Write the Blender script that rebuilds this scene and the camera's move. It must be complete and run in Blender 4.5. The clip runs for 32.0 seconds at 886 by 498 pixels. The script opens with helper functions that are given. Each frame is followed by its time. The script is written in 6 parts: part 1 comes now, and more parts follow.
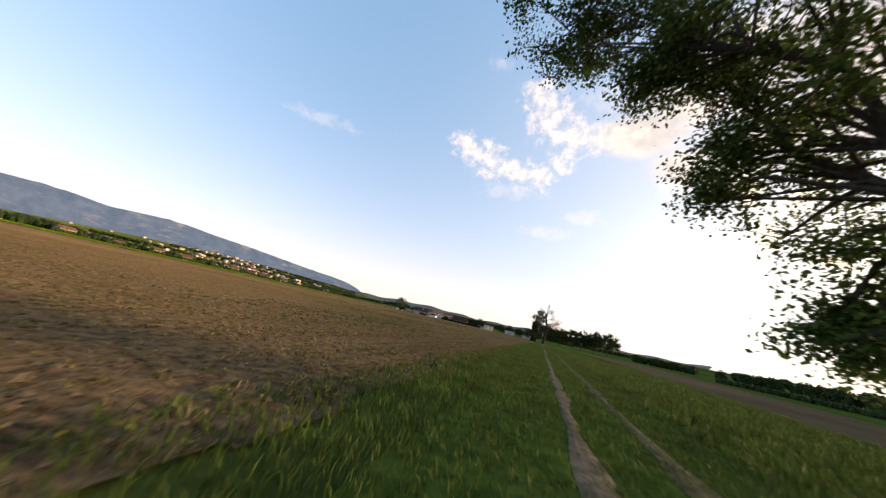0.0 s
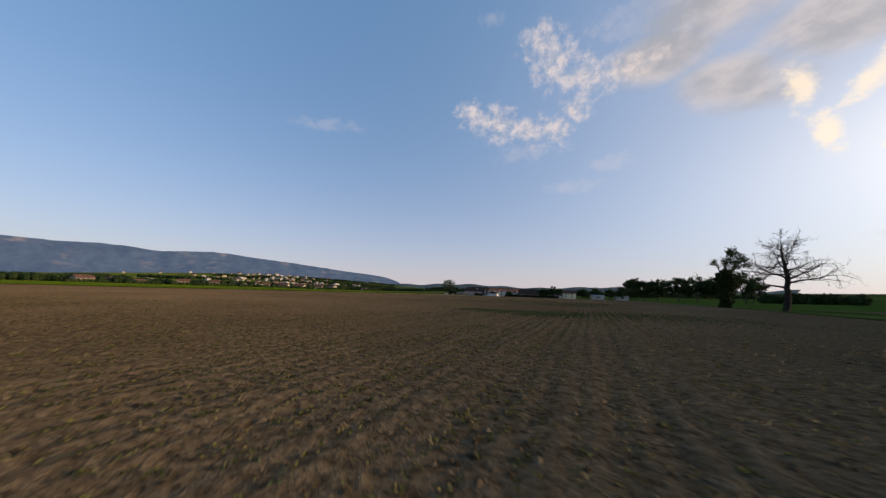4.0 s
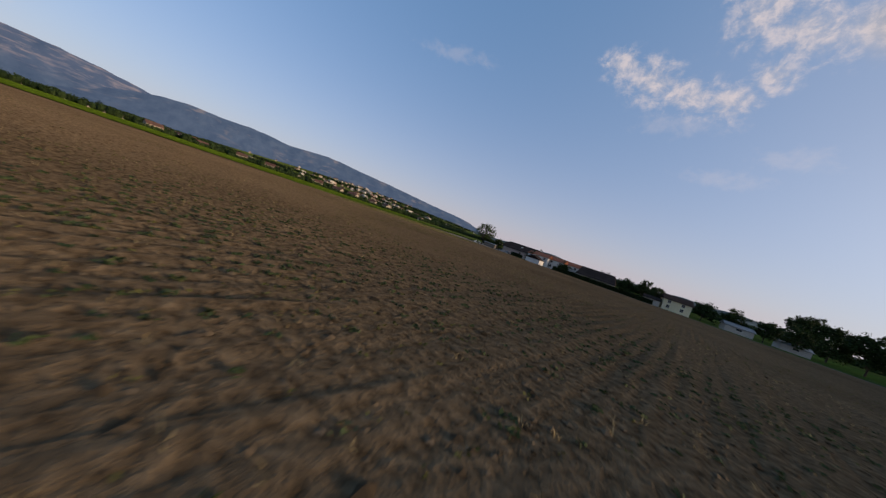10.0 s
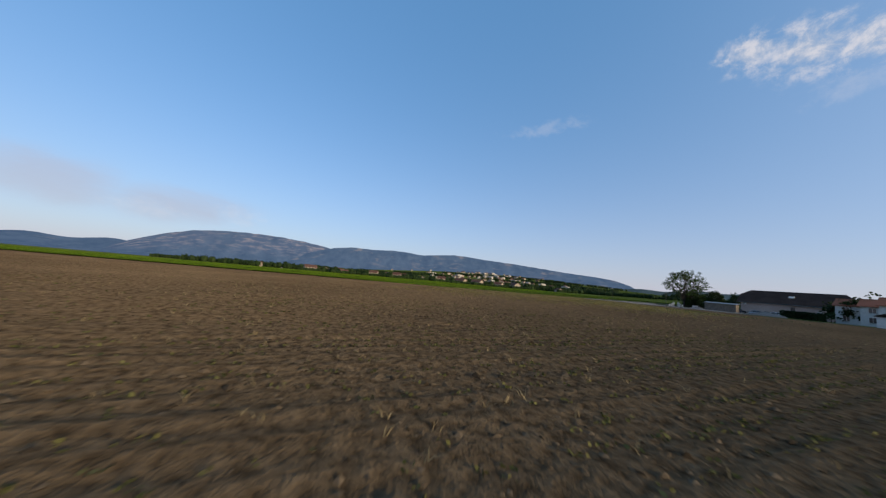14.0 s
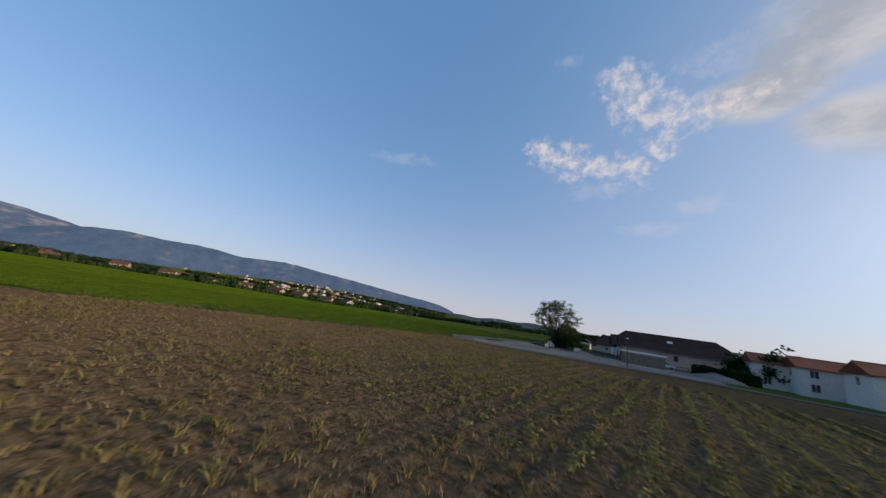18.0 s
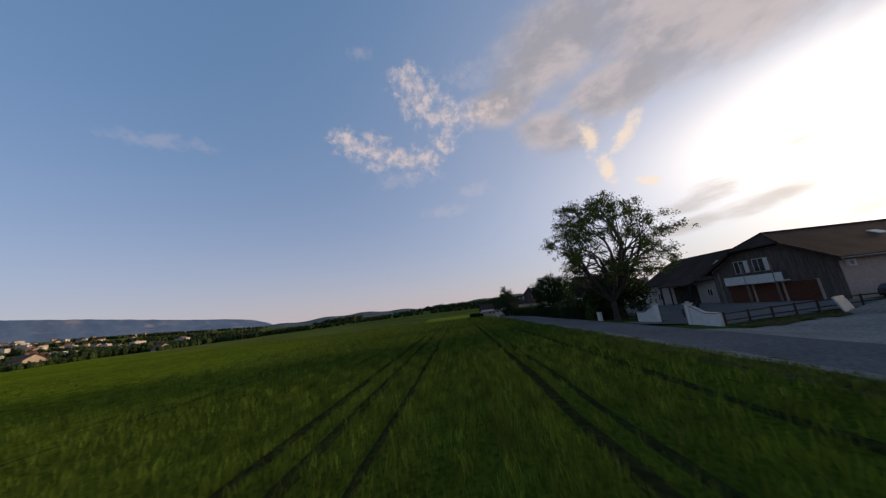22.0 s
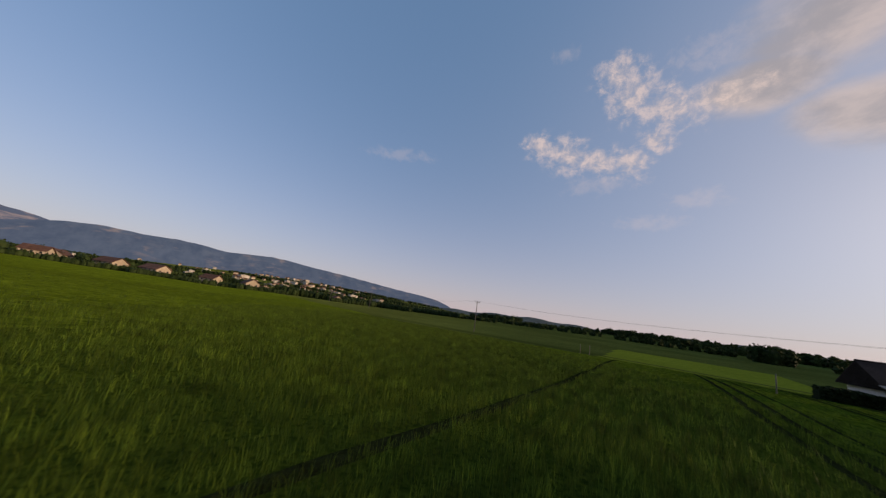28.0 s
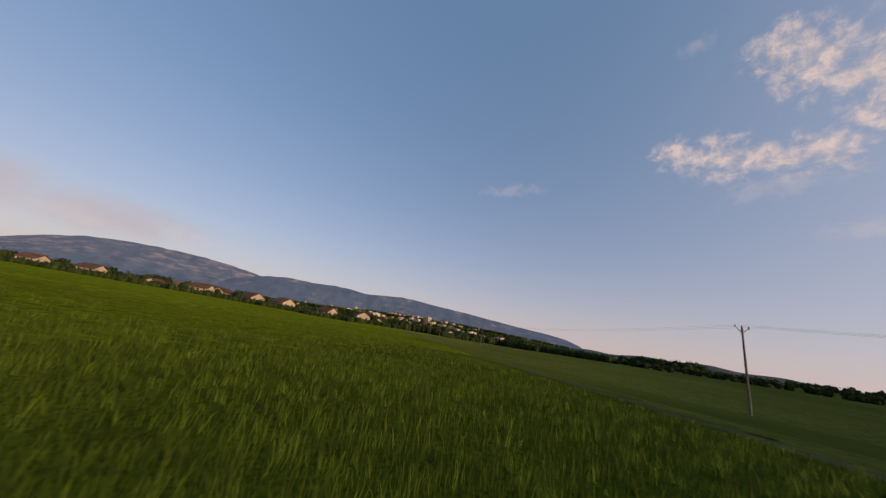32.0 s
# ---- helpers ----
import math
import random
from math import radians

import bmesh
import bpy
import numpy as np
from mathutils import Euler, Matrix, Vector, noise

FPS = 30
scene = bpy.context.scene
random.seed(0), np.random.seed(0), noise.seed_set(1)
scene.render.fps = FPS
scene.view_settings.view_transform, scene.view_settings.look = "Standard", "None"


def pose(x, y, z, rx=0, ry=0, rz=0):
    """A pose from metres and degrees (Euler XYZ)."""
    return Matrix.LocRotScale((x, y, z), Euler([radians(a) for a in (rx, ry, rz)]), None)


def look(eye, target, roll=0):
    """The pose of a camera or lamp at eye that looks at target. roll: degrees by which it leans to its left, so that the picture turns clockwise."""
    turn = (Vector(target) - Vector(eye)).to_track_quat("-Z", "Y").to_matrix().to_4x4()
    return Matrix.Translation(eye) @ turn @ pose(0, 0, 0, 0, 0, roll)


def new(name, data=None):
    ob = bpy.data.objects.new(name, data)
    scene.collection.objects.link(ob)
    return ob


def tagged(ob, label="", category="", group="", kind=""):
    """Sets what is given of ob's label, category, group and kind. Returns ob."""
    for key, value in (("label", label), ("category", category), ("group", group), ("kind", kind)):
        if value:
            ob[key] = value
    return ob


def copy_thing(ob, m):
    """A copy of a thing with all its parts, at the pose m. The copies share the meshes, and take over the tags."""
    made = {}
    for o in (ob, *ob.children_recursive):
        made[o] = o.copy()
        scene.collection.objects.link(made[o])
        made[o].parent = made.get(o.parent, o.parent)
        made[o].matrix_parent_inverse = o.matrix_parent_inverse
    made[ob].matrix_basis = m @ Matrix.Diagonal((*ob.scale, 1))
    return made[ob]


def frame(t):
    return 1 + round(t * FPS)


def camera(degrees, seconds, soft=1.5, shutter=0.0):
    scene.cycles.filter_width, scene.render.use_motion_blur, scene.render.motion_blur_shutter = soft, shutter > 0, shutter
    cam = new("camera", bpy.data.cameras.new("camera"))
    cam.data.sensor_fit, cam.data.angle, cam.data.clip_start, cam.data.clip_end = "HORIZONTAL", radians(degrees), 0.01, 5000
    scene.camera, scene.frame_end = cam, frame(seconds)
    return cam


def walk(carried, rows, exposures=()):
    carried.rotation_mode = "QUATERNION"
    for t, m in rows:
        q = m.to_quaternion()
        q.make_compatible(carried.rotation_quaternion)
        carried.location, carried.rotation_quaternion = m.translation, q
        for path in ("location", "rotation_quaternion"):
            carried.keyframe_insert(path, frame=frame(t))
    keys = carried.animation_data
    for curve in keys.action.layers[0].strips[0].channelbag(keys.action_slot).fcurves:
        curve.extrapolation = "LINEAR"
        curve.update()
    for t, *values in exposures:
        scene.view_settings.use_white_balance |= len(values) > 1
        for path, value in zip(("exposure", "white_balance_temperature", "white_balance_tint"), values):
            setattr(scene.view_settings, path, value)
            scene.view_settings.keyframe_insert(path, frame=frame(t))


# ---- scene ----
cam = camera(111.9, 32.0, soft=1.3, shutter=0.12)
PATH = [
    (0.0, pose(203.28, -347.73, 2.96, 102.88, -12.52, 17.87)),
    (0.5, pose(199.98, -339.31, 3.27, 105.10, -12.21, 19.36)),
    (1.0, pose(196.88, -330.76, 3.58, 104.77, -11.67, 20.70)),
    (1.5, pose(193.40, -322.09, 3.73, 102.87, -17.12, 27.89)),
    (2.0, pose(189.88, -313.57, 3.68, 97.55, -22.30, 37.33)),
    (2.5, pose(186.29, -305.31, 3.42, 95.78, -19.11, 43.01)),
    (4.5, pose(156.13, -276.42, 3.23, 97.89, 8.86, 14.77)),
    (5.0, pose(153.78, -267.95, 3.09, 94.65, 15.76, -0.20)),
    (5.5, pose(152.16, -258.69, 3.08, 91.14, 13.98, -12.22)),
    (6.0, pose(151.48, -249.09, 2.97, 88.41, 9.37, -19.30)),
    (6.5, pose(151.33, -239.78, 2.92, 90.23, 7.49, -22.11)),
    (7.0, pose(151.42, -230.84, 2.87, 91.85, 6.47, -21.92)),
    (7.5, pose(151.60, -221.98, 2.71, 92.00, 2.43, -18.28)),
    (8.0, pose(152.00, -213.23, 2.56, 91.72, -3.40, -7.82)),
    (8.5, pose(152.90, -203.83, 2.51, 90.61, -7.98, 4.19)),
    (9.0, pose(153.91, -194.49, 2.67, 88.50, -11.24, 17.30)),
    (9.5, pose(154.06, -184.57, 2.96, 85.98, -15.81, 31.22)),
    (10.0, pose(152.30, -174.68, 3.26, 85.75, -18.88, 41.55)),
    (10.5, pose(148.85, -165.85, 3.51, 88.54, -16.68, 46.75)),
    (11.0, pose(143.81, -158.64, 3.68, 87.03, -13.78, 52.10)),
    (11.5, pose(138.23, -152.78, 3.81, 89.80, -10.09, 56.59)),
    (12.0, pose(131.85, -147.75, 3.74, 91.61, -8.78, 59.60)),
    (12.5, pose(125.36, -143.57, 3.43, 91.71, -8.11, 62.51)),
    (13.0, pose(118.95, -140.11, 3.02, 93.77, -6.80, 65.20)),
    (13.5, pose(111.86, -137.18, 2.82, 96.01, -5.35, 67.24)),
    (14.0, pose(104.91, -133.46, 2.79, 96.04, -4.85, 66.72)),
    (14.5, pose(97.11, -128.53, 2.88, 96.49, -1.31, 62.30)),
    (15.0, pose(89.86, -122.71, 3.08, 96.93, 3.69, 53.84)),
    (15.5, pose(83.12, -116.85, 3.43, 99.65, 8.00, 42.89)),
    (17.5, pose(60.58, -99.59, 4.08, 99.16, -1.80, 32.00)),
    (18.0, pose(54.91, -92.22, 3.67, 103.16, -8.93, 35.95)),
    (18.5, pose(48.03, -85.05, 3.40, 104.15, -13.59, 40.44)),
    (19.0, pose(40.19, -77.58, 3.30, 104.38, -10.84, 41.67)),
    (19.5, pose(31.90, -69.24, 3.63, 105.21, -3.29, 39.15)),
    (20.0, pose(23.52, -60.80, 4.01, 105.01, 0.47, 36.62)),
    (20.5, pose(15.84, -51.71, 4.20, 103.24, 4.83, 30.86)),
    (21.0, pose(10.40, -41.16, 4.18, 102.45, 10.55, 21.51)),
    (21.5, pose(6.00, -29.37, 4.23, 102.46, 9.52, 11.71)),
    (22.0, pose(3.33, -18.12, 3.89, 101.95, 6.76, 5.08)),
    (22.5, pose(1.57, -8.14, 3.46, 101.22, 3.89, 0.70)),
    (23.0, pose(-0.00, -0.00, 3.17, 102.66, 3.78, -1.39)),
    (23.5, pose(-0.89, 7.46, 3.00, 103.46, 2.27, -0.50)),
    (24.0, pose(-1.22, 15.90, 3.28, 103.69, -0.40, 0.64)),
    (24.5, pose(-1.40, 23.53, 3.58, 103.20, -3.56, 4.69)),
    (25.0, pose(-1.70, 29.21, 3.90, 102.70, -5.47, 9.72)),
    (25.5, pose(-2.17, 36.48, 3.94, 102.11, -7.05, 14.79)),
    (27.5, pose(-8.98, 57.67, 3.47, 102.90, -4.84, 30.37)),
    (28.0, pose(-10.36, 62.10, 3.34, 102.40, -8.25, 35.80)),
    (28.5, pose(-12.59, 66.59, 3.26, 101.73, -7.89, 39.52)),
    (29.0, pose(-16.13, 71.30, 2.98, 101.86, -7.27, 42.95)),
    (29.5, pose(-19.21, 76.30, 2.49, 102.70, -8.20, 46.98)),
    (30.0, pose(-23.74, 81.80, 2.60, 102.74, -12.19, 51.55)),
    (30.5, pose(-29.30, 87.22, 2.73, 103.93, -11.09, 54.53)),
    (31.0, pose(-35.43, 92.13, 2.80, 106.66, -8.19, 55.92)),
    (31.5, pose(-41.92, 96.55, 2.73, 106.42, -8.35, 57.12)),
    (32.0, pose(-48.46, 100.78, 2.48, 105.87, -9.37, 58.36)),
]
EXPOSURES = [
    (0.0, 0.95, 8600, 12.0),
    (1.0, 0.52, 7700, 11.0),
    (2.0, 0.30, 6800, 9.0),
    (4.5, 0.00, 7000, 10.0),
    (5.0, 0.00, 7000, 10.0),
    (6.0, -0.62, 6850, 13.0),
    (8.0, -0.86, 6950, 13.5),
    (9.5, -0.33, 6800, 12.0),
    (11.0, 0.00, 6600, 8.0),
    (15.0, 0.03, 6050, 2.0),
    (18.0, -0.02, 6450, 6.5),
    (20.0, 0.0, 6550, 7.0),
    (21.5, -0.15, 7050, 13.0),
    (23.0, -0.35, 7050, 15.0),
    (25.5, -0.37, 7200, 15.5),
    (28.0, -0.22, 7550, 17.0),
    (32.0, -0.17, 8000, 18.0),
]
walk(cam, PATH, EXPOSURES)

# ---- world, sun ----
SUN_AZ, SUN_EL = 66.0, 11.0


def nodes_of(tree):
    tree.nodes.clear()
    return tree.nodes, tree.links


def build_world():
    """Evening sky: Nishita with procedural clouds laid out by azimuth and elevation (degrees)."""
    w = bpy.data.worlds.new("evening_sky")
    w.use_nodes = True
    scene.world = w
    N, L = nodes_of(w.node_tree)

    def math_node(op, a, b=None, c=None, clamp=False):
        n = N.new("ShaderNodeMath")
        n.operation, n.use_clamp = op, clamp
        for i, v in enumerate((a, b, c)):
            if v is None:
                continue
            if isinstance(v, (int, float)):
                n.inputs[i].default_value = v
            else:
                L.new(v, n.inputs[i])
        return n.outputs[0]

    def mix(fac, a, b, mode="MIX"):
        n = N.new("ShaderNodeMix")
        n.data_type, n.blend_type = "RGBA", mode
        for i, v in ((0, fac), (6, a), (7, b)):
            if isinstance(v, (int, float)):
                n.inputs[i].default_value = v
            elif isinstance(v, tuple):
                n.inputs[i].default_value = (*v, 1)
            else:
                L.new(v, n.inputs[i])
        return n.outputs[2]

    co = N.new("ShaderNodeTexCoord")
    sep = N.new("ShaderNodeSeparateXYZ")
    L.new(co.outputs["Generated"], sep.inputs[0])
    x, y, z = sep.outputs
    az = math_node("MULTIPLY", math_node("ARCTAN2", x, y), 57.2958)
    el = math_node("MULTIPLY", math_node("ARCSINE", z), 57.2958)
    plane = N.new("ShaderNodeCombineXYZ")
    L.new(az, plane.inputs[0])
    L.new(math_node("MULTIPLY", el, 1.25), plane.inputs[1])

    def cloud_noise(scale, detail, rough, distort=0.0, stretch=1.0, shift=0.0, turn=0.0):
        m = N.new("ShaderNodeMapping")
        m.inputs["Scale"].default_value = (1 / stretch, 1, 1)
        m.inputs["Location"].default_value = (shift, shift * 0.7, shift)
        m.inputs["Rotation"].default_value = (0, 0, radians(turn))
        L.new(plane.outputs[0], m.inputs[0])
        n = N.new("ShaderNodeTexNoise")
        n.inputs["Scale"].default_value = scale
        n.inputs["Detail"].default_value = detail
        n.inputs["Roughness"].default_value = rough
        n.inputs["Distortion"].default_value = distort
        L.new(m.outputs[0], n.inputs["Vector"])
        return n.outputs[0]

    def blob(a, e, ra, re, turn=0.0):
        """A soft oval round azimuth a and elevation e, turned by some degrees."""
        da, de = math_node("SUBTRACT", az, a), math_node("SUBTRACT", el, e)
        c, s = math.cos(radians(turn)), math.sin(radians(turn))
        u = math_node("ADD", math_node("MULTIPLY", da, c / ra), math_node("MULTIPLY", de, s / ra))
        v = math_node("ADD", math_node("MULTIPLY", da, -s / re), math_node("MULTIPLY", de, c / re))
        q = math_node("ADD", math_node("MULTIPLY", u, u), math_node("MULTIPLY", v, v))
        return math_node("POWER", 2.718, math_node("MULTIPLY", q, -1.0))

    def total(parts):
        out = parts[0]
        for p in parts[1:]:
            out = math_node("MAXIMUM", out, p)
        return out

    def ramp(v, lo, hi):
        n = N.new("ShaderNodeMapRange")
        n.interpolation_type = "SMOOTHSTEP"
        L.new(v, n.inputs[0])
        n.inputs[1].default_value, n.inputs[2].default_value = lo, hi
        return n.outputs[0]

    sky = N.new("ShaderNodeTexSky")
    sky.sky_type, sky.sun_disc = "NISHITA", False
    sky.sun_elevation, sky.sun_rotation = radians(SUN_EL), radians(SUN_AZ)
    sky.altitude, sky.air_density, sky.dust_density, sky.ozone_density = 450, 1.0, 1.4, 2.0
    base = mix(1.0, sky.outputs[0], (SKY_GAIN * 0.82, SKY_GAIN * 0.98, SKY_GAIN * 1.14), "MULTIPLY")
    base = mix(0.5, base, (1.5, 3.4, 6.5))
    # pale band of haze low over the horizon
    haze = math_node("POWER", 2.718, math_node("MULTIPLY", math_node("ABSOLUTE", el), -0.085))
    base = mix(math_node("MULTIPLY", haze, 0.76), base, HAZE)
    # thin high veil towards the light
    base = mix(math_node("MULTIPLY", blob(38, 30, 44, 26), 0.4), base, VEIL)
    # clouds
    fine = cloud_noise(0.42, 9, 0.66, 0.25)
    broad = cloud_noise(0.075, 6, 0.58, 0.3, 1.6, 11.0)
    puffs = total([blob(-7.0, 41.5, 4.2, 2.8, 10), blob(-4.5, 38.2, 4.4, 3.6, 25), blob(0.5, 35.6, 6.6, 3.2, -14), blob(-1.0, 31.4, 2.8, 2.2), blob(8, 35.2, 5.5, 2.0, 4),
                   blob(-20.5, 32.2, 3.8, 2.2), blob(-15.5, 30.6, 5.4, 3.0, -10), blob(-10.0, 29.2, 5.2, 2.6, -10), blob(-5.0, 28.6, 4.0, 2.4)])
    puff_d = math_node("MULTIPLY", math_node("MULTIPLY", ramp(puffs, 0.06, 0.4), ramp(math_node("ADD", math_node("MULTIPLY", puffs, 0.62), math_node("MULTIPLY", math_node("SUBTRACT", fine, 0.5), 1.7)), 0.08, 0.86)), 0.74)
    wisps = total([blob(-16.6, 45.5, 3.4, 1.4), blob(4, 22, 5, 2.0), blob(-2, 19, 7, 1.5), blob(-10, 25.5, 8, 2.0), blob(-49, 28, 9, 1.3, 6), blob(6, 41, 6, 3), blob(-102, 7.4, 4, 1.6), blob(-112, 6.5, 5, 1.4)])
    wisp_d = math_node("MULTIPLY", math_node("MULTIPLY", ramp(wisps, 0.03, 0.4), ramp(math_node("ADD", math_node("MULTIPLY", wisps, 0.5), math_node("MULTIPLY", math_node("SUBTRACT", fine, 0.5), 1.1)), 0.18, 0.62)), 0.16)
    deck = total([blob(24, 40.5, 13, 7, 0), blob(44, 36, 20, 8, -14), blob(21, 28.5, 6.5, 3.6, -15), blob(72, 33, 22, 9), blob(32, 32, 9, 4), blob(110, 30, 30, 14), blob(12, 35, 8, 3)])
    deck_d = math_node("MULTIPLY", math_node("MULTIPLY", ramp(deck, 0.03, 0.45), ramp(math_node("ADD", math_node("MULTIPLY", deck, 0.75), math_node("MULTIPLY", math_node("SUBTRACT", broad, 0.5), 1.2)), 0.08, 0.68)), 0.9)
    curl = total([blob(26.2, 25.6, 1.7, 3.2, 10), blob(28.0, 20.0, 1.3, 3.2, 10), blob(31.8, 24.6, 1.4, 4.6, -42), blob(33.2, 16.3, 2.2, 0.9, -24)])
    curl_d = math_node("MULTIPLY", math_node("MULTIPLY", ramp(curl, 0.05, 0.4), ramp(math_node("ADD", math_node("MULTIPLY", curl, 0.75), math_node("MULTIPLY", math_node("SUBTRACT", fine, 0.5), 1.5)), 0.16, 0.8)), 0.7)
    streaks = total([blob(40, 12.2, 6, 1.6, 12), blob(64, 6.0, 16, 1.2, 2), blob(48.5, 15.2, 2.8, 0.9, 10), blob(47, 9.6, 9, 1.2, 8), blob(36, 8.2, 6, 1.0, 6), blob(60, 10.5, 9, 1.2, 6)])
    streak_d = math_node("MULTIPLY", math_node("MULTIPLY", ramp(streaks, 0.05, 0.4), ramp(math_node("ADD", math_node("MULTIPLY", streaks, 0.7), math_node("MULTIPLY", math_node("SUBTRACT", cloud_noise(0.2, 6, 0.6, 0.2, 3.0, 5.0), 0.5), 2.2)), 0.12, 0.85)), 0.6)
    # the sunlit veil round the hidden sun
    glow = math_node("ADD", blob(SUN_AZ - 4, SUN_EL + 4, 17, 7.0, -6), math_node("MULTIPLY", blob(SUN_AZ - 8, SUN_EL + 4, 32, 12), 0.34))
    col = base
    bank = total([blob(-109, 7.5, 9, 2.6), blob(-122, 8, 9, 3)])
    bank_d = math_node("MULTIPLY", math_node("MULTIPLY", ramp(bank, 0.05, 0.5), ramp(math_node("ADD", math_node("MULTIPLY", bank, 0.7), math_node("MULTIPLY", math_node("SUBTRACT", broad, 0.5), 1.6)), 0.1, 0.8)), 0.5)
    col = mix(bank_d, col, BANK)
    col = mix(wisp_d, col, CLOUD_LIT)
    col = mix(math_node("MULTIPLY", glow, 0.92, clamp=True), col, GLOW)
    shade = mix(ramp(cloud_noise(0.16, 6, 0.6, 0.2, 1.5, 3.0), 0.36, 0.66), CLOUD_DARK, CLOUD_MID)
    col = mix(deck_d, col, mix(math_node("MULTIPLY", glow, 0.35, clamp=True), shade, GLOW))
    col = mix(puff_d, col, mix(ramp(fine, 0.4, 0.62), CLOUD_MID, CLOUD_LIT))
    col = mix(curl_d, col, CURL)
    col = mix(streak_d, col, STREAK)
    bg, out = N.new("ShaderNodeBackground"), N.new("ShaderNodeOutputWorld")
    L.new(col, bg.inputs[0])
    bg.inputs[1].default_value = SKY_STRENGTH
    L.new(bg.outputs[0], out.inputs[0])


SKY_STRENGTH, SKY_GAIN = 0.1, 2.05
VEIL, BANK = (6.6, 6.5, 7.4), (5.2, 4.5, 5.0)
HAZE, GLOW = (6.9, 5.75, 6.3), (24.0, 22.4, 20.0)
CLOUD_LIT, CLOUD_MID, CLOUD_DARK = (8.4, 7.3, 7.2), (6.2, 5.8, 6.1), (4.0, 4.1, 4.7)
CURL, STREAK = (11.5, 9.6, 7.4), (5.4, 5.0, 4.8)
build_world()
sun = new("sun", bpy.data.lights.new("sun", "SUN"))
sun.data.energy, sun.data.angle, sun.data.color = 4.0, radians(9.0), (1.0, 0.74, 0.5)
sun.matrix_world = look((0, 0, 300), (-300 * math.sin(radians(SUN_AZ)), -300 * math.cos(radians(SUN_AZ)), 300 - 300 * math.tan(radians(SUN_EL))))

# ---- materials ----
MATS = {}


def surface(name, dark, light, scale=1.0, rough=0.85, bump=0.3, metal=0.0, big=0.05, spread=0.25, stretch=(1, 1, 1), per_object=0.0, trans=0.0, spec=0.08, glow=0.0, matt=0.0, depth=0.3):
    """A two-scale noise surface in world size: grain between two colours, broad stains, bump."""
    if name in MATS:
        return MATS[name]
    m = bpy.data.materials.new(name)
    m.use_nodes = True
    N, L = nodes_of(m.node_tree)
    out, bs = N.new("ShaderNodeOutputMaterial"), N.new("ShaderNodeBsdfPrincipled")
    co, mp = N.new("ShaderNodeTexCoord"), N.new("ShaderNodeMapping")
    mp.inputs["Scale"].default_value = stretch
    L.new(co.outputs["Object"], mp.inputs[0])
    n1, n2 = N.new("ShaderNodeTexNoise"), N.new("ShaderNodeTexNoise")
    for n, s, d in ((n1, scale, 6), (n2, big, 3)):
        n.inputs["Scale"].default_value, n.inputs["Detail"].default_value, n.inputs["Roughness"].default_value = s, d, 0.62
        L.new(mp.outputs[0], n.inputs["Vector"])
    r = N.new("ShaderNodeValToRGB")
    r.color_ramp.elements[0].position, r.color_ramp.elements[1].position = 0.32, 0.7
    r.color_ramp.elements[0].color, r.color_ramp.elements[1].color = (*dark, 1), (*light, 1)
    L.new(n1.outputs[0], r.inputs[0])
    hs = N.new("ShaderNodeHueSaturation")
    mr = N.new("ShaderNodeMapRange")
    mr.inputs[1].default_value, mr.inputs[2].default_value = 0.3, 0.7
    mr.inputs[3].default_value, mr.inputs[4].default_value = 1 - spread, 1 + spread
    L.new(n2.outputs[0], mr.inputs[0])
    value = mr.outputs[0]
    if per_object:
        oi, am = N.new("ShaderNodeObjectInfo"), N.new("ShaderNodeMath")
        am.operation = "MULTIPLY_ADD"
        L.new(oi.outputs["Random"], am.inputs[0])
        am.inputs[1].default_value = per_object
        L.new(mr.outputs[0], am.inputs[2])
        value = am.outputs[0]
    L.new(value, hs.inputs["Value"])
    L.new(r.outputs[0], hs.inputs["Color"])
    L.new(hs.outputs[0], bs.inputs["Base Color"])
    bs.inputs["Roughness"].default_value, bs.inputs["Metallic"].default_value = rough, metal
    bs.inputs["Specular IOR Level"].default_value = spec
    bs.inputs["Diffuse Roughness"].default_value = matt
    if bump:
        b = N.new("ShaderNodeBump")
        b.inputs["Strength"].default_value, b.inputs["Distance"].default_value = bump, depth / scale
        L.new(n1.outputs[0], b.inputs["Height"])
        L.new(b.outputs[0], bs.inputs["Normal"])
    if trans:
        t, a = N.new("ShaderNodeBsdfTranslucent"), N.new("ShaderNodeMixShader")
        L.new(hs.outputs[0], t.inputs[0])
        a.inputs[0].default_value = trans
        L.new(bs.outputs[0], a.inputs[1])
        L.new(t.outputs[0], a.inputs[2])
        L.new(a.outputs[0], out.inputs[0])
    else:
        L.new(bs.outputs[0], out.inputs[0])
    if glow:
        L.new(hs.outputs[0], bs.inputs["Emission Color"])
        bs.inputs["Emission Strength"].default_value = glow
    MATS[name] = m
    return m


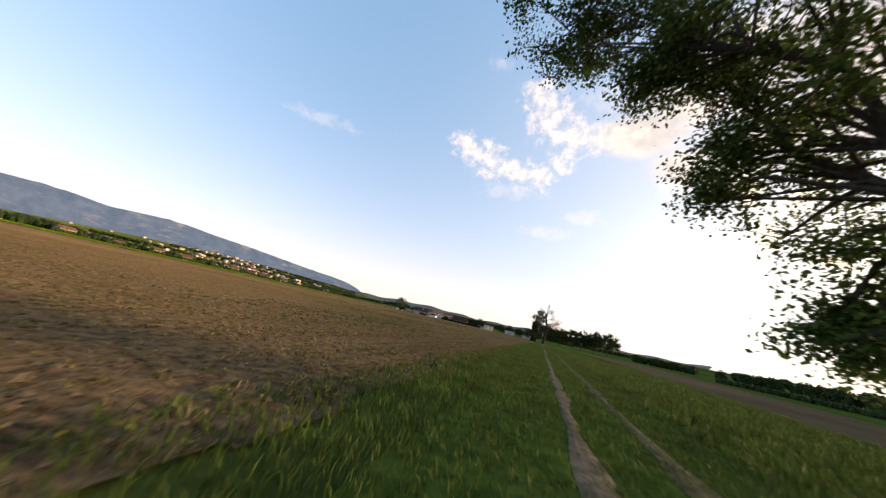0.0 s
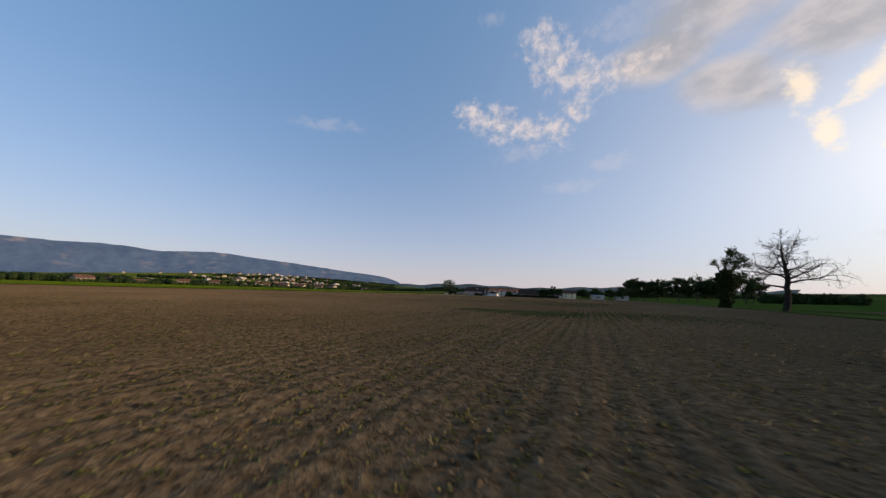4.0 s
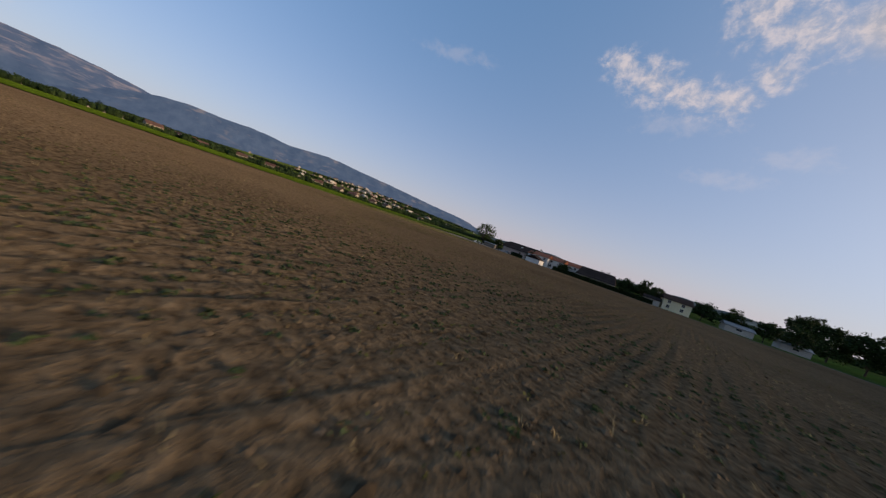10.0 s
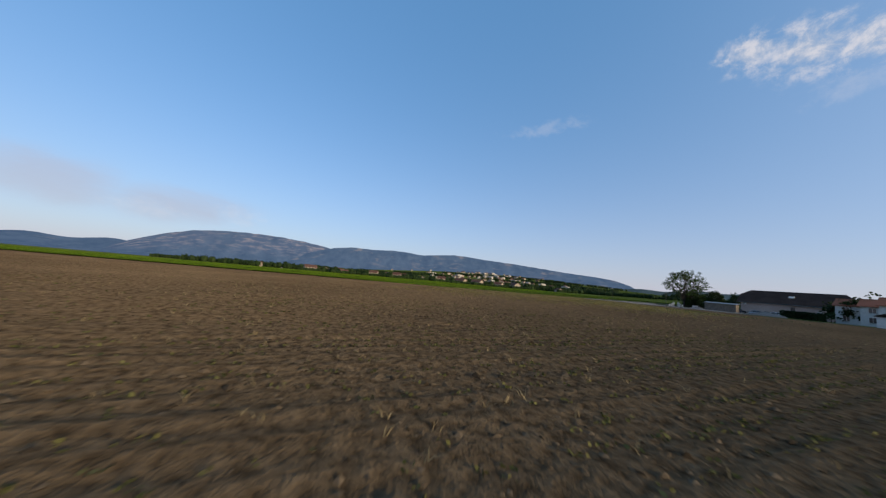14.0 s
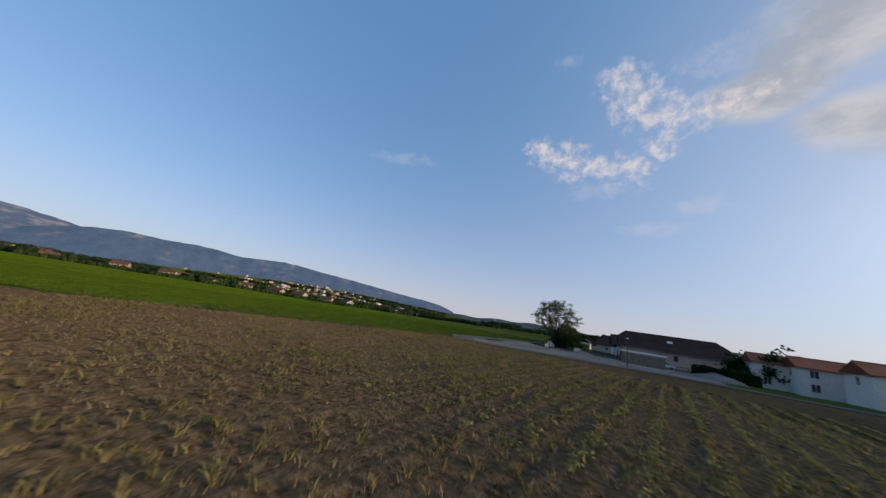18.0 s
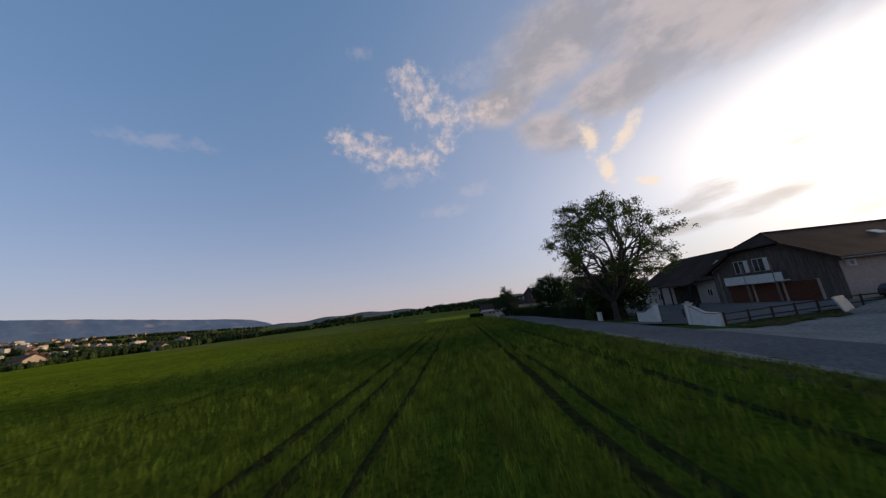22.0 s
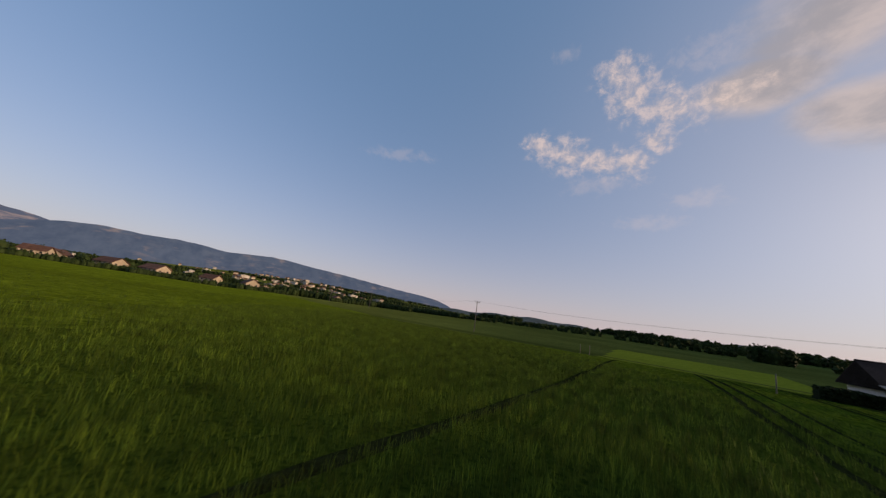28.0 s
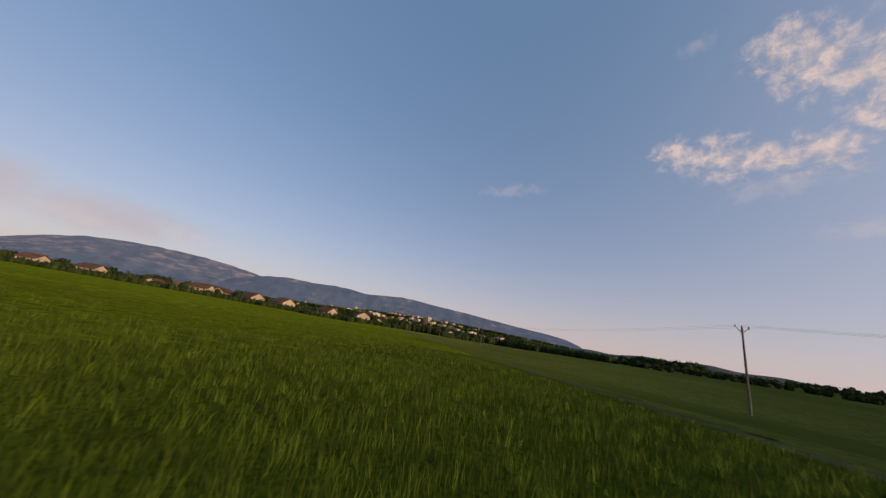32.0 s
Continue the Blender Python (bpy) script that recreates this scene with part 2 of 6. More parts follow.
def mountain_surface(name, rock):
    """Wooded slopes by bearing and height, blue haze painted into colour and glow; with rock, pale broken terraces on
    the upper slopes.
    """
    m = bpy.data.materials.new(name)
    m.use_nodes = True
    N, L = nodes_of(m.node_tree)
    out, bs, co = N.new("ShaderNodeOutputMaterial"), N.new("ShaderNodeBsdfPrincipled"), N.new("ShaderNodeUVMap")

    def grain(scale, stretch, lo, hi, turn=0.0, detail=8):
        mp, n, r = N.new("ShaderNodeMapping"), N.new("ShaderNodeTexNoise"), N.new("ShaderNodeMapRange")
        mp.inputs["Scale"].default_value = stretch
        mp.inputs["Rotation"].default_value = (0, 0, radians(turn))
        L.new(co.outputs[0], mp.inputs[0])
        L.new(mp.outputs[0], n.inputs["Vector"])
        n.inputs["Scale"].default_value, n.inputs["Detail"].default_value, n.inputs["Roughness"].default_value = scale, detail, 0.66
        L.new(n.outputs[0], r.inputs[0])
        r.inputs[1].default_value, r.inputs[2].default_value = lo, hi
        return r.outputs[0]

    def times(a, b):
        x = N.new("ShaderNodeMath")
        x.operation = "MULTIPLY"
        L.new(a, x.inputs[0])
        L.new(b, x.inputs[1])
        return x.outputs[0]

    def blend(fac, a, b):
        x = N.new("ShaderNodeMix")
        x.data_type = "RGBA"
        L.new(fac, x.inputs[0])
        for i, v in ((6, a), (7, b)):
            if isinstance(v, tuple):
                x.inputs[i].default_value = (*v, 1)
            else:
                L.new(v, x.inputs[i])
        return x.outputs[2]

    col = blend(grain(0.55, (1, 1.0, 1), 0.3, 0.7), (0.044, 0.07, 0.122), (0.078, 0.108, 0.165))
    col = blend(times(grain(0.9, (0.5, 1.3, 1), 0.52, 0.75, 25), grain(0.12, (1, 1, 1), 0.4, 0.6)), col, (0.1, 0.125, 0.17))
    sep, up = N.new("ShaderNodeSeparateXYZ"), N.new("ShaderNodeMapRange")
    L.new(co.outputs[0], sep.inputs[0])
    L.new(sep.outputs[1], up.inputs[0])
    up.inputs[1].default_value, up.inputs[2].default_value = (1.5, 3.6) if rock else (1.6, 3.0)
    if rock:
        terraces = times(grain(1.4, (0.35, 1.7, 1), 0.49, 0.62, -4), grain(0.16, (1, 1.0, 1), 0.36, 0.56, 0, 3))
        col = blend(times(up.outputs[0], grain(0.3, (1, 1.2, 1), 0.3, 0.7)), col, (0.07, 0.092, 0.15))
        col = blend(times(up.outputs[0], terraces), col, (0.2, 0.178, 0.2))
    else:
        scars = times(grain(0.8, (0.4, 1.7, 1), 0.53, 0.62, -3), grain(0.22, (1, 1.0, 1), 0.48, 0.6, 0, 2))
        col = blend(times(up.outputs[0], scars), col, (0.16, 0.15, 0.17))
    # half the colour takes real light; emission paints the haze over it
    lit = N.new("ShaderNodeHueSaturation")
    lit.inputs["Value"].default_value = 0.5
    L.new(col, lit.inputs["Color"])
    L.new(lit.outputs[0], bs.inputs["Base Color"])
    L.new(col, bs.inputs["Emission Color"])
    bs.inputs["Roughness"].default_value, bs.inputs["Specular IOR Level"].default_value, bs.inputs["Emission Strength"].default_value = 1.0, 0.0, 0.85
    L.new(bs.outputs[0], out.inputs[0])
    return m


def leaf_surface(name, dark, light, trans=0.3, clump=0.0, scale=2.0, stretch=(1, 1, 1), spec=0.12):
    """Leaves: each small leaf piece takes its own shade, and with clump each tuft too."""
    if name in MATS:
        return MATS[name]
    m = bpy.data.materials.new(name)
    m.use_nodes = True
    N, L = nodes_of(m.node_tree)
    out, bs, geo, r = N.new("ShaderNodeOutputMaterial"), N.new("ShaderNodeBsdfPrincipled"), N.new("ShaderNodeNewGeometry"), N.new("ShaderNodeValToRGB")
    r.color_ramp.elements[0].color, r.color_ramp.elements[1].color = (*dark, 1), (*light, 1)
    L.new(geo.outputs["Random Per Island"], r.inputs[0])
    tint = r.outputs[0]
    if clump:
        co, mp, n, mr, hs = (N.new("ShaderNode" + k) for k in ("TexCoord", "Mapping", "TexNoise", "MapRange", "HueSaturation"))
        mp.inputs["Scale"].default_value = stretch
        n.inputs["Scale"].default_value, n.inputs["Detail"].default_value, n.inputs["Roughness"].default_value = scale, 4, 0.6
        for i, x in enumerate((0.35, 0.65, 1 - clump, 1 + clump)):
            mr.inputs[i + 1].default_value = x
        L.new(co.outputs["Object"], mp.inputs[0])
        L.new(mp.outputs[0], n.inputs["Vector"])
        L.new(n.outputs[0], mr.inputs[0])
        L.new(mr.outputs[0], hs.inputs["Value"])
        L.new(tint, hs.inputs["Color"])
        tint = hs.outputs[0]
    L.new(tint, bs.inputs["Base Color"])
    bs.inputs["Roughness"].default_value, bs.inputs["Specular IOR Level"].default_value = 0.75, spec
    t, a = N.new("ShaderNodeBsdfTranslucent"), N.new("ShaderNodeMixShader")
    L.new(tint, t.inputs[0])
    a.inputs[0].default_value = trans
    L.new(bs.outputs[0], a.inputs[1])
    L.new(t.outputs[0], a.inputs[2])
    L.new(a.outputs[0], out.inputs[0])
    MATS[name] = m
    return m


def glass_surface():
    return surface("window_glass", (0.02, 0.025, 0.03), (0.035, 0.04, 0.05), 2, 0.08, 0, spec=0.6, spread=0.1)


SOIL = surface("tilled_soil", (0.057, 0.039, 0.022), (0.194, 0.138, 0.081), 4.2, 1.0, 1.0, big=0.035, spread=0.2, spec=0.0, matt=1.0, depth=0.75)
WHEAT = surface("wheat_green", (0.022, 0.046, 0.004), (0.125, 0.18, 0.016), 2.6, 0.9, 1.0, big=0.03, spread=0.22, stretch=(1, 0.3, 1), spec=0.0, matt=1.0, depth=1.3)
# shade between the plants painted in: about half the WHEAT colour
UNDER_SHADE = surface("shaded_wheat_ground", (0.014, 0.027, 0.004), (0.055, 0.084, 0.01), 7, 1.0, 0.8, spec=0.0, matt=1.0)
GRASS = surface("meadow_grass", (0.026, 0.052, 0.01), (0.08, 0.118, 0.024), 2.2, 0.9, 0.8, big=0.03, spread=0.25, spec=0.0, matt=1.0, depth=0.6)
FIELD = surface("dull_green_field", (0.04, 0.062, 0.016), (0.1, 0.125, 0.03), 1.2, 0.95, 0.8, big=0.015, spread=0.3, spec=0.0, matt=1.0, depth=0.6)
PLAIN = surface("far_fields", (0.03, 0.055, 0.012), (0.085, 0.1, 0.025), 0.012, 0.95, 0, big=0.004, spread=0.3, spec=0.0, matt=1.0)
ASPHALT = surface("worn_asphalt", (0.084, 0.079, 0.077), (0.15, 0.142, 0.138), 6, 0.95, 0.3, big=0.12, spread=0.2, spec=0.0, matt=1.0)
GRAVEL = surface("pale_gravel", (0.115, 0.105, 0.096), (0.27, 0.246, 0.222), 7, 0.95, 0.5, big=0.15, spread=0.28, spec=0.0, matt=1.0)
VERGE = surface("rough_lane_verge", (0.022, 0.03, 0.01), (0.085, 0.085, 0.04), 3, 1.0, 1.0, big=0.3, spread=0.3, spec=0.0, matt=1.0, depth=0.6)
DIRT = surface("trodden_dirt", (0.04, 0.034, 0.022), (0.125, 0.106, 0.076), 5, 0.95, 0.5, big=0.4, spread=0.3)
DUSTY = surface("dusty_path", (0.05, 0.046, 0.031), (0.165, 0.143, 0.112), 4, 0.95, 0.5, big=0.4, spread=0.3, spec=0.0, matt=1.0)
FAINT_DIRT = surface("faint_dirt", (0.02, 0.029, 0.01), (0.07, 0.064, 0.035), 3.5, 0.95, 0.6, big=0.5, spread=0.4)
DEAD_BARK = surface("dead_bark", (0.014, 0.011, 0.009), (0.045, 0.036, 0.03), 9, 0.95, 0.8, stretch=(1, 1, 0.2))
BARK = surface("grey_bark", (0.028, 0.023, 0.019), (0.08, 0.068, 0.057), 9, 0.95, 0.8, stretch=(1, 1, 0.2))
LEAF = leaf_surface("tree_leaf", (0.02, 0.045, 0.01), (0.075, 0.115, 0.025))
LEAF_DARK = leaf_surface("dark_leaf", (0.01, 0.022, 0.006), (0.038, 0.06, 0.016), 0.12)
NEEDLE = leaf_surface("conifer_needle", (0.01, 0.022, 0.01), (0.03, 0.05, 0.02), 0.12)
WHEAT_BLADE = leaf_surface("wheat_blade", (0.023, 0.05, 0.005), (0.1, 0.15, 0.015), 0.16, 0.66, 1.3, (1, 0.5, 0))
GRASS_BLADE = leaf_surface("grass_blade", (0.024, 0.05, 0.009), (0.085, 0.125, 0.025), 0.18, 0.4, 0.8)
WEED = leaf_surface("weed_leaf", (0.045, 0.05, 0.016), (0.14, 0.13, 0.045), 0.15, spec=0.04)
STRAW = leaf_surface("dry_straw", (0.12, 0.092, 0.05), (0.33, 0.255, 0.135), 0.2, spec=0.03)
RENDER = surface("cream_render", (0.36, 0.32, 0.28), (0.47, 0.42, 0.37), 3, 0.9, 0.1, big=0.2, spread=0.06)
WHITE = surface("white_render", (0.5, 0.48, 0.45), (0.62, 0.6, 0.57), 3, 0.9, 0.1, big=0.2, spread=0.06)
ROOF_BROWN = surface("brown_roof_tile", (0.027, 0.02, 0.017), (0.06, 0.044, 0.038), 8, 0.95, 0.6, big=0.3, spread=0.25, spec=0.02)
ROOF_RED = surface("red_roof_tile", (0.2, 0.075, 0.045), (0.33, 0.13, 0.075), 8, 0.9, 0.5, big=0.3, spread=0.15)
GREY_TIMBER = surface("weathered_grey_board", (0.06, 0.049, 0.042), (0.13, 0.107, 0.092), 6, 0.9, 0.4, stretch=(1, 1, 0.15), per_object=0.25)
TIMBER = surface("dark_timber", (0.025, 0.018, 0.013), (0.065, 0.045, 0.032), 6, 0.85, 0.4, stretch=(1, 1, 0.15))
FENCE = surface("weathered_wood", (0.1, 0.085, 0.07), (0.24, 0.2, 0.16), 6, 0.9, 0.5, stretch=(1, 1, 0.2))
DOOR_RED = surface("oxblood_door_paint", (0.09, 0.035, 0.025), (0.14, 0.055, 0.035), 5, 0.6, 0.15)
METAL = surface("grey_metal", (0.16, 0.17, 0.17), (0.26, 0.27, 0.27), 5, 0.45, 0.05, metal=0.6)
CONCRETE = surface("pole_concrete", (0.3, 0.29, 0.27), (0.45, 0.43, 0.4), 6, 0.9, 0.3)
GLASS = glass_surface()


# ---- mesh helpers ----
class Geo:
    """Gathers vertices and faces for one mesh."""

    def __init__(self):
        self.v, self.f = [], []

    def add(self, verts, faces):
        k = len(self.v)
        self.v.extend(tuple(p) for p in verts)
        self.f.extend(tuple(i + k for i in q) for q in faces)
        return self

    def box(self, x0, x1, y0, y1, z0, z1, m=None, bevel=0.0):
        b = min(bevel, (x1 - x0) / 3, (y1 - y0) / 3)
        if b > 0:
            ring = [(x0 + b, y0), (x1 - b, y0), (x1, y0 + b), (x1, y1 - b), (x1 - b, y1), (x0 + b, y1), (x0, y1 - b), (x0, y0 + b)]
        else:
            ring = [(x0, y0), (x1, y0), (x1, y1), (x0, y1)]
        return self.prism(ring, z0, z1, m)

    def prism(self, ring, z0, z1, m=None):
        n = len(ring)
        pts = [Vector((x, y, z0)) for x, y in ring] + [Vector((x, y, z1)) for x, y in ring]
        if m is not None:
            pts = [m @ p for p in pts]
        return self.add(pts, [tuple(range(n - 1, -1, -1)), tuple(range(n, 2 * n))] + [(i, (i + 1) % n, n + (i + 1) % n, n + i) for i in range(n)])

    def limb(self, a, b, ra, rb, sides=6):
        a, b = Vector(a), Vector(b)
        d = (b - a).normalized()
        u = d.orthogonal().normalized()
        w = d.cross(u)
        ring = [(math.cos(6.2832 * i / sides), math.sin(6.2832 * i / sides)) for i in range(sides)]
        pts = [a + (u * c + w * s) * ra for c, s in ring] + [b + (u * c + w * s) * rb for c, s in ring]
        return self.add(pts, [(i, (i + 1) % sides, sides + (i + 1) % sides, sides + i) for i in range(sides)] + [tuple(range(sides - 1, -1, -1)), tuple(range(sides, 2 * sides))])

    def tube(self, pts, r, sides=3):
        """One connected thin tube along the points."""
        k = len(self.v)
        for i, p in enumerate(pts):
            d = (pts[min(i + 1, len(pts) - 1)] - pts[max(i - 1, 0)]).normalized()
            u = d.cross(Vector((0, 0, 1))).normalized()
            w = d.cross(u)
            self.v.extend(tuple(p + (u * math.cos(6.2832 * a / sides) + w * math.sin(6.2832 * a / sides)) * r) for a in range(sides))
        self.f.extend((k + i * sides + a, k + i * sides + (a + 1) % sides, k + (i + 1) * sides + (a + 1) % sides, k + (i + 1) * sides + a) for i in range(len(pts) - 1) for a in range(sides))
        return self

    def mesh(self, name, mat):
        me = bpy.data.meshes.new(name)
        me.from_pydata([tuple(p) for p in self.v], [], self.f)
        me.materials.append(mat)
        me.update()
        return me


def part(name, geo, mat, parent=None, label=""):
    ob = new(name, geo.mesh(name, mat) if isinstance(geo, Geo) else geo)
    if parent is not None:
        ob.parent = parent
    return tagged(ob, label)


def thing(name, m, label, category, group=""):
    ob = new(name)
    ob.matrix_world = m
    return tagged(ob, label, category, group)


def cards(points, normals_up, size_a, size_b, seed):
    """Small four-cornered leaf pieces at the points, turned at random: vertices and faces."""
    rs = np.random.RandomState(seed)
    n = len(points)
    a = rs.normal(size=(n, 3))
    a[:, 2] *= normals_up
    a /= np.linalg.norm(a, axis=1)[:, None]
    b = np.cross(a, rs.normal(size=(n, 3)))
    b /= np.linalg.norm(b, axis=1)[:, None]
    s = rs.uniform(size_a, size_b, (n, 1))
    v = np.stack([points - a * s, points - b * s * 0.62, points + a * s, points + b * s * 0.62], 1).reshape(-1, 3)
    f = np.arange(4 * n).reshape(-1, 4)
    return v, f


def raw_mesh(name, v, f, mat):
    me = bpy.data.meshes.new(name)
    me.from_pydata(np.asarray(v).tolist(), [], f if isinstance(f, list) else np.asarray(f).tolist())
    me.materials.append(mat)
    me.update()
    return me


def smooth01(t):
    t = np.clip(t, 0, 1)
    return t * t * (3 - 2 * t)


def ground_z(x, y):
    """Height of the land: a plain that rises to low hills on the north and the east."""
    x, y = np.asarray(x, float), np.asarray(y, float)
    z = 0.6 + 0 * x
    z = z + 15 * smooth01((y - 190) / 520) * smooth01((x + 420) / 420)
    z = z + 14 * smooth01((x - 215) / 700)
    z = z + 0.5 * smooth01((x - 150) / 60) * smooth01((-100 - y) / 60) - 0.5 * smooth01((y - 50) / 35) * smooth01((90 - x) / 60)
    z = z - 0.9 * np.exp(-((y - 150) / 28) ** 2) * smooth01((70 - x) / 40)
    z = z - 0.5 * smooth01((x - 18) / 6) * smooth01((y + 14) / 14) * smooth01((95 - x) / 30) * smooth01((70 - y) / 20)
    s, p = -0.87 * x + 0.5 * y, 0.5 * x + 0.87 * y
    z = z + 78 * smooth01((s - 650) / 1500) * np.exp(-(p / 1000) ** 2)
    return z


def lane_x(y):
    """Middle of the lane north of its bend."""
    return 16.9 - 0.035 * (y + 10)


def gz(x, y):
    return float(ground_z(x, y))

# ---- land ----
def sheet(name, xs, ys, lift, mat, label, inside=None, relief=None):
    """A grid draped on the land. inside(x, y) keeps cells, relief(x, y) adds height."""
    X, Y = np.meshgrid(xs, ys)
    Z = ground_z(X, Y) + lift
    if relief is not None:
        Z = Z + relief(X, Y)
    nx, ny = len(xs), len(ys)
    idx = np.arange(nx * ny).reshape(ny, nx)
    f = np.stack([idx[:-1, :-1], idx[:-1, 1:], idx[1:, 1:], idx[1:, :-1]], -1).reshape(-1, 4)
    v = np.stack([X, Y, Z], -1).reshape(-1, 3)
    if inside is not None:
        c = v[f].mean(1)
        f = f[inside(c[:, 0], c[:, 1])]
        used = np.unique(f)
        remap = np.zeros(len(v), int)
        remap[used] = np.arange(len(used))
        v, f = v[used], remap[f]
    ob = new(name, raw_mesh(name, v, f, mat))
    for p in ob.data.polygons:
        p.use_smooth = True
    return tagged(ob, label, kind="structure")


def ribbon(name, line, half, lift, mat, label, step=4.0):
    """A way of even width along a line of points, draped on the land."""
    pts = []
    for (x0, y0), (x1, y1) in zip(line, line[1:]):
        n = max(1, int(math.hypot(x1 - x0, y1 - y0) / step))
        pts += [(x0 + (x1 - x0) * i / n, y0 + (y1 - y0) * i / n) for i in range(n)]
    pts.append(line[-1])
    g = Geo()
    v, f = [], []
    for i, (x, y) in enumerate(pts):
        a, b = pts[max(i - 1, 0)], pts[min(i + 1, len(pts) - 1)]
        dx, dy = b[0] - a[0], b[1] - a[1]
        l = math.hypot(dx, dy)
        nx, ny = -dy / l, dx / l
        w = (half(x, y) if callable(half) else half) * (1 + (0.3 if callable(half) or half <= 0.5 else 0.05) * math.sin(i * 1.7) * math.cos(i * 0.63))
        for s in (-1, -0.33, 0.33, 1):
            v.append((x + nx * w * s, y + ny * w * s, gz(x + nx * w * s, y + ny * w * s) + (lift(x, y) if callable(lift) else lift) - (0.02 if abs(s) == 1 else 0)))
    for i in range(len(pts) - 1):
        for k in range(3):
            f.append((4 * i + k, 4 * i + k + 1, 4 * i + k + 5, 4 * i + k + 4))
    g.add(v, f)
    ob = new(name, g.mesh(name, mat))
    return tagged(ob, label, kind="structure")


def lane_edge(y):
    """x of the lane's edge on the side of the wheat."""
    return np.interp(y, [-42, -39, -35, -22, 104], [23.0, 19.2, 16.6, lane_x(-22) - 2.35, lane_x(104) - 2.35])


def wheat_edge(y):
    """x of the edge between the tilled field and the wheat, south of the lane."""
    return np.interp(y, [-420, -150, -90, -62, -45], [-110, -10, 13, 18, 20.5])


def wheat_end(x):
    """y of the far edge of the wheat."""
    return np.interp(x, [-420, -160, -82, -50, 20], [236, 158, 135, 123, 127])


def field_top(x):
    """y of the tilled field's edge along the lane."""
    return np.interp(x, [19, 24, 31, 40, 55, 80, 205], [-44.7, -45.0, -45.9, -41.6, -35.0, -30.9, -25.5])


def near_far(near, far, k, n):
    return sorted({round(float(s * (near + (far - near) * (i / n) ** k)), 2) for i in range(n + 1) for s in (-1, 1)})


AX = near_far(0, 4900, 3.0, 60)
sheet("ground", AX, AX, 0.0, PLAIN, "open farmland of green and straw-coloured fields")
def furrows(X, Y):
    """Ridges of the drill rows, and uneven ground between them."""
    r = np.random.RandomState(77)
    k = 0.028 * np.sin(X * (6.2832 / 0.75) + 0.5 * np.sin(Y * 0.3)) * (0.6 + 0.6 * np.sin(Y * 0.21 + X * 0.31) * np.sin(X * 0.13 - Y * 0.05))
    return k + 0.019 * np.sin(X * (6.2832 / 3.1) + 0.8 * np.sin(Y * 0.11)) + r.normal(0, 0.014, X.shape)


def tilled_relief(X, Y):
    """The furrows, sinking to the ground along the field's edges."""
    rim = np.minimum(np.minimum(X - wheat_edge(Y), 200.2 - X), field_top(X) - Y)
    k = smooth01(rim / 2.5)
    return furrows(X, Y) * k - 0.12 * (1 - k)


sheet("tilled_field", np.concatenate([np.arange(-330, 10, 4.0), np.arange(10, 201, 0.1875)]), np.concatenate([np.arange(-620, -400, 8.0), np.arange(-400, -60, 2.4), np.arange(-60, -17, 0.8)]), 0.15, SOIL, "brown tilled field with sparse seedlings",
      lambda x, y: (x > wheat_edge(y)) & (x < 200.2 + 0.35 * np.sin(y * 0.9) * np.sin(y * 0.23 + 1)) & (y < field_top(x)), tilled_relief)
def wheat_x(y):
    """Middle of the strip of wheat that is built plant by plant."""
    return np.interp(y, [-80, -60, -40, -15, 15, 40, 62, 83, 101, 125], [30, 20, 9, 3, -1, -3, -10, -25, -45, -75])


def wheat_lift(x, y):
    """Height at which the crop closes: low between the plants that stand singly, high where only its top is seen."""
    return 0.02 + 0.36 * smooth01((np.abs(x - wheat_x(y)) - 8 - 8 * smooth01((y - 45) / 30)) / 30)


sheet("wheat_field", np.arange(-420, 18, 1.5), np.arange(-500, 243, 1.5), 0.0, WHEAT, "green wheat field in dense rows",
      lambda x, y: (x < np.where(y < -45, wheat_edge(y) - 1, lane_x(y) - 3.4)) & (y < wheat_end(x)),
      lambda X, Y: wheat_lift(X, Y) + (wheat_lift(X, Y) - 0.08) * (0.08 * np.sin(X * 1.9 + 0.066 * Y) + 0.07 * np.sin(X * 0.7 + 0.05 * Y) * np.sin(Y * 0.13)) + np.random.RandomState(31).normal(0, 0.022, X.shape))
sheet("wheat_soil", np.arange(-110, 18, 1.5), np.arange(-90, 140, 1.5), 0.075, UNDER_SHADE, "ground under the wheat, shade put into its dark colour",
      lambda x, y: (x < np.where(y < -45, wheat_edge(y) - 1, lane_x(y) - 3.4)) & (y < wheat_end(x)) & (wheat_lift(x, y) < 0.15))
sheet("pasture", np.arange(208, 700, 8.0), np.arange(-620, 300, 8.0), 0.08, GRASS, "green meadow beside the farm track")
sheet("bare_strip", np.arange(222, 262, 0.75), np.arange(-620, -150, 3.0), 0.2, SOIL, "bare brown strip of field across the meadow", None, furrows)
ribbon("road", [(lane_x(104), 104), (lane_x(60), 60), (lane_x(-22), -22), (19.0, -35), (24, -41.5), (31, -42.5), (40, -38), (55, -31.5), (80, -27.5), (130, -25), (200, -22)], 2.4, 0.12, ASPHALT, "narrow grey asphalt lane")
ribbon("farm_track", [(205.0, -420), (204.8, -180), (206, 20)], 3.2, 0.12, GRASS, "grassy strip of the farm track")
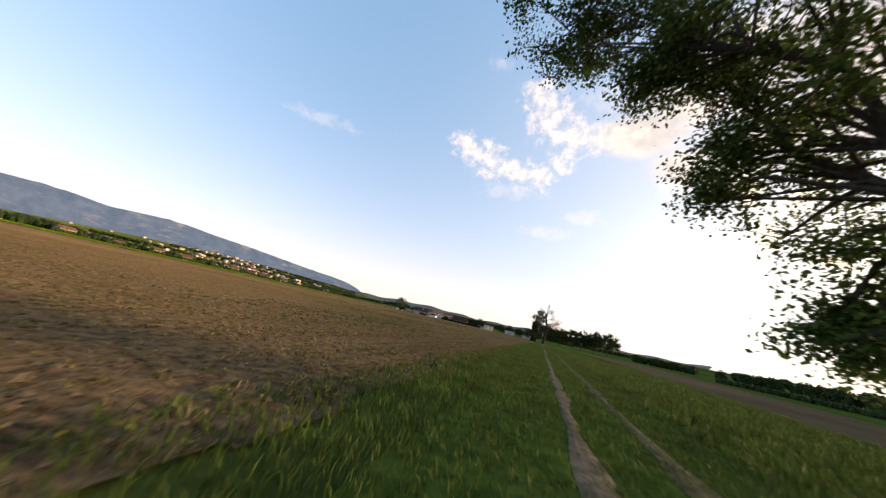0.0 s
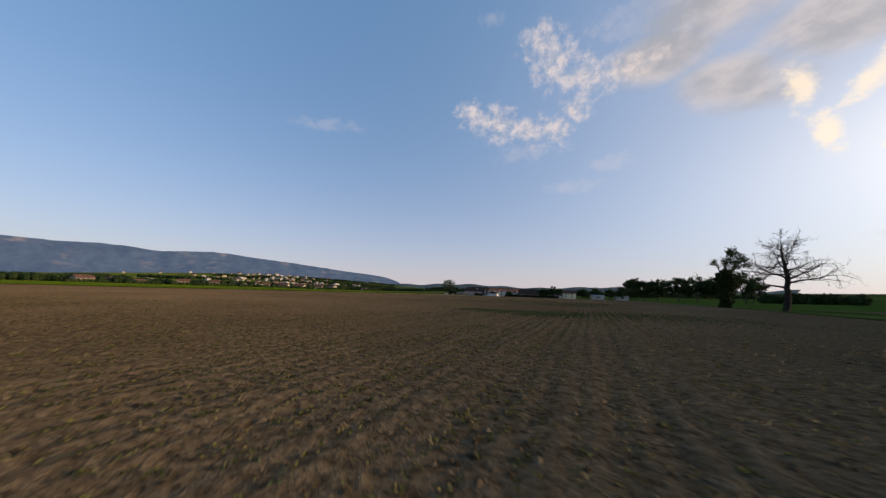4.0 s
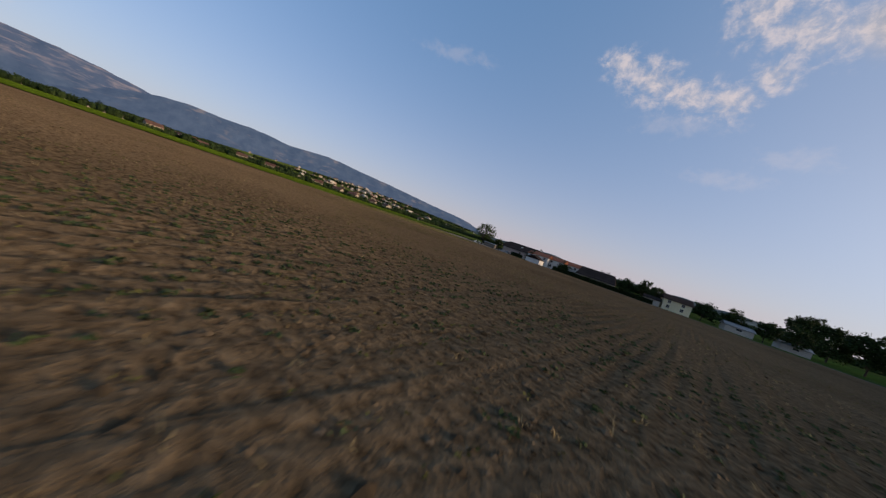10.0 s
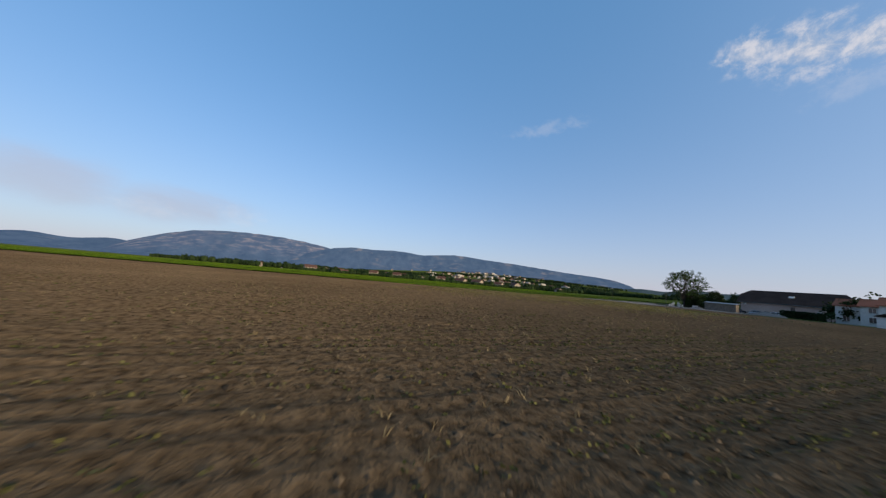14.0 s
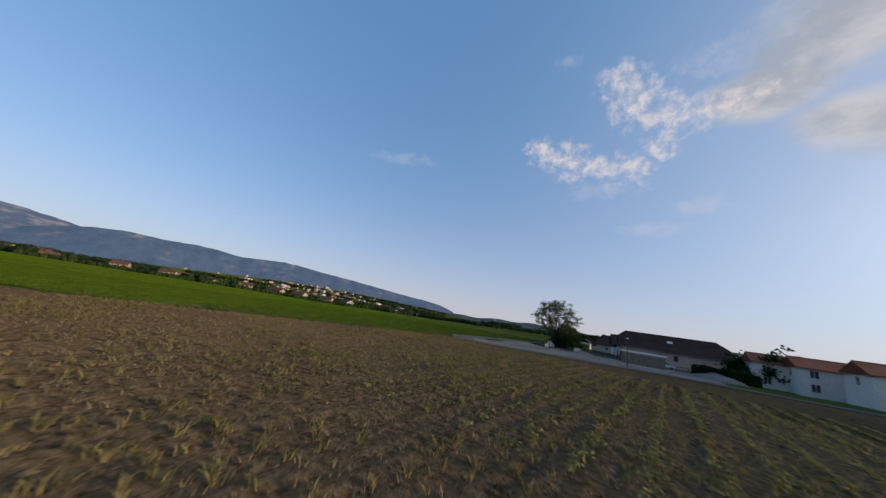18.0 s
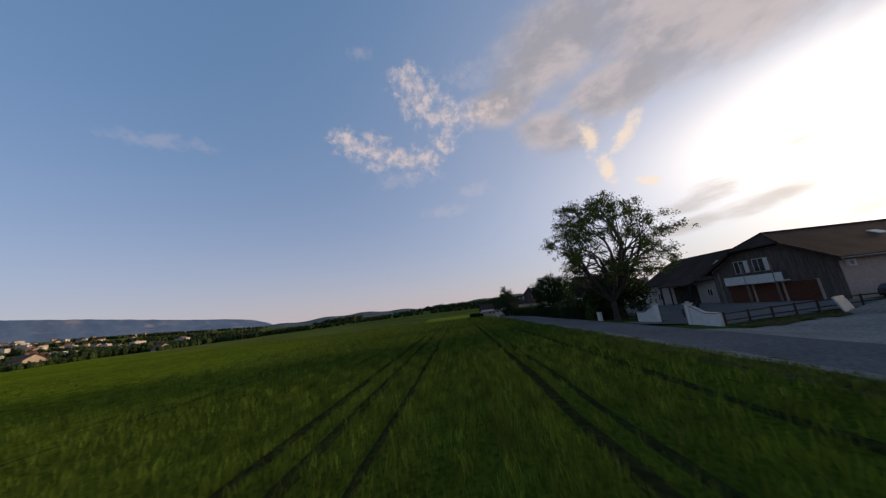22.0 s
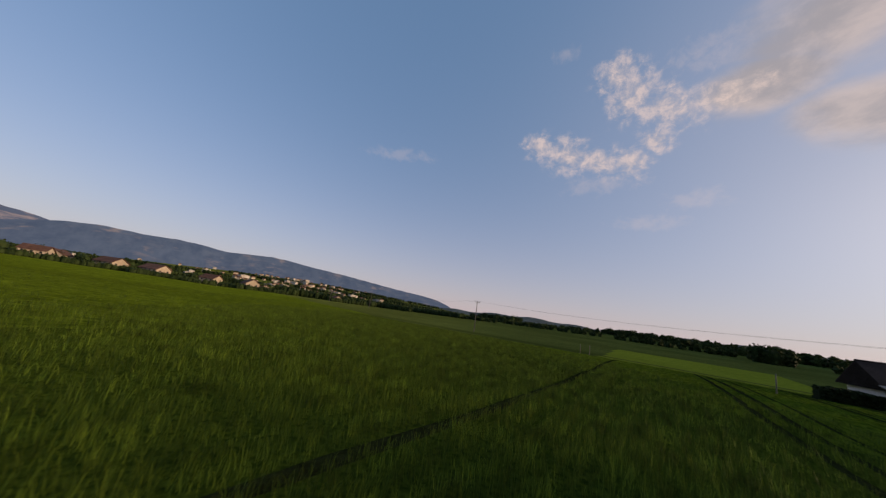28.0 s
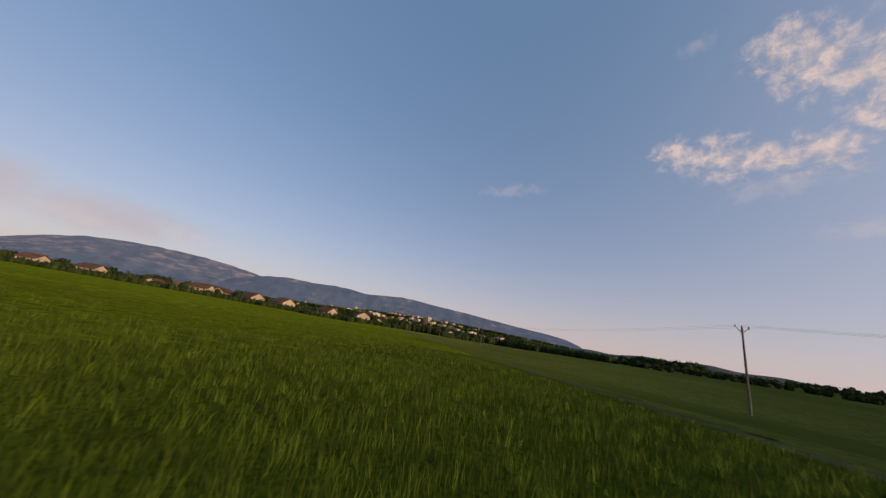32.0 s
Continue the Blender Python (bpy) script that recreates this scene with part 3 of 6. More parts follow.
for dx, half, gap, earth in ((-0.8, 0.17, 0.0, DIRT), (0.9, 0.32, 0.3, FAINT_DIRT)):
    line = [(float(np.interp(y, [-420, -330, -300, -250, -180, 20], [205.0, 205.0, 204.8, 204.9, 204.8, 206])) + dx + 0.14 * noise.noise((y * 0.13, dx, 2)) + 0.06 * noise.noise((y * 0.6, dx, 5)), y) for y in np.arange(-420, 20, 1.0)]
    ribbon("wheel_rut", line, lambda x, y: half * max(0.3, 0.95 - gap + 0.75 * noise.noise((y * 0.28, half * 9, 1)) + 0.5 * noise.noise((y * 1.1, half * 9, 3))), 0.15, earth, "bare earth wheel rut of the farm track", 1.0)


# ---- distance ----
def ridge(name, d, az0, az1, top, foot, mat, label, seed, depth=500.0):
    """A range of hills d metres off between two bearings; top(az) gives the height of its crest in degrees."""
    rs = np.random.RandomState(seed)
    n, rows = 160, 14
    v = []
    for j in range(rows + 1):
        k = j / rows
        for i in range(n + 1):
            az = az0 + (az1 - az0) * i / n
            h = d * math.tan(radians(top(az)))
            wob = noise.noise((az * 0.35, k * 5.0, seed)) * 0.10 + noise.noise((az * 1.4, k * 9.0, seed + 3)) * 0.045
            z = foot + (h - foot) * (k ** 1.15) * (1 + wob * (1 - k) * 2.2) if j < rows else h * (1 + 0.014 * noise.noise((az * 0.9, 0, seed)) + 0.008 * noise.noise((az * 3.1, 5, seed)))
            r = d - depth * (1 - k) + 160 * wob
            v.append((r * math.sin(radians(az)), r * math.cos(radians(az)), z))
    f = [(j * (n + 1) + i, j * (n + 1) + i + 1, (j + 1) * (n + 1) + i + 1, (j + 1) * (n + 1) + i) for j in range(rows) for i in range(n)]
    ob = new(name, raw_mesh(name, v, f, mat))
    uv = ob.data.uv_layers.new(name="UVMap")
    for p in ob.data.polygons:
        p.use_smooth = True
        for li, vi in zip(p.loop_indices, p.vertices):
            uv.data[li].uv = (az0 + (az1 - az0) * (vi % (n + 1)) / n, 5.0 * (vi // (n + 1)) / rows)
    return tagged(ob, label, kind="structure")


MOUNT, MOUNT_ROCK = mountain_surface("hazed_wooded_mountain", False), mountain_surface("hazed_pale_rock_mountain", True)
ridge("backdrop_mountain", 4300, -101, -32.8, lambda a: float(np.interp(a, [-101, -95, -91, -88.5, -85.5, -82, -78, -75.5, -72.5, -69, -66, -63.5, -60, -55, -51, -45, -40, -37, -34.6, -32.8], [0.5, 2.3, 3.7, 4.4, 4.8, 4.75, 5.0, 4.95, 4.6, 4.95, 5.2, 5.1, 4.75, 4.4, 4.0, 3.35, 2.9, 2.5, 1.7, 0.5])), 0, MOUNT, "wooded mountain ridge with blue haze painted into its colour", 3)
ridge("backdrop_rock_mountain", 4500, -118, -76, lambda a: float(np.interp(a, [-118, -115, -112, -109, -106, -102, -98, -94, -91, -88, -84, -76], [0.6, 2.2, 3.5, 4.4, 4.85, 5.1, 5.1, 4.8, 4.4, 3.8, 3.2, 1.5])), 0, MOUNT_ROCK, "mountain with pale rocky terraces and painted haze", 9)
ridge("backdrop_far_hills", 4700, -150, -108, lambda a: 1.3 + 0.4 * math.sin(a * 0.2) + 0.2 * math.sin(a * 0.9), 0, MOUNT, "faint far hills with haze painted into their colour", 5)
# glow gives these hills a faint emission that stands for haze
ridge("backdrop_low_hills", 2600, -45, 30, lambda a: 1.55 + 0.2 * math.sin(a * 0.23) + 0.12 * math.sin(a * 0.9), 0, surface("hazed_wooded_hills", (0.03, 0.045, 0.055), (0.06, 0.08, 0.08), 0.03, 1.0, 0, big=0.006, spread=0.3, glow=0.3), "low wooded hills on the horizon", 7)

# ---- trees ----
def skeleton(rs, height, spread, base, levels, kids, r0, lean=(0, 0), gnarl=0.25):
    """Trunk and limbs that fork; gives the mesh and the tips with their reach."""
    g, tips = Geo(), []

    def grow(p, d, length, r, level):
        steps = 3 if level < 2 else 2
        for k in range(steps):
            d2 = (d + Vector(rs.normal(0, gnarl, 3)) * (0.45 if level == 0 else 0.8) + Vector((0, 0, 0.06 if level else 0.1))).normalized()
            q = p + d2 * (length / steps)
            r2 = r * (0.86 if level == 0 else 0.78)
            g.limb(p, q, r, r2, 8 if level == 0 else (6 if level == 1 else 4))
            p, d, r = q, d2, r2
            if level >= levels - 1:
                tips.append((p.copy(), length))
        if level >= levels:
            tips.append((p.copy(), length))
            return
        turn0 = rs.uniform(0, 6.28)
        for k in range(kids):
            turn = turn0 + 6.283 * k / kids + rs.uniform(-0.4, 0.4)
            out = rs.uniform(0.55, 1.05) if level else rs.uniform(0.5, 1.2)
            u = d.orthogonal().normalized()
            w = d.cross(u)
            c = (d + (u * math.cos(turn) + w * math.sin(turn)) * out * spread).normalized()
            grow(p, c, length * rs.uniform(0.62, 0.86), r * rs.uniform(0.55, 0.72), level + 1)
        if level == 0:
            grow(p, (d + Vector(rs.normal(0, 0.2, 3))).normalized(), length * 0.85, r * 0.75, 1)

    grow(Vector((0, 0, -0.15)), Vector((lean[0], lean[1], 1)).normalized(), base, r0, 0)
    top = max(t[0].z for t in tips)
    k = height / (top + 0.4)
    g.v = [(x * (k if z > base else 1), y * (k if z > base else 1), z if z < base else base + (z - base) * (height - base) / (top + 0.4 - base)) for x, y, z in g.v]
    tips = [(Vector((t.x * k, t.y * k, base + (t.z - base) * (height - base) / (top + 0.4 - base))), l * k) for t, l in tips]
    return g, tips


def tree(name, x, y, height, label, seed, spread=1.0, base=2.5, levels=4, kids=3, r0=0.3, leaves=5000, leaf=(0.16, 0.3), reach=0.55, mat=None, category="tree", group="", lean=(0, 0), keep=1.0, sink=0.0):
    rs = np.random.RandomState(seed)
    ob = thing(name, pose(x, y, gz(x, y) - sink), label, category, group)
    g, tips = skeleton(rs, height, spread, base, levels, kids, r0, lean)
    part("trunk", g, BARK, ob, "grey-brown trunk and forked limbs")
    if leaves:
        pick = rs.rand(len(tips)) < keep
        tp = np.array([t[0] for t, k in zip(tips, pick) if k])
        ln = np.array([t[1] for t, k in zip(tips, pick) if k])
        idx = rs.randint(0, len(tp), leaves)
        pts = tp[idx] + rs.normal(size=(leaves, 3)) * (ln[idx] * reach)[:, None] * np.array([1, 1, 0.75])
        pts[:, 2] = np.maximum(pts[:, 2], 0.4)
        v, f = cards(pts, 0.7, leaf[0], leaf[1], seed + 1)
        part("crown", raw_mesh("crown", v, f, mat or LEAF), None, ob, "loose green leaves with gaps")
    return ob


def thicket(name, line, height, width, n, leaf, label, seed, mat, category, kind=""):
    """A long wood, hedge or copse of leaf clumps along a line of points."""
    rs = np.random.RandomState(seed)
    pts = np.array(line, float)
    seg = np.linalg.norm(np.diff(pts, axis=0), axis=1)
    s = np.concatenate([[0], np.cumsum(seg)])
    lumps = max(8, int(s[-1] / (width * 0.14)))
    u = (np.arange(lumps) + rs.uniform(0, 1, lumps)) / lumps * s[-1]
    cx, cy = np.interp(u, s, pts[:, 0]) + rs.normal(0, width * 0.22, lumps), np.interp(u, s, pts[:, 1]) + rs.normal(0, width * 0.22, lumps)
    hh = height * rs.uniform(0.72, 1.03, lumps)
    rad = np.minimum(hh * 0.48, width * 0.5) * rs.uniform(0.8, 1.15, lumps)
    i = rs.randint(0, lumps, n)
    d = rs.normal(size=(n, 3))
    d /= np.linalg.norm(d, axis=1)[:, None]
    q = rs.uniform(0.72, 1.1, n)
    zc = hh * 0.52
    P = np.stack([cx[i] + d[:, 0] * rad[i] * q, cy[i] + d[:, 1] * rad[i] * q, np.abs(zc[i] + d[:, 2] * hh[i] * 0.5 * q)], 1)
    P[:, 2] += ground_z(P[:, 0], P[:, 1])
    v, f = cards(P, 0.7, leaf * 0.6, leaf * 1.3, seed + 5)
    v, f = v.tolist(), f.tolist()
    for k in range(lumps):
        n0, zb = len(v), gz(cx[k], cy[k])
        for q, s in ((0.0, 0.5), (0.35, 0.82), (0.72, 0.7), (0.93, 0.25)):
            for a in range(7):
                e = s * rad[k] * rs.uniform(0.8, 1.1)
                v.append((cx[k] + e * math.cos(a * 0.8976), cy[k] + e * math.sin(a * 0.8976), zb - 0.3 + q * hh[k]))
        f += [(n0 + 7 * j + a, n0 + 7 * j + (a + 1) % 7, n0 + 7 * j + 7 + (a + 1) % 7, n0 + 7 * j + 7 + a) for j in range(3) for a in range(7)] + [tuple(range(n0 + 21, n0 + 28))]
    ob = new(name, raw_mesh(name, v, f, mat))
    return tagged(ob, label, category, kind=kind)




def hull_tree(name, x, y, label, seed, centre, radii, fork, stems, targets, r0, leaves, leaf, reach, mat=None, group="", category="tree", twigs=3, low=-0.75, ivy=None, leader=0.0, lobes=()):
    """A tree whose limbs run from a fork out to many points inside an uneven crown, with leaf clumps round them."""
    rs = np.random.RandomState(seed)
    ob = thing(name, pose(x, y, gz(x, y)), label, category, group)
    c, R = np.array(centre, float), np.array(radii, float)
    d = rs.normal(size=(targets * 3, 3))
    d /= np.linalg.norm(d, axis=1)[:, None]
    d = d[d[:, 2] > low][:targets]
    lump = np.array([1 + 0.42 * noise.noise((v[0] * 1.7, v[1] * 1.7, v[2] * 1.7 + seed)) for v in d])
    tgt = c + d * R * (rs.uniform(0.45, 1.0, len(d)) ** 0.6 * lump)[:, None]
    for lc, lr, ln in lobes:
        e = rs.normal(size=(ln, 3))
        e /= np.linalg.norm(e, axis=1)[:, None]
        tgt = np.vstack([tgt, np.array(lc) + e * np.array(lr) * rs.uniform(0.3, 1, (ln, 1))])
    f = Vector((0, 0, fork))
    g = Geo()
    bow = Vector((rs.normal(0, 0.12), rs.normal(0, 0.12), fork * 0.5))
    g.limb((0, 0, -0.3), (bow.x * 0.4, bow.y * 0.4, fork * 0.25), r0 * 1.35, r0 * 1.05, 9).limb((bow.x * 0.4, bow.y * 0.4, fork * 0.25), bow, r0 * 1.05, r0 * 0.95, 9).limb(bow, f, r0 * 0.95, r0 * 0.85, 9)
    ang = np.arctan2(tgt[:, 1], tgt[:, 0]) + rs.normal(0, 0.25, len(tgt))
    up = np.hypot(tgt[:, 0], tgt[:, 1]) < R[0] * 0.38
    ids = (np.floor((ang + 3.1416) / 6.2832 * stems).astype(int)) % stems
    ids[up] = stems
    leafpts = []
    for s_ in range(stems + 1):
        mine = tgt[ids == s_]
        if not len(mine):
            continue
        root = f if not leader else Vector((0, 0, fork + leader * rs.uniform(0, 1)))
        end = Vector(mine.mean(0)) + Vector((0, 0, (0.0 if s_ == stems else 0.1) * R[2]))
        pts, n = [root], 6
        side = Vector(rs.normal(0, 1, 3)) * 0.10 * (end - root).length
        for k in range(1, n + 1):
            u = k / n
            q = root.lerp(end, u) + side * math.sin(3.14 * u) + Vector((0, 0, math.sin(3.14 * u) * 0.08 * (end - root).length)) + Vector(rs.normal(0, 0.03, 3)) * (end - root).length * 0.5
            pts.append(q)
        rad = [r0 * (0.62 if s_ < stems else 0.75) * (1 - 0.78 * k / n) for k in range(n + 1)]
        for k in range(n):
            g.limb(pts[k], pts[k + 1], rad[k], rad[k + 1], 6)
        for t in mine:
            t = Vector(t)
            k = int(rs.randint(1, n + 1))
            best = min(range(1, n + 1), key=lambda i: (pts[i] - t).length + (2.0 if i > k + 2 else 0))
            p0, ra = pts[max(1, best - 1)], max(rad[max(1, best - 1)] * 0.55, 0.03)
            mid = p0.lerp(t, 0.5) + Vector(rs.normal(0, 0.09, 3)) * (t - p0).length + Vector((0, 0, 0.08 * (t - p0).length))
            g.limb(p0, mid, ra, ra * 0.6, 5).limb(mid, t, ra * 0.6, ra * 0.28, 4)
            for w in range(twigs):
                e = t + Vector(rs.normal(0, 1, 3)) * reach * 1.15
                g.limb(t if w % 2 else mid.lerp(t, 0.6), e, ra * 0.28, ra * 0.1, 3)
                leafpts.append(e)
            leafpts += [t, t, mid.lerp(t, 0.7)]
    part("trunk", g, BARK, ob, "grey-brown trunk and forked limbs")
    if leaves:
        L0 = np.array(leafpts)
        pt = L0[rs.randint(0, len(L0), leaves)] + rs.normal(size=(leaves, 3)) * reach * np.array([0.75, 0.75, 0.55])
        pt[:, 2] = np.maximum(pt[:, 2], 0.3)
        v, fc = cards(pt, 0.7, leaf[0], leaf[1], seed + 1)
        part("crown", raw_mesh("crown", v, fc, mat or LEAF), None, ob, "loose green leaves with gaps")
    if ivy:
        h, w, n = ivy
        zz = rs.uniform(0, h, n)
        aa = rs.uniform(0, 6.283, n)
        rr = w * (0.5 + 0.12 * smooth01((zz - 2) / 5) - 0.35 * smooth01((zz - h * 0.8) / (h * 0.2)) + 0.38 * np.array([noise.noise((1.3 * math.cos(a), 1.3 * math.sin(a), z * 0.7)) for a, z in zip(aa, zz)])) * rs.uniform(0.6, 1.25, n)
        v, fc = cards(np.stack([rr * np.cos(aa), rr * np.sin(aa), zz], 1), 0.7, 0.14, 0.28, seed + 9)
        part("ivy", raw_mesh("ivy", v, fc, LEAF_DARK), None, ob, "dark ivy wrapped round the trunk")
    return ob


def dead_tree(x, y, seed, height):
    """A leafless tree: one tapering stem with long crooked side branches that fork into twigs."""
    rs = np.random.RandomState(seed)
    ob = thing("dead_tree", pose(x, y, gz(x, y)), "bare dead tree with forked leafless branches by the track", "tree")
    stem = [Vector((0, 0, -0.3))]
    while stem[-1].z < height * 0.9:
        stem.append(stem[-1] + Vector((rs.normal(0, 0.16), rs.normal(0, 0.16), 1.0)))
    n = len(stem) - 1
    rad = [0.62 * (1 - i / n) ** 0.75 + 0.07 + (0.2 if i == 0 else 0) for i in range(n + 1)]
    g = Geo()
    for i in range(n):
        g.limb(stem[i], stem[i + 1], rad[i], rad[i + 1], 9)
    part("trunk", g, DEAD_BARK, ob, "dark weathered stem")

    def branch(p, d, length, r, level, out):
        steps = 5 if level == 0 else 3
        for k in range(steps):
            d = (d + Vector(rs.normal(0, 0.26, 3)) + Vector((0, 0, 0.07 if level else 0.0))).normalized()
            q = p + d * (length / steps)
            r2 = r * 0.78
            out.limb(p, q, r, r2, 5 if level == 0 else 3)
            if level < 3 and (k > 0 or level > 0):
                for _ in range(2 if level < 2 else 1):
                    e = (d + Vector(rs.normal(0, 0.6, 3))).normalized()
                    branch(q, e, length * rs.uniform(0.3, 0.5), max(0.022, r2 * 0.66), level + 1, out)
            p, r = q, r2

    turn = 0.0
    for i in range(22):
        h = height * (0.34 + 0.55 * i / 21)
        k = min(n - 1, int(h + 0.3))
        turn += 2.4 + rs.uniform(-0.4, 0.4)
        up = 0.15 + 0.75 * i / 21
        length = height * (0.42 - 0.24 * (i / 21) ** 1.5) * rs.uniform(0.75, 1.1)
        out = Geo()
        branch(stem[k], Vector((math.cos(turn), math.sin(turn), up)).normalized(), length, max(0.09, rad[k] * 0.55), 0, out)
        part("branch", out, DEAD_BARK, ob)
    return ob


dead_tree(204.2, -183.8, 21, 18.5)
hull_tree("ivy_tree", 199.2, -165.6, "ivy-covered half-dead tree with a dark bushy trunk", 5, (2.0, -1.9, 14.0), (3.0, 3.0, 3.6), 8.6, 4, 30, 0.42, 3600, (0.14, 0.28), 0.55, LEAF_DARK, ivy=(11.4, 2.5, 13000), leader=1.5, lobes=[((1.6, -1.5, 9.0), (2.4, 2.4, 2.0), 14), ((-1.6, 1.5, 13.5), (0.5, 0.5, 1.8), 3)])
for i, (x, y, h) in enumerate([(207, 122, 24), (216, 104, 20), (226, 90, 20), (238, 66, 22), (248, 52, 21), (259, 38, 22), (270, 24, 25)]):
    hull_tree("oak", x, y, "dark broad oak in a row along the field", 40 + i, (0, 0, h * 0.58), (h * 0.44, h * 0.44, h * 0.42), h * 0.2, 6, 60, 0.45, 7000, (0.35, 0.75), 1.25, LEAF_DARK, "row of oaks", twigs=2)
hull_tree("roadside_oak", 212.5, -340.0, "large leafy oak overhanging the farm track", 90, (0.6, 0.6, 13.4), (6.6, 8.0, 9.8), 3.6, 8, 210, 0.34, 80000, (0.06, 0.12), 0.46, LEAF, low=-0.95, lobes=[((-8.5, 4.4, 17.2), (5.0, 3.0, 2.2), 44), ((-6.0, 4.4, 13.2), (2.4, 2.0, 1.8), 18), ((-4.4, 4.4, 9.0), (1.4, 1.5, 1.4), 12), ((-1.8, 3.0, 3.6), (1.4, 1.2, 1.0), 12)])
hull_tree("walnut_tree", 21.6, 22.4, "tall open-crowned tree by the white gate wall", 66, (0.4, 0, 9.7), (8.0, 8.0, 7.9), 2.4, 11, 250, 0.36, 34000, (0.065, 0.13), 0.32, LEAF, low=-0.8, twigs=5)
CHESTNUT = hull_tree("chestnut_tree", 20.6, 48.0, "round dense chestnut tree with pale flower spikes", 62, (0, 0, 4.9), (3.7, 3.7, 3.5), 1.4, 6, 120, 0.28, 44000, (0.06, 0.12), 0.42, LEAF_DARK, low=-0.85)
rc = np.random.RandomState(3)
spikes = Geo()
for i in range(150):
    d = Vector(rc.normal(0, 1, 3))
    d.z = abs(d.z) * 0.8 - 0.2
    d.normalize()
    p = Vector((d.x * 3.9, d.y * 3.9, 4.9 + d.z * 3.7))
    spikes.limb(p, p + Vector((0, 0, 0.26)), 0.05, 0.015, 5)
tagged(part("flower_spikes", spikes, surface("chestnut_flower", (0.4, 0.37, 0.28), (0.55, 0.5, 0.4), 9, 0.8, 0.1), CHESTNUT), "pale upright flower spikes", kind="stuff")
hull_tree("spruce", 15.2, 80.5, "dark spruce behind the garden hedge", 64, (0, 0, 4.6), (2.4, 2.4, 4.2), 1.5, 5, 80, 0.16, 7000, (0.12, 0.22), 0.4, NEEDLE, low=-0.95, leader=4.5)
hull_tree("garden_tree", 15.6, 108.5, "small dark garden tree beside a long house", 65, (0, 0, 4.2), (2.2, 2.2, 2.6), 1.2, 4, 40, 0.14, 3500, (0.14, 0.26), 0.5, LEAF_DARK)
hull_tree("yard_tree", 23.8, 25.6, "dense rounded tree behind the gate wall", 67, (0, 0, 4.2), (3.6, 3.8, 3.6), 1.0, 5, 60, 0.2, 7000, (0.12, 0.22), 0.55, LEAF_DARK)
for i, (x, y, h) in enumerate([(71.5, 6, 6.3), (75.0, 9, 6.8), (69, 12, 5.5), (80, 20, 7.0), (96, -6, 4.5), (124, 14, 8), (132, 16, 9.5), (139, 12, 8), (157, 14, 9), (168, 18, 10), (178, 14, 9), (188, 22, 11), (113, 16, 7), (197, 40, 11)]):
    hull_tree("garden_shrub_tree" if h < 7 else "house_tree", x, y, "bushy dark green tree between the houses", 120 + i, (0, 0, h * 0.55), (h * 0.42, h * 0.42, h * 0.45), h * 0.18, 5, 36, 0.2, 2200, (0.25, 0.5), 0.8, LEAF_DARK, "trees among the houses", twigs=1)


def hedge(name, line, height, width, n, leaf, label, seed):
    """A clipped hedge: a dark woody core with leaves all over it."""
    rs = np.random.RandomState(seed)
    ob = thing(name, pose(line[0][0], line[0][1], gz(*line[0])), label, "hedge")
    x0, y0, z0 = line[0][0], line[0][1], gz(*line[0])
    core, P = Geo(), []
    total_len = sum(math.dist(a, b) for a, b in zip(line, line[1:]))
    for (ax, ay), (bx, by) in zip(line, line[1:]):
        L_ = math.hypot(bx - ax, by - ay)
        m = pose(ax - x0, ay - y0, gz(ax, ay) - z0, 0, 0, math.degrees(math.atan2(by - ay, bx - ax)))
        core.box(-0.1, L_ + 0.1, -width * 0.36, width * 0.36, -0.1, height * 0.9, m)
        k = int(n * L_ / total_len)
        u, w = rs.uniform(0, L_, k), rs.uniform(0, 1, k)
        side = np.where(w < 0.36, -1, np.where(w < 0.72, 1, 0))
        yy = np.where(side == 0, rs.uniform(-0.5, 0.5, k), side * 0.5) * width + rs.normal(0, 0.07, k)
        zz = np.where(side == 0, height, rs.uniform(0, height, k)) + rs.normal(0, 0.08, k) + 0.12 * np.sin(u * 0.8)
        P += [m @ Vector(q) for q in np.stack([u, yy, np.abs(zz)], 1).tolist()]
    part("core", core, surface("hedge_core", (0.008, 0.014, 0.005), (0.016, 0.024, 0.008), 6, 1.0, 0.5), ob, "dark woody inside")
    v, f = cards(np.array(P), 0.7, leaf * 0.6, leaf * 1.3, seed)
    part("foliage", raw_mesh("foliage", v, f, leaf_surface("hedge_leaf", (0.007, 0.014, 0.004), (0.024, 0.038, 0.011), 0.1)), None, ob)
    return ob


hedge("garden_hedge", [(lane_x(y) + 3.4, y) for y in (27, 40, 60, 78)], 1.75, 1.3, 30000, 0.09, "dark clipped hedge along the lane", 11)
hedge("tall_garden_hedge", [(23.6, 26.5), (23.0, 33)], 3.8, 2.4, 8000, 0.17, "tall dark overgrown hedge behind the clipped one", 33)
hedge("yard_hedge", [(59.5, 3.0), (64, 0), (69, -3.5)], 2.3, 2.2, 5000, 0.16, "dark overgrown hedge between the farmhouse and the white houses", 29)
hedge("house_hedge", [(96, -20), (117, -19), (140, -17)], 1.9, 1.5, 7000, 0.22, "long dark hedge in front of the houses", 18)
hedge("long_house_hedge", [(3.0, 116), (8.5, 117)], 1.6, 1.6, 2500, 0.2, "low dark hedge at the end of the long house", 19)
thicket("garden_bushes", [(lane_x(y) + 5.5, y) for y in (62, 72, 84, 92)], 2.4, 3.2, 7000, 0.28, "overgrown garden bushes behind the hedge", 17, LEAF, "bushes", "stuff")
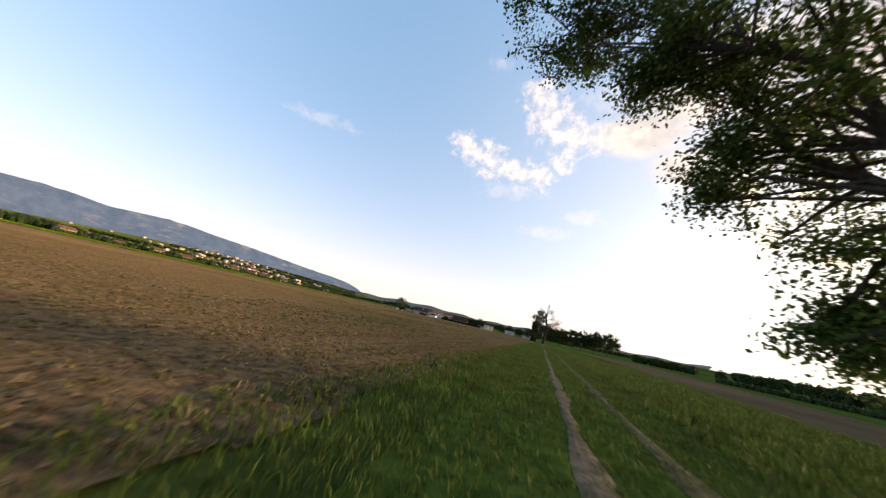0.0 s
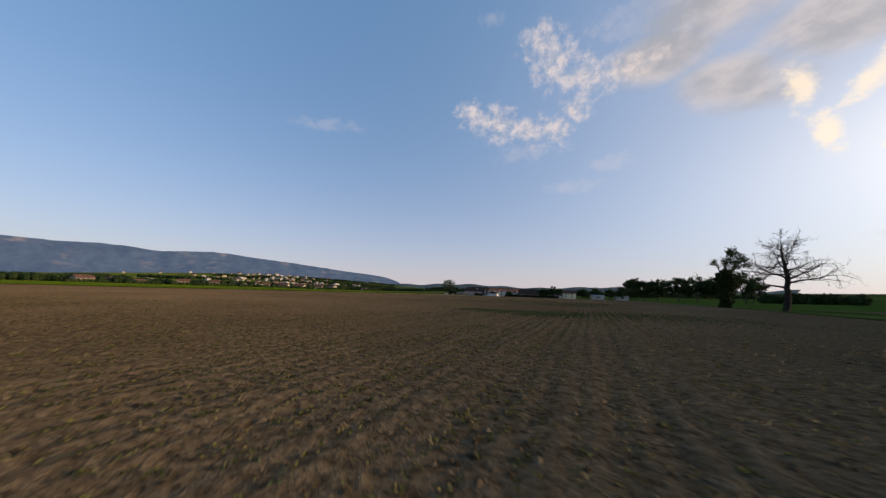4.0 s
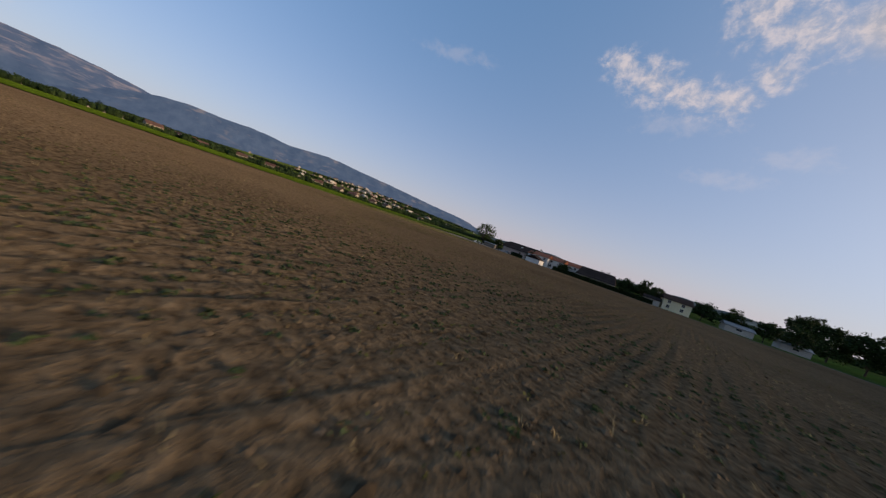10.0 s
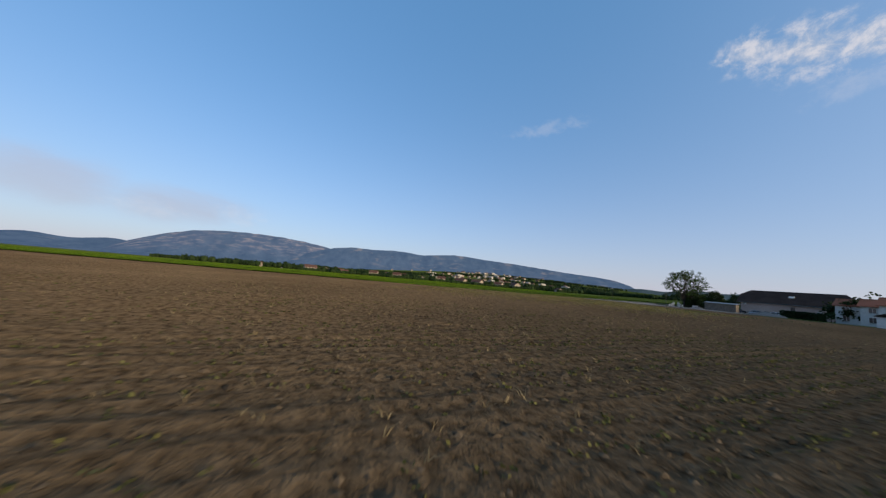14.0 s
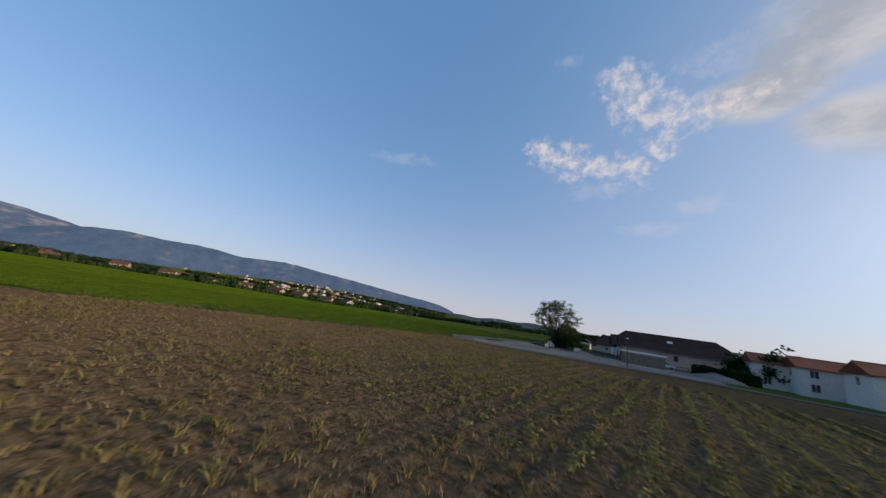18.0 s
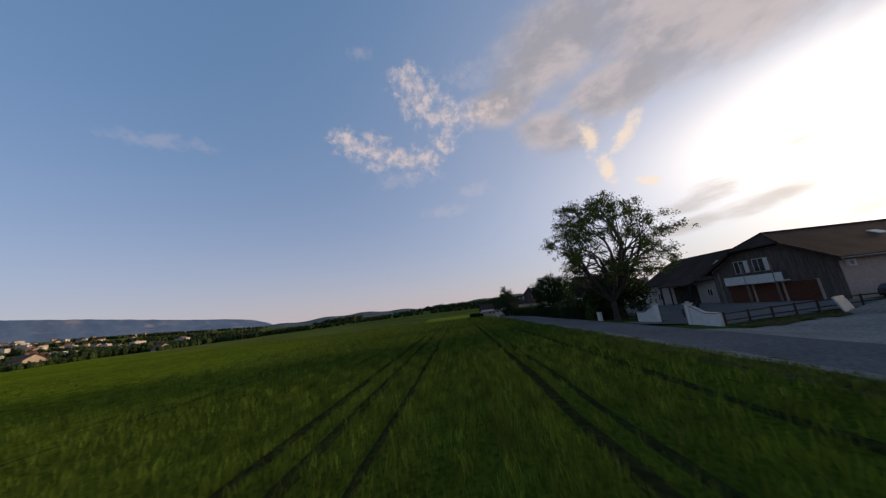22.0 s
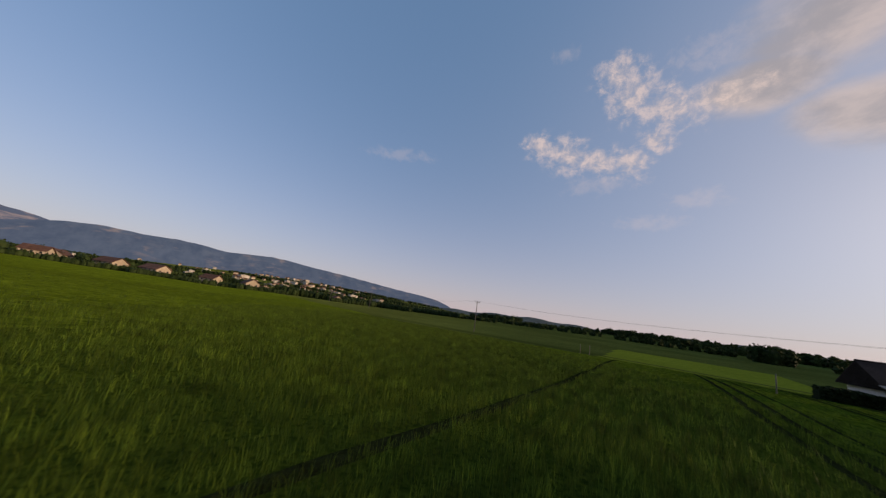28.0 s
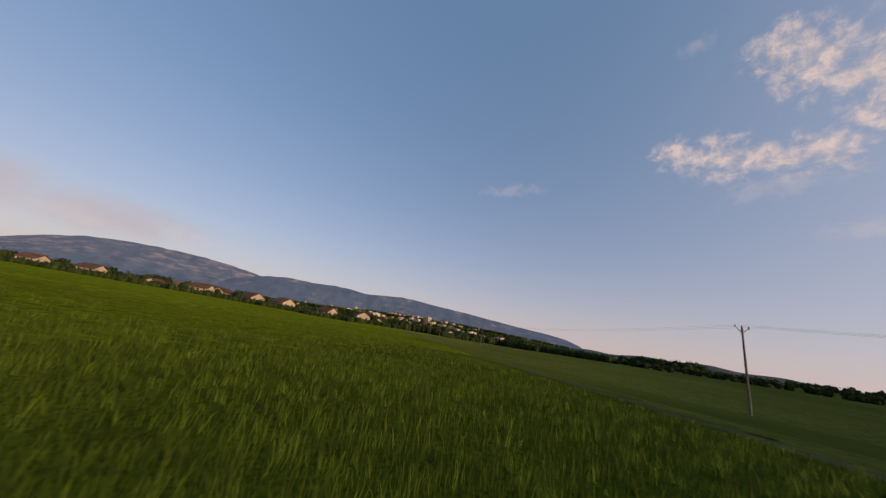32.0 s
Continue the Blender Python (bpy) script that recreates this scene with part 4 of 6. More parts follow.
thicket("lane_shrubs", [(20.4, 27), (20.8, 33), (20.2, 39)], 3.2, 3.0, 5500, 0.24, "dark overgrown shrubs behind the lane hedge", 23, LEAF_DARK, "bushes", "stuff")
for i, (az, d, w, h) in enumerate([(-33, 520, 60, 9), (-27, 640, 80, 9), (-21, 480, 50, 8), (-15, 600, 90, 10), (-9, 430, 40, 8), (-4, 560, 70, 10), (2, 470, 60, 9), (8, 380, 50, 9), (14, 500, 80, 11), (20, 420, 60, 10), (27, 480, 80, 11), (34, 520, 90, 12)]):
    cx, cy = 60 + d * math.sin(radians(az)), -60 + d * math.cos(radians(az))
    thicket("hillside_trees", [(cx - w, cy + w * 0.2), (cx, cy), (cx + w, cy - w * 0.15)], h * 0.58, 14, 1500, 1.2, "dark trees on the low hillside", 560 + i, LEAF_DARK, "trees", "stuff")
thicket("copse", [(-272, 512), (-235, 528), (-204, 546)], 13, 14, 5200, 1.0, "small dark copse in the open field", 12, LEAF_DARK, "copse", "stuff")
thicket("woodland", [(480, 235), (472, 60), (450, -110), (445, -230), (455, -460), (470, -700)], 15, 24, 52000, 1.3, "dark belt of woodland beyond the meadow", 13, LEAF_DARK, "woodland", "stuff")
thicket("meadow_copse", [(322, 150), (352, 132), (384, 118)], 10.5, 14, 5000, 0.9, "rounded dark trees in the meadow", 24, LEAF_DARK, "trees", "stuff")
hull_tree("meadow_tree", 396, 92, "single round dark tree in the meadow", 25, (0, 0, 5.6), (4.6, 4.6, 4.4), 1.8, 5, 50, 0.3, 3500, (0.3, 0.6), 0.9, LEAF_DARK, twigs=2)
thicket("hill_woodland", [(-70, 520), (0, 450), (60, 410), (110, 380)], 8, 20, 8000, 1.2, "line of trees on the low hill", 14, LEAF_DARK, "woodland", "stuff")
thicket("field_copse", [(34, 335), (48, 330)], 11, 11, 2200, 0.9, "small dark copse at the foot of the hill", 16, LEAF_DARK, "copse", "stuff")
thicket("hedgerow", [(-1300, -420), (-1050, 0), (-800, 330), (-520, 640), (-220, 900), (50, 960)], 7, 30, 15000, 1.8, "far hedgerow trees across the plain", 15, LEAF_DARK, "hedgerow", "stuff")
thicket("south_hedgerow", [(300, -120), (330, -180)], 3.5, 5, 1200, 0.6, "scattered bushes along the meadow", 20, LEAF_DARK, "hedgerow", "stuff")


# ---- houses ----
def gable_house(name, x, y, turn, w, d, eave, top, label, wall=None, roof=None, windows=(), door=None, over=0.5, hip=0.0, chimney=None, category="house", group=""):
    """A house with its ridge along its own x; windows are (side, along, sill, width, height) with side s, n, e or w."""
    z = gz(x, y)
    ob = thing(name, pose(x, y, z, 0, 0, turn), label, category, group)
    g = Geo()
    a, b = w / 2, d / 2
    rid = a - hip
    pts = [(-a, -b, -0.3), (a, -b, -0.3), (a, b, -0.3), (-a, b, -0.3), (-a, -b, eave), (a, -b, eave), (a, b, eave), (-a, b, eave)]
    if hip > 0:
        g.add(pts, [(0, 3, 2, 1), (0, 1, 5, 4), (1, 2, 6, 5), (2, 3, 7, 6), (3, 0, 4, 7), (4, 5, 6, 7)])
    else:
        g.add(pts + [(-a, 0, top - 0.12), (a, 0, top - 0.12)], [(0, 3, 2, 1), (0, 1, 5, 4), (2, 3, 7, 6), (1, 2, 6, 9, 5), (3, 0, 4, 8, 7), (4, 5, 9, 8), (6, 7, 8, 9)])
    part("wall", g, wall or RENDER, ob)
    t, oz = 0.16, (top - eave) / b * over
    r = Geo()
    A, B = a + over, b + over
    low = eave - oz
    R = max(rid, 0.05) + (over if hip <= 0 else 0)
    ring = [(-A, -B, low), (A, -B, low), (A, B, low), (-A, B, low)]
    rv = ring + [(-R, 0, top), (R, 0, top)]
    rv = [(px, py, pz) for px, py, pz in rv] + [(px, py, pz + t) for px, py, pz in rv]
    up = 6
    r.add(rv, [(0, 1, 5, 4)[::-1], (2, 3, 4, 5)[::-1], (1, 2, 5)[::-1], (3, 0, 4)[::-1]] +
          [(up, up + 1, up + 5, up + 4), (up + 2, up + 3, up + 4, up + 5), (up + 1, up + 2, up + 5), (up + 3, up, up + 4),
           (0, 1, up + 1, up), (1, 2, up + 2, up + 1), (2, 3, up + 3, up + 2), (3, 0, up, up + 3)])
    rf = part("roof", r, roof or ROOF_BROWN, ob)
    part("ridge_cap", Geo().limb((-R, 0, top + t), (R, 0, top + t), 0.13, 0.13, 6), roof or ROOF_BROWN, rf)
    if chimney:
        cx, cy, ct = chimney
        part("chimney", Geo().box(cx - 0.35, cx + 0.35, cy - 0.3, cy + 0.3, eave, ct, None, 0.04).box(cx - 0.42, cx + 0.42, cy - 0.37, cy + 0.37, ct, ct + 0.1), RENDER, rf)
    for side, along, sill, ww, hh in windows:
        opening(ob, a, b, side, along, sill, ww, hh)
    for side, along, ww, hh in ([door] if door else []):
        m = side_pose(a, b, side, along)
        dr = part("door", Geo().box(-ww / 2, ww / 2, -0.05, 0.05, 0, hh, m), TIMBER, ob)
        part("door_frame", Geo().box(-ww / 2 - 0.1, -ww / 2, -0.08, 0.04, 0, hh + 0.1, m).box(ww / 2, ww / 2 + 0.1, -0.08, 0.04, 0, hh + 0.1, m).box(-ww / 2, ww / 2, -0.08, 0.04, hh, hh + 0.1, m), FENCE, dr)
    return ob


def side_pose(a, b, side, along):
    return {"s": pose(along, -b, 0), "n": pose(along, b, 0, 0, 0, 180), "e": pose(a, along, 0, 0, 0, 90), "w": pose(-a, along, 0, 0, 0, -90)}[side]


def opening(ob, a, b, side, along, sill, ww, hh, frame_mat=None):
    m = side_pose(a, b, side, along)
    h = part("window", Geo().box(-ww / 2, ww / 2, -0.02, 0.06, sill, sill + hh, m), GLASS, ob, "dark window pane")
    fr = Geo()
    for x0, x1, z0, z1 in ((-ww / 2 - 0.07, -ww / 2, sill, sill + hh), (ww / 2, ww / 2 + 0.07, sill, sill + hh), (-0.03, 0.03, sill, sill + hh), (-ww / 2 - 0.07, ww / 2 + 0.07, sill + hh, sill + hh + 0.07)):
        fr.box(x0, x1, -0.06, 0.03, z0, z1, m)
    part("window_frame", fr, frame_mat or WHITE, h)
    part("window_sill", Geo().box(-ww / 2 - 0.12, ww / 2 + 0.12, -0.14, 0.03, sill - 0.08, sill, m), CONCRETE, h)
    return h


# the big farmhouse and its wing
FARM = thing("farmhouse", pose(54.8, 26.4, gz(54.8, 26.4), 0, 0, 7.9), "long pink-rendered farmhouse with a weathered grey timber gable", "house")
FA, FB, EAVE, TOP, CLIP, CLIP_Y = 12.5, 7.3, 4.9, 8.9, 7.2, 3.1
part("wall", Geo().add([(-FA, -FB, -0.4), (FA, -FB, -0.4), (FA, FB, -0.4), (-FA, FB, -0.4), (-FA, -FB, EAVE), (FA, -FB, EAVE), (FA, FB, EAVE), (-FA, FB, EAVE), (-FA, -CLIP_Y, CLIP - 0.1), (-FA, CLIP_Y, CLIP - 0.1), (FA, -CLIP_Y, CLIP - 0.1), (FA, CLIP_Y, CLIP - 0.1)],
                       [(0, 3, 2, 1), (0, 1, 5, 4), (1, 2, 6, 11, 10, 5), (2, 3, 7, 6), (3, 0, 4, 8, 9, 7), (4, 5, 6, 7)]), surface("pink_render", (0.36, 0.27, 0.23), (0.46, 0.36, 0.31), 3, 0.9, 0.12, big=0.25, spread=0.08), FARM, "pink-grey rendered walls")
OV = 0.9
SL = (TOP - EAVE) / FB
lo = EAVE - SL * OV
rv = [(-FA - 1.0, -FB - OV, lo), (FA + 0.8, -FB - OV, lo), (FA + 0.8, FB + OV, lo), (-FA - 1.0, FB + OV, lo), (-FA - 1.0, -CLIP_Y, CLIP), (-FA - 1.0, CLIP_Y, CLIP), (-FA + 1.2, 0, TOP), (FA - 1.2, 0, TOP), (FA + 0.8, -CLIP_Y, CLIP), (FA + 0.8, CLIP_Y, CLIP)]
rv = rv + [(x, y, z + 0.2) for x, y, z in rv]
rfaces = [(0, 1, 8, 7, 6, 4), (2, 3, 5, 6, 7, 9), (4, 6, 5), (8, 9, 7)]
rim = [0, 1, 8, 9, 2, 3, 5, 4]
ROOF = part("roof", Geo().add(rv, [q[::-1] for q in rfaces] + [tuple(i + 10 for i in q) for q in rfaces] + [(a_, b_, b_ + 10, a_ + 10) for a_, b_ in zip(rim, rim[1:] + rim[:1])]), ROOF_BROWN, FARM, "brown tile roof with a clipped gable")
part("ridge_cap", Geo().limb((-FA + 1.2, 0, TOP + 0.2), (FA - 1.2, 0, TOP + 0.2), 0.15, 0.15, 6), ROOF_BROWN, ROOF)
for ya in (-CLIP_Y, CLIP_Y):
    part("hip_cap", Geo().limb((-FA - 1.0, ya, CLIP + 0.2), (-FA + 1.2, 0, TOP + 0.2), 0.13, 0.13, 6), ROOF_BROWN, ROOF)
    part("barge_board", Geo().add([(-FA - 1.06, ya * k, z) for k, z in ((1, CLIP + 0.22), (1, CLIP - 0.25), ((FB + OV) / CLIP_Y, lo - 0.25), ((FB + OV) / CLIP_Y, lo + 0.22))] + [(-FA - 0.98, ya * k, z) for k, z in ((1, CLIP + 0.22), (1, CLIP - 0.25), ((FB + OV) / CLIP_Y, lo - 0.25), ((FB + OV) / CLIP_Y, lo + 0.22))], [(0, 1, 2, 3), (7, 6, 5, 4), (0, 3, 7, 4), (1, 5, 6, 2), (0, 4, 5, 1), (2, 6, 7, 3)]), TIMBER, ROOF)
part("gutter", Geo().limb((-FA - 1.0, -FB - OV - 0.05, lo), (FA + 0.8, -FB - OV - 0.05, lo), 0.07, 0.07, 6), METAL, ROOF)
m = side_pose(FA, FB, "w", 0)
for i in range(36):
    x0 = -7.25 + i * 0.403
    h0 = min(CLIP - 0.2, EAVE - 0.1 + (FB - max(abs(x0), abs(x0 + 0.4))) * SL)
    part("timber_board", Geo().box(x0, x0 + 0.385, -0.09, -0.02, 2.55 if -5.6 < x0 < 5.0 else 0.1, h0, m), GREY_TIMBER, FARM)
for i in range(3):
    x0 = -5.5 + i * 3.55
    d = part("garage_door", Geo().box(x0 + 0.1, x0 + 3.3, -0.07, -0.02, 0.0, 2.5, m), DOOR_RED, FARM, "oxblood garage door")
    for k in range(4):
        part("door_board", Geo().box(x0 + 0.2, x0 + 3.2, -0.10, -0.07, 0.15 + k * 0.58, 0.66 + k * 0.58, m), DOOR_RED, d)
    part("post", Geo().box(x0 - 0.12, x0 + 0.1, -1.0, -0.8, 0, 5.4 if i else 4.6, m, 0.03), FENCE, FARM, "pale timber post")
part("balcony", Geo().box(-4.8, 2.5, -1.0, -0.1, 2.62, 2.78, m).box(-4.8, 2.5, -1.0, -0.92, 2.78, 3.75, m), WHITE, FARM, "white balcony with a solid rail")
for x0 in (-2.9, -0.4):
    opening(FARM, FA + 0.09, FB, "w", -x0, 4.2, 1.3, 1.6)
    part("shutter", Geo().box(x0 + 0.75, x0 + 1.2, -0.16, -0.1, 4.15, 5.85, m), WHITE, FARM, "pale shutter")
part("skylight", Geo().add([(-0.9, -4.1, 6.95), (0.5, -4.1, 6.95), (0.5, -3.1, 7.5), (-0.9, -3.1, 7.5), (-0.9, -4.1, 7.05), (0.5, -4.1, 7.05), (0.5, -3.1, 7.6), (-0.9, -3.1, 7.6)], [(4, 5, 6, 7), (0, 1, 5, 4), (1, 2, 6, 5), (2, 3, 7, 6), (3, 0, 4, 7)]), WHITE, ROOF, "pale roof window")
ac = part("air_conditioner", Geo().box(-11.9, -11.0, -7.65, -7.3, 3.5, 4.2, None, 0.04), WHITE, FARM, "small white wall unit")
part("fan_grille", Geo().limb((-11.6, -7.68, 3.85), (-11.6, -7.63, 3.85), 0.25, 0.25, 14), METAL, ac)
opening(FARM, FA, FB, "s", 0.6, 2.2, 0.9, 1.4, TIMBER)
opening(FARM, FA, FB, "s", 6.5, 1.4, 1.2, 1.3)
me_ = side_pose(FA, FB, "e", 0)
part("gable_panel", Geo().add([me_ @ Vector(p) for y_ in (-0.06, -0.01) for p in ((-5.2, y_, 5.1), (5.2, y_, 5.1), (3.0, y_, CLIP - 0.3), (-3.0, y_, CLIP - 0.3))], [(0, 1, 2, 3), (7, 6, 5, 4), (0, 4, 5, 1), (1, 5, 6, 2), (2, 6, 7, 3), (3, 7, 4, 0)]), surface("cream_panel", (0.5, 0.42, 0.27), (0.62, 0.53, 0.36), 3, 0.9, 0.1), FARM, "cream gable panel")
for y_ in (-2.2, 0.0, 2.2):
    opening(FARM, FA + 0.06, FB, "e", y_, 5.3, 0.9, 1.2, TIMBER)
WING = gable_house("farmhouse_wing", 47.8, 41.0, 97.9, 19, 10.6, 4.4, 8.3, "farmhouse wing with a deep porch and dark posts", surface("grey_pink_render", (0.3, 0.25, 0.22), (0.4, 0.34, 0.3), 3, 0.9, 0.12, big=0.25, spread=0.1), ROOF_BROWN,
                   [("n", -7.4, 1.4, 1.0, 1.2), ("n", -4.6, 1.3, 0.8, 1.0), ("n", 6.4, 1.1, 0.9, 1.2)], over=0.9, hip=2.0)
# no opening is cut: a dark slab paints the shaded porch recess
part("porch_recess", Geo().box(-2.4, 2.6, 5.24, 5.36, 0, 3.2), surface("porch_shade", (0.03, 0.026, 0.022), (0.06, 0.05, 0.042), 4, 0.9, 0.2), WING, "flat dark panel that paints the shade of the porch recess")
part("porch_roof", Geo().add([(-3.4, 5.3, 4.3), (3.6, 5.3, 4.3), (3.6, 7.6, 3.3), (-3.4, 7.6, 3.3), (-3.4, 5.3, 4.45), (3.6, 5.3, 4.45), (3.6, 7.6, 3.45), (-3.4, 7.6, 3.45)], [(0, 1, 2, 3), (7, 6, 5, 4), (0, 4, 5, 1), (1, 5, 6, 2), (2, 6, 7, 3), (3, 7, 4, 0)]), ROOF_BROWN, WING, "brown tiled porch roof")
for k in range(4):
    part("porch_post", Geo().box(-3.2 + k * 2.15, -2.98 + k * 2.15, 7.2, 7.42, -0.3, 3.45, None, 0.03), TIMBER, WING, "dark porch post")
part("skylight", Geo().add([(-5.5, 3.1, 6.3), (-4.4, 3.1, 6.3), (-4.4, 2.3, 6.85), (-5.5, 2.3, 6.85), (-5.5, 3.1, 6.4), (-4.4, 3.1, 6.4), (-4.4, 2.3, 6.95), (-5.5, 2.3, 6.95)], [(7, 6, 5, 4), (4, 5, 1, 0), (5, 6, 2, 1), (6, 7, 3, 2), (7, 4, 0, 3)]), WHITE, WING, "small roof window")
WIN2 = [("s", -2.4, 1.0, 1.1, 1.3), ("s", 2.4, 1.0, 1.1, 1.3), ("s", -2.4, 3.5, 1.1, 1.2), ("s", 2.4, 3.5, 1.1, 1.2), ("e", 0, 3.5, 1.1, 1.3), ("e", 0, 1.0, 1.1, 1.3), ("w", 0, 3.4, 1.0, 1.2)]
for x, y in ((84.2, -8.0), (91.5, -3.0), (98.0, 3.0), (104.5, 9.0), (73.6, 8.0), (79.0, 3.0)):
    gable_house("terrace_house", x, y, 4, 8.6, 8.2, 5.2, 6.9, "white two-storey house with a red tile roof", WHITE, ROOF_RED, WIN2, group="houses by the field", over=0.5)
gable_house("garage", 86.0, -21.5, 92, 6.5, 7.6, 2.5, 4.0, "low white garage with a shallow gable", WHITE, ROOF_BROWN, category="garage", over=0.3)
gable_house("dark_roofed_house", 113.0, -4.0, 8, 18, 10, 2.8, 6.8, "low house with a broad dark roof behind a hedge", RENDER, ROOF_BROWN, [("s", 0, 1.0, 1.4, 1.2), ("e", 0, 1.0, 1.2, 1.2)], hip=1.0, group="houses by the field")
gable_house("yellow_house", 147.0, -6.0, 12, 10, 8.5, 4.8, 6.6, "pale yellow house at the edge of the field", surface("pale_yellow_render", (0.55, 0.47, 0.3), (0.66, 0.58, 0.4), 3, 0.9, 0.1), ROOF_BROWN, [("s", -3, 1.0, 1.1, 1.3), ("s", 2, 1.0, 1.1, 1.3), ("s", 2, 3.2, 1.1, 1.2), ("s", -3, 3.2, 1.1, 1.2), ("e", 0, 1.2, 1.0, 1.2)], group="houses by the field")
gable_house("annex", 138.5, -9.0, 12, 6, 5, 2.6, 3.6, "low cream annex beside a pale yellow house", RENDER, ROOF_BROWN, [("s", 0, 1.0, 1.2, 1.0)], group="houses by the field")
gable_house("white_hall", 169.0, 10.0, 10, 9.5, 7, 2.7, 3.8, "long white hall with a flat-pitched roof", RENDER, METAL, [("s", 0, 1.4, 2.0, 0.8)], group="houses by the field")
gable_house("white_hall", 188.0, 24.0, 10, 9.5, 7, 2.7, 3.8, "long white hall behind the oaks", RENDER, METAL, [("s", 0, 1.4, 2.0, 0.8)], group="houses by the field")
LONG = gable_house("long_house", 16.2, 123.0, 5, 15.5, 8, 2.9, 5.3, "long white house with a dark roof at the field's end", WHITE, ROOF_BROWN, [("s", -4.6, 1.3, 1.0, 0.7), ("s", -3, 1.3, 1.0, 0.7), ("s", -1.4, 1.3, 1.0, 0.7), ("s", 3, 0.9, 1.2, 1.2)], over=0.7)
part("lean_to", Geo().add([(-8.6, -7.2, 2.2), (-1.0, -7.2, 2.2), (-1.0, -4.0, 2.9), (-8.6, -4.0, 2.9), (-8.6, -7.2, 2.32), (-1.0, -7.2, 2.32), (-1.0, -4.0, 3.02), (-8.6, -4.0, 3.02)], [(3, 2, 1, 0), (4, 5, 6, 7), (0, 1, 5, 4), (1, 2, 6, 5), (2, 3, 7, 6), (3, 0, 4, 7)]), METAL, LONG, "dark sheet roof of a lean-to")
for x in (-8.2, -1.3):
    part("lean_to_post", Geo().box(x, x + 0.14, -7.1, -6.96, 0, 2.25), TIMBER, LONG)
gable_house("garden_house", 29.5, 98.0, 12, 12.5, 11, 4.2, 8.6, "brown-roofed house behind the garden hedge", RENDER, ROOF_BROWN, [("s", -2, 1.4, 1.2, 1.2), ("w", 0, 5.0, 1.3, 1.1), ("s", 3, 1.4, 1.2, 1.2)], over=0.9, hip=2.2, chimney=(-3, 1, 9.4))
gable_house("garden_shed", 17.2, 100.5, 80, 5, 3.6, 3.6, 5.1, "narrow pale garden shed with a steep gable", WHITE, ROOF_BROWN, category="shed", over=0.25)
CHALET = gable_house("chalet", 41.0, 71.5, 14, 14, 9.0, 5.0, 8.6, "dark timber chalet with white ground-floor walls", TIMBER, ROOF_BROWN, [("w", 2, 3.3, 1.2, 1.1), ("w", -2, 3.3, 1.2, 1.1), ("s", -3, 3.4, 1.2, 1.0), ("s", 2, 3.4, 1.2, 1.0)], over=0.9)
part("plinth_wall", Geo().box(-7.06, 7.06, -4.56, 4.56, -0.2, 3.0), WHITE, CHALET, "white rendered ground floor")
part("balcony", Geo().box(-6.0, -1.0, -5.5, -4.5, 2.62, 2.78).box(-6.0, -1.0, -5.52, -5.44, 2.8, 3.6), WHITE, CHALET, "pale balcony")
gable_house("village_edge_house", 50.0, 58.0, 70, 12, 9, 3.0, 6.2, "low tiled house behind the gardens", RENDER, ROOF_BROWN, [("n", 0, 1.2, 1.2, 1.1)], group="houses behind the hedge")
gable_house("village_edge_house", 56.0, 88.0, 30, 13, 10, 3.4, 7.0, "brown-roofed house behind the gardens", RENDER, ROOF_BROWN, [("w", 0, 3.6, 1.2, 1.1)], group="houses behind the hedge")


# ---- lane furniture and yard ----
def street_lamp(x, y, turn, group="street lamps"):
    ob = thing("street_lamp", pose(x, y, gz(x, y), 0, 0, turn), "slim dark street lamp with a flat pale luminaire", "street lamp", group)
    part("pole", Geo().limb((0, 0, -0.3), (0, 0, 0.9), 0.075, 0.075, 10).limb((0, 0, 0.9), (0, 0, 4.65), 0.052, 0.04, 10), surface("dark_lamp_paint", (0.03, 0.035, 0.035), (0.06, 0.065, 0.065), 4, 0.5, 0.05, metal=0.3), ob)
    part("arm", Geo().limb((0, 0, 4.6), (0.35, 0, 4.78), 0.03, 0.03, 8), METAL, ob)
    g = Geo()
    ring = [(0.55 + 0.38 * math.cos(6.283 * i / 14), 0.22 * math.sin(6.283 * i / 14)) for i in range(14)]
    g.prism(ring, 4.72, 4.80).prism([(0.55 + (a - 0.55) * 0.7, b * 0.7) for a, b in ring], 4.80, 4.87)
    part("luminaire", g, WHITE, ob, "flat oval luminaire, unlit")
    return ob


street_lamp(21.5, -24.2, 200)
street_lamp(49.3, -31.0, 100)
street_lamp(lane_x(64) + 3.4, 66.0, 180)


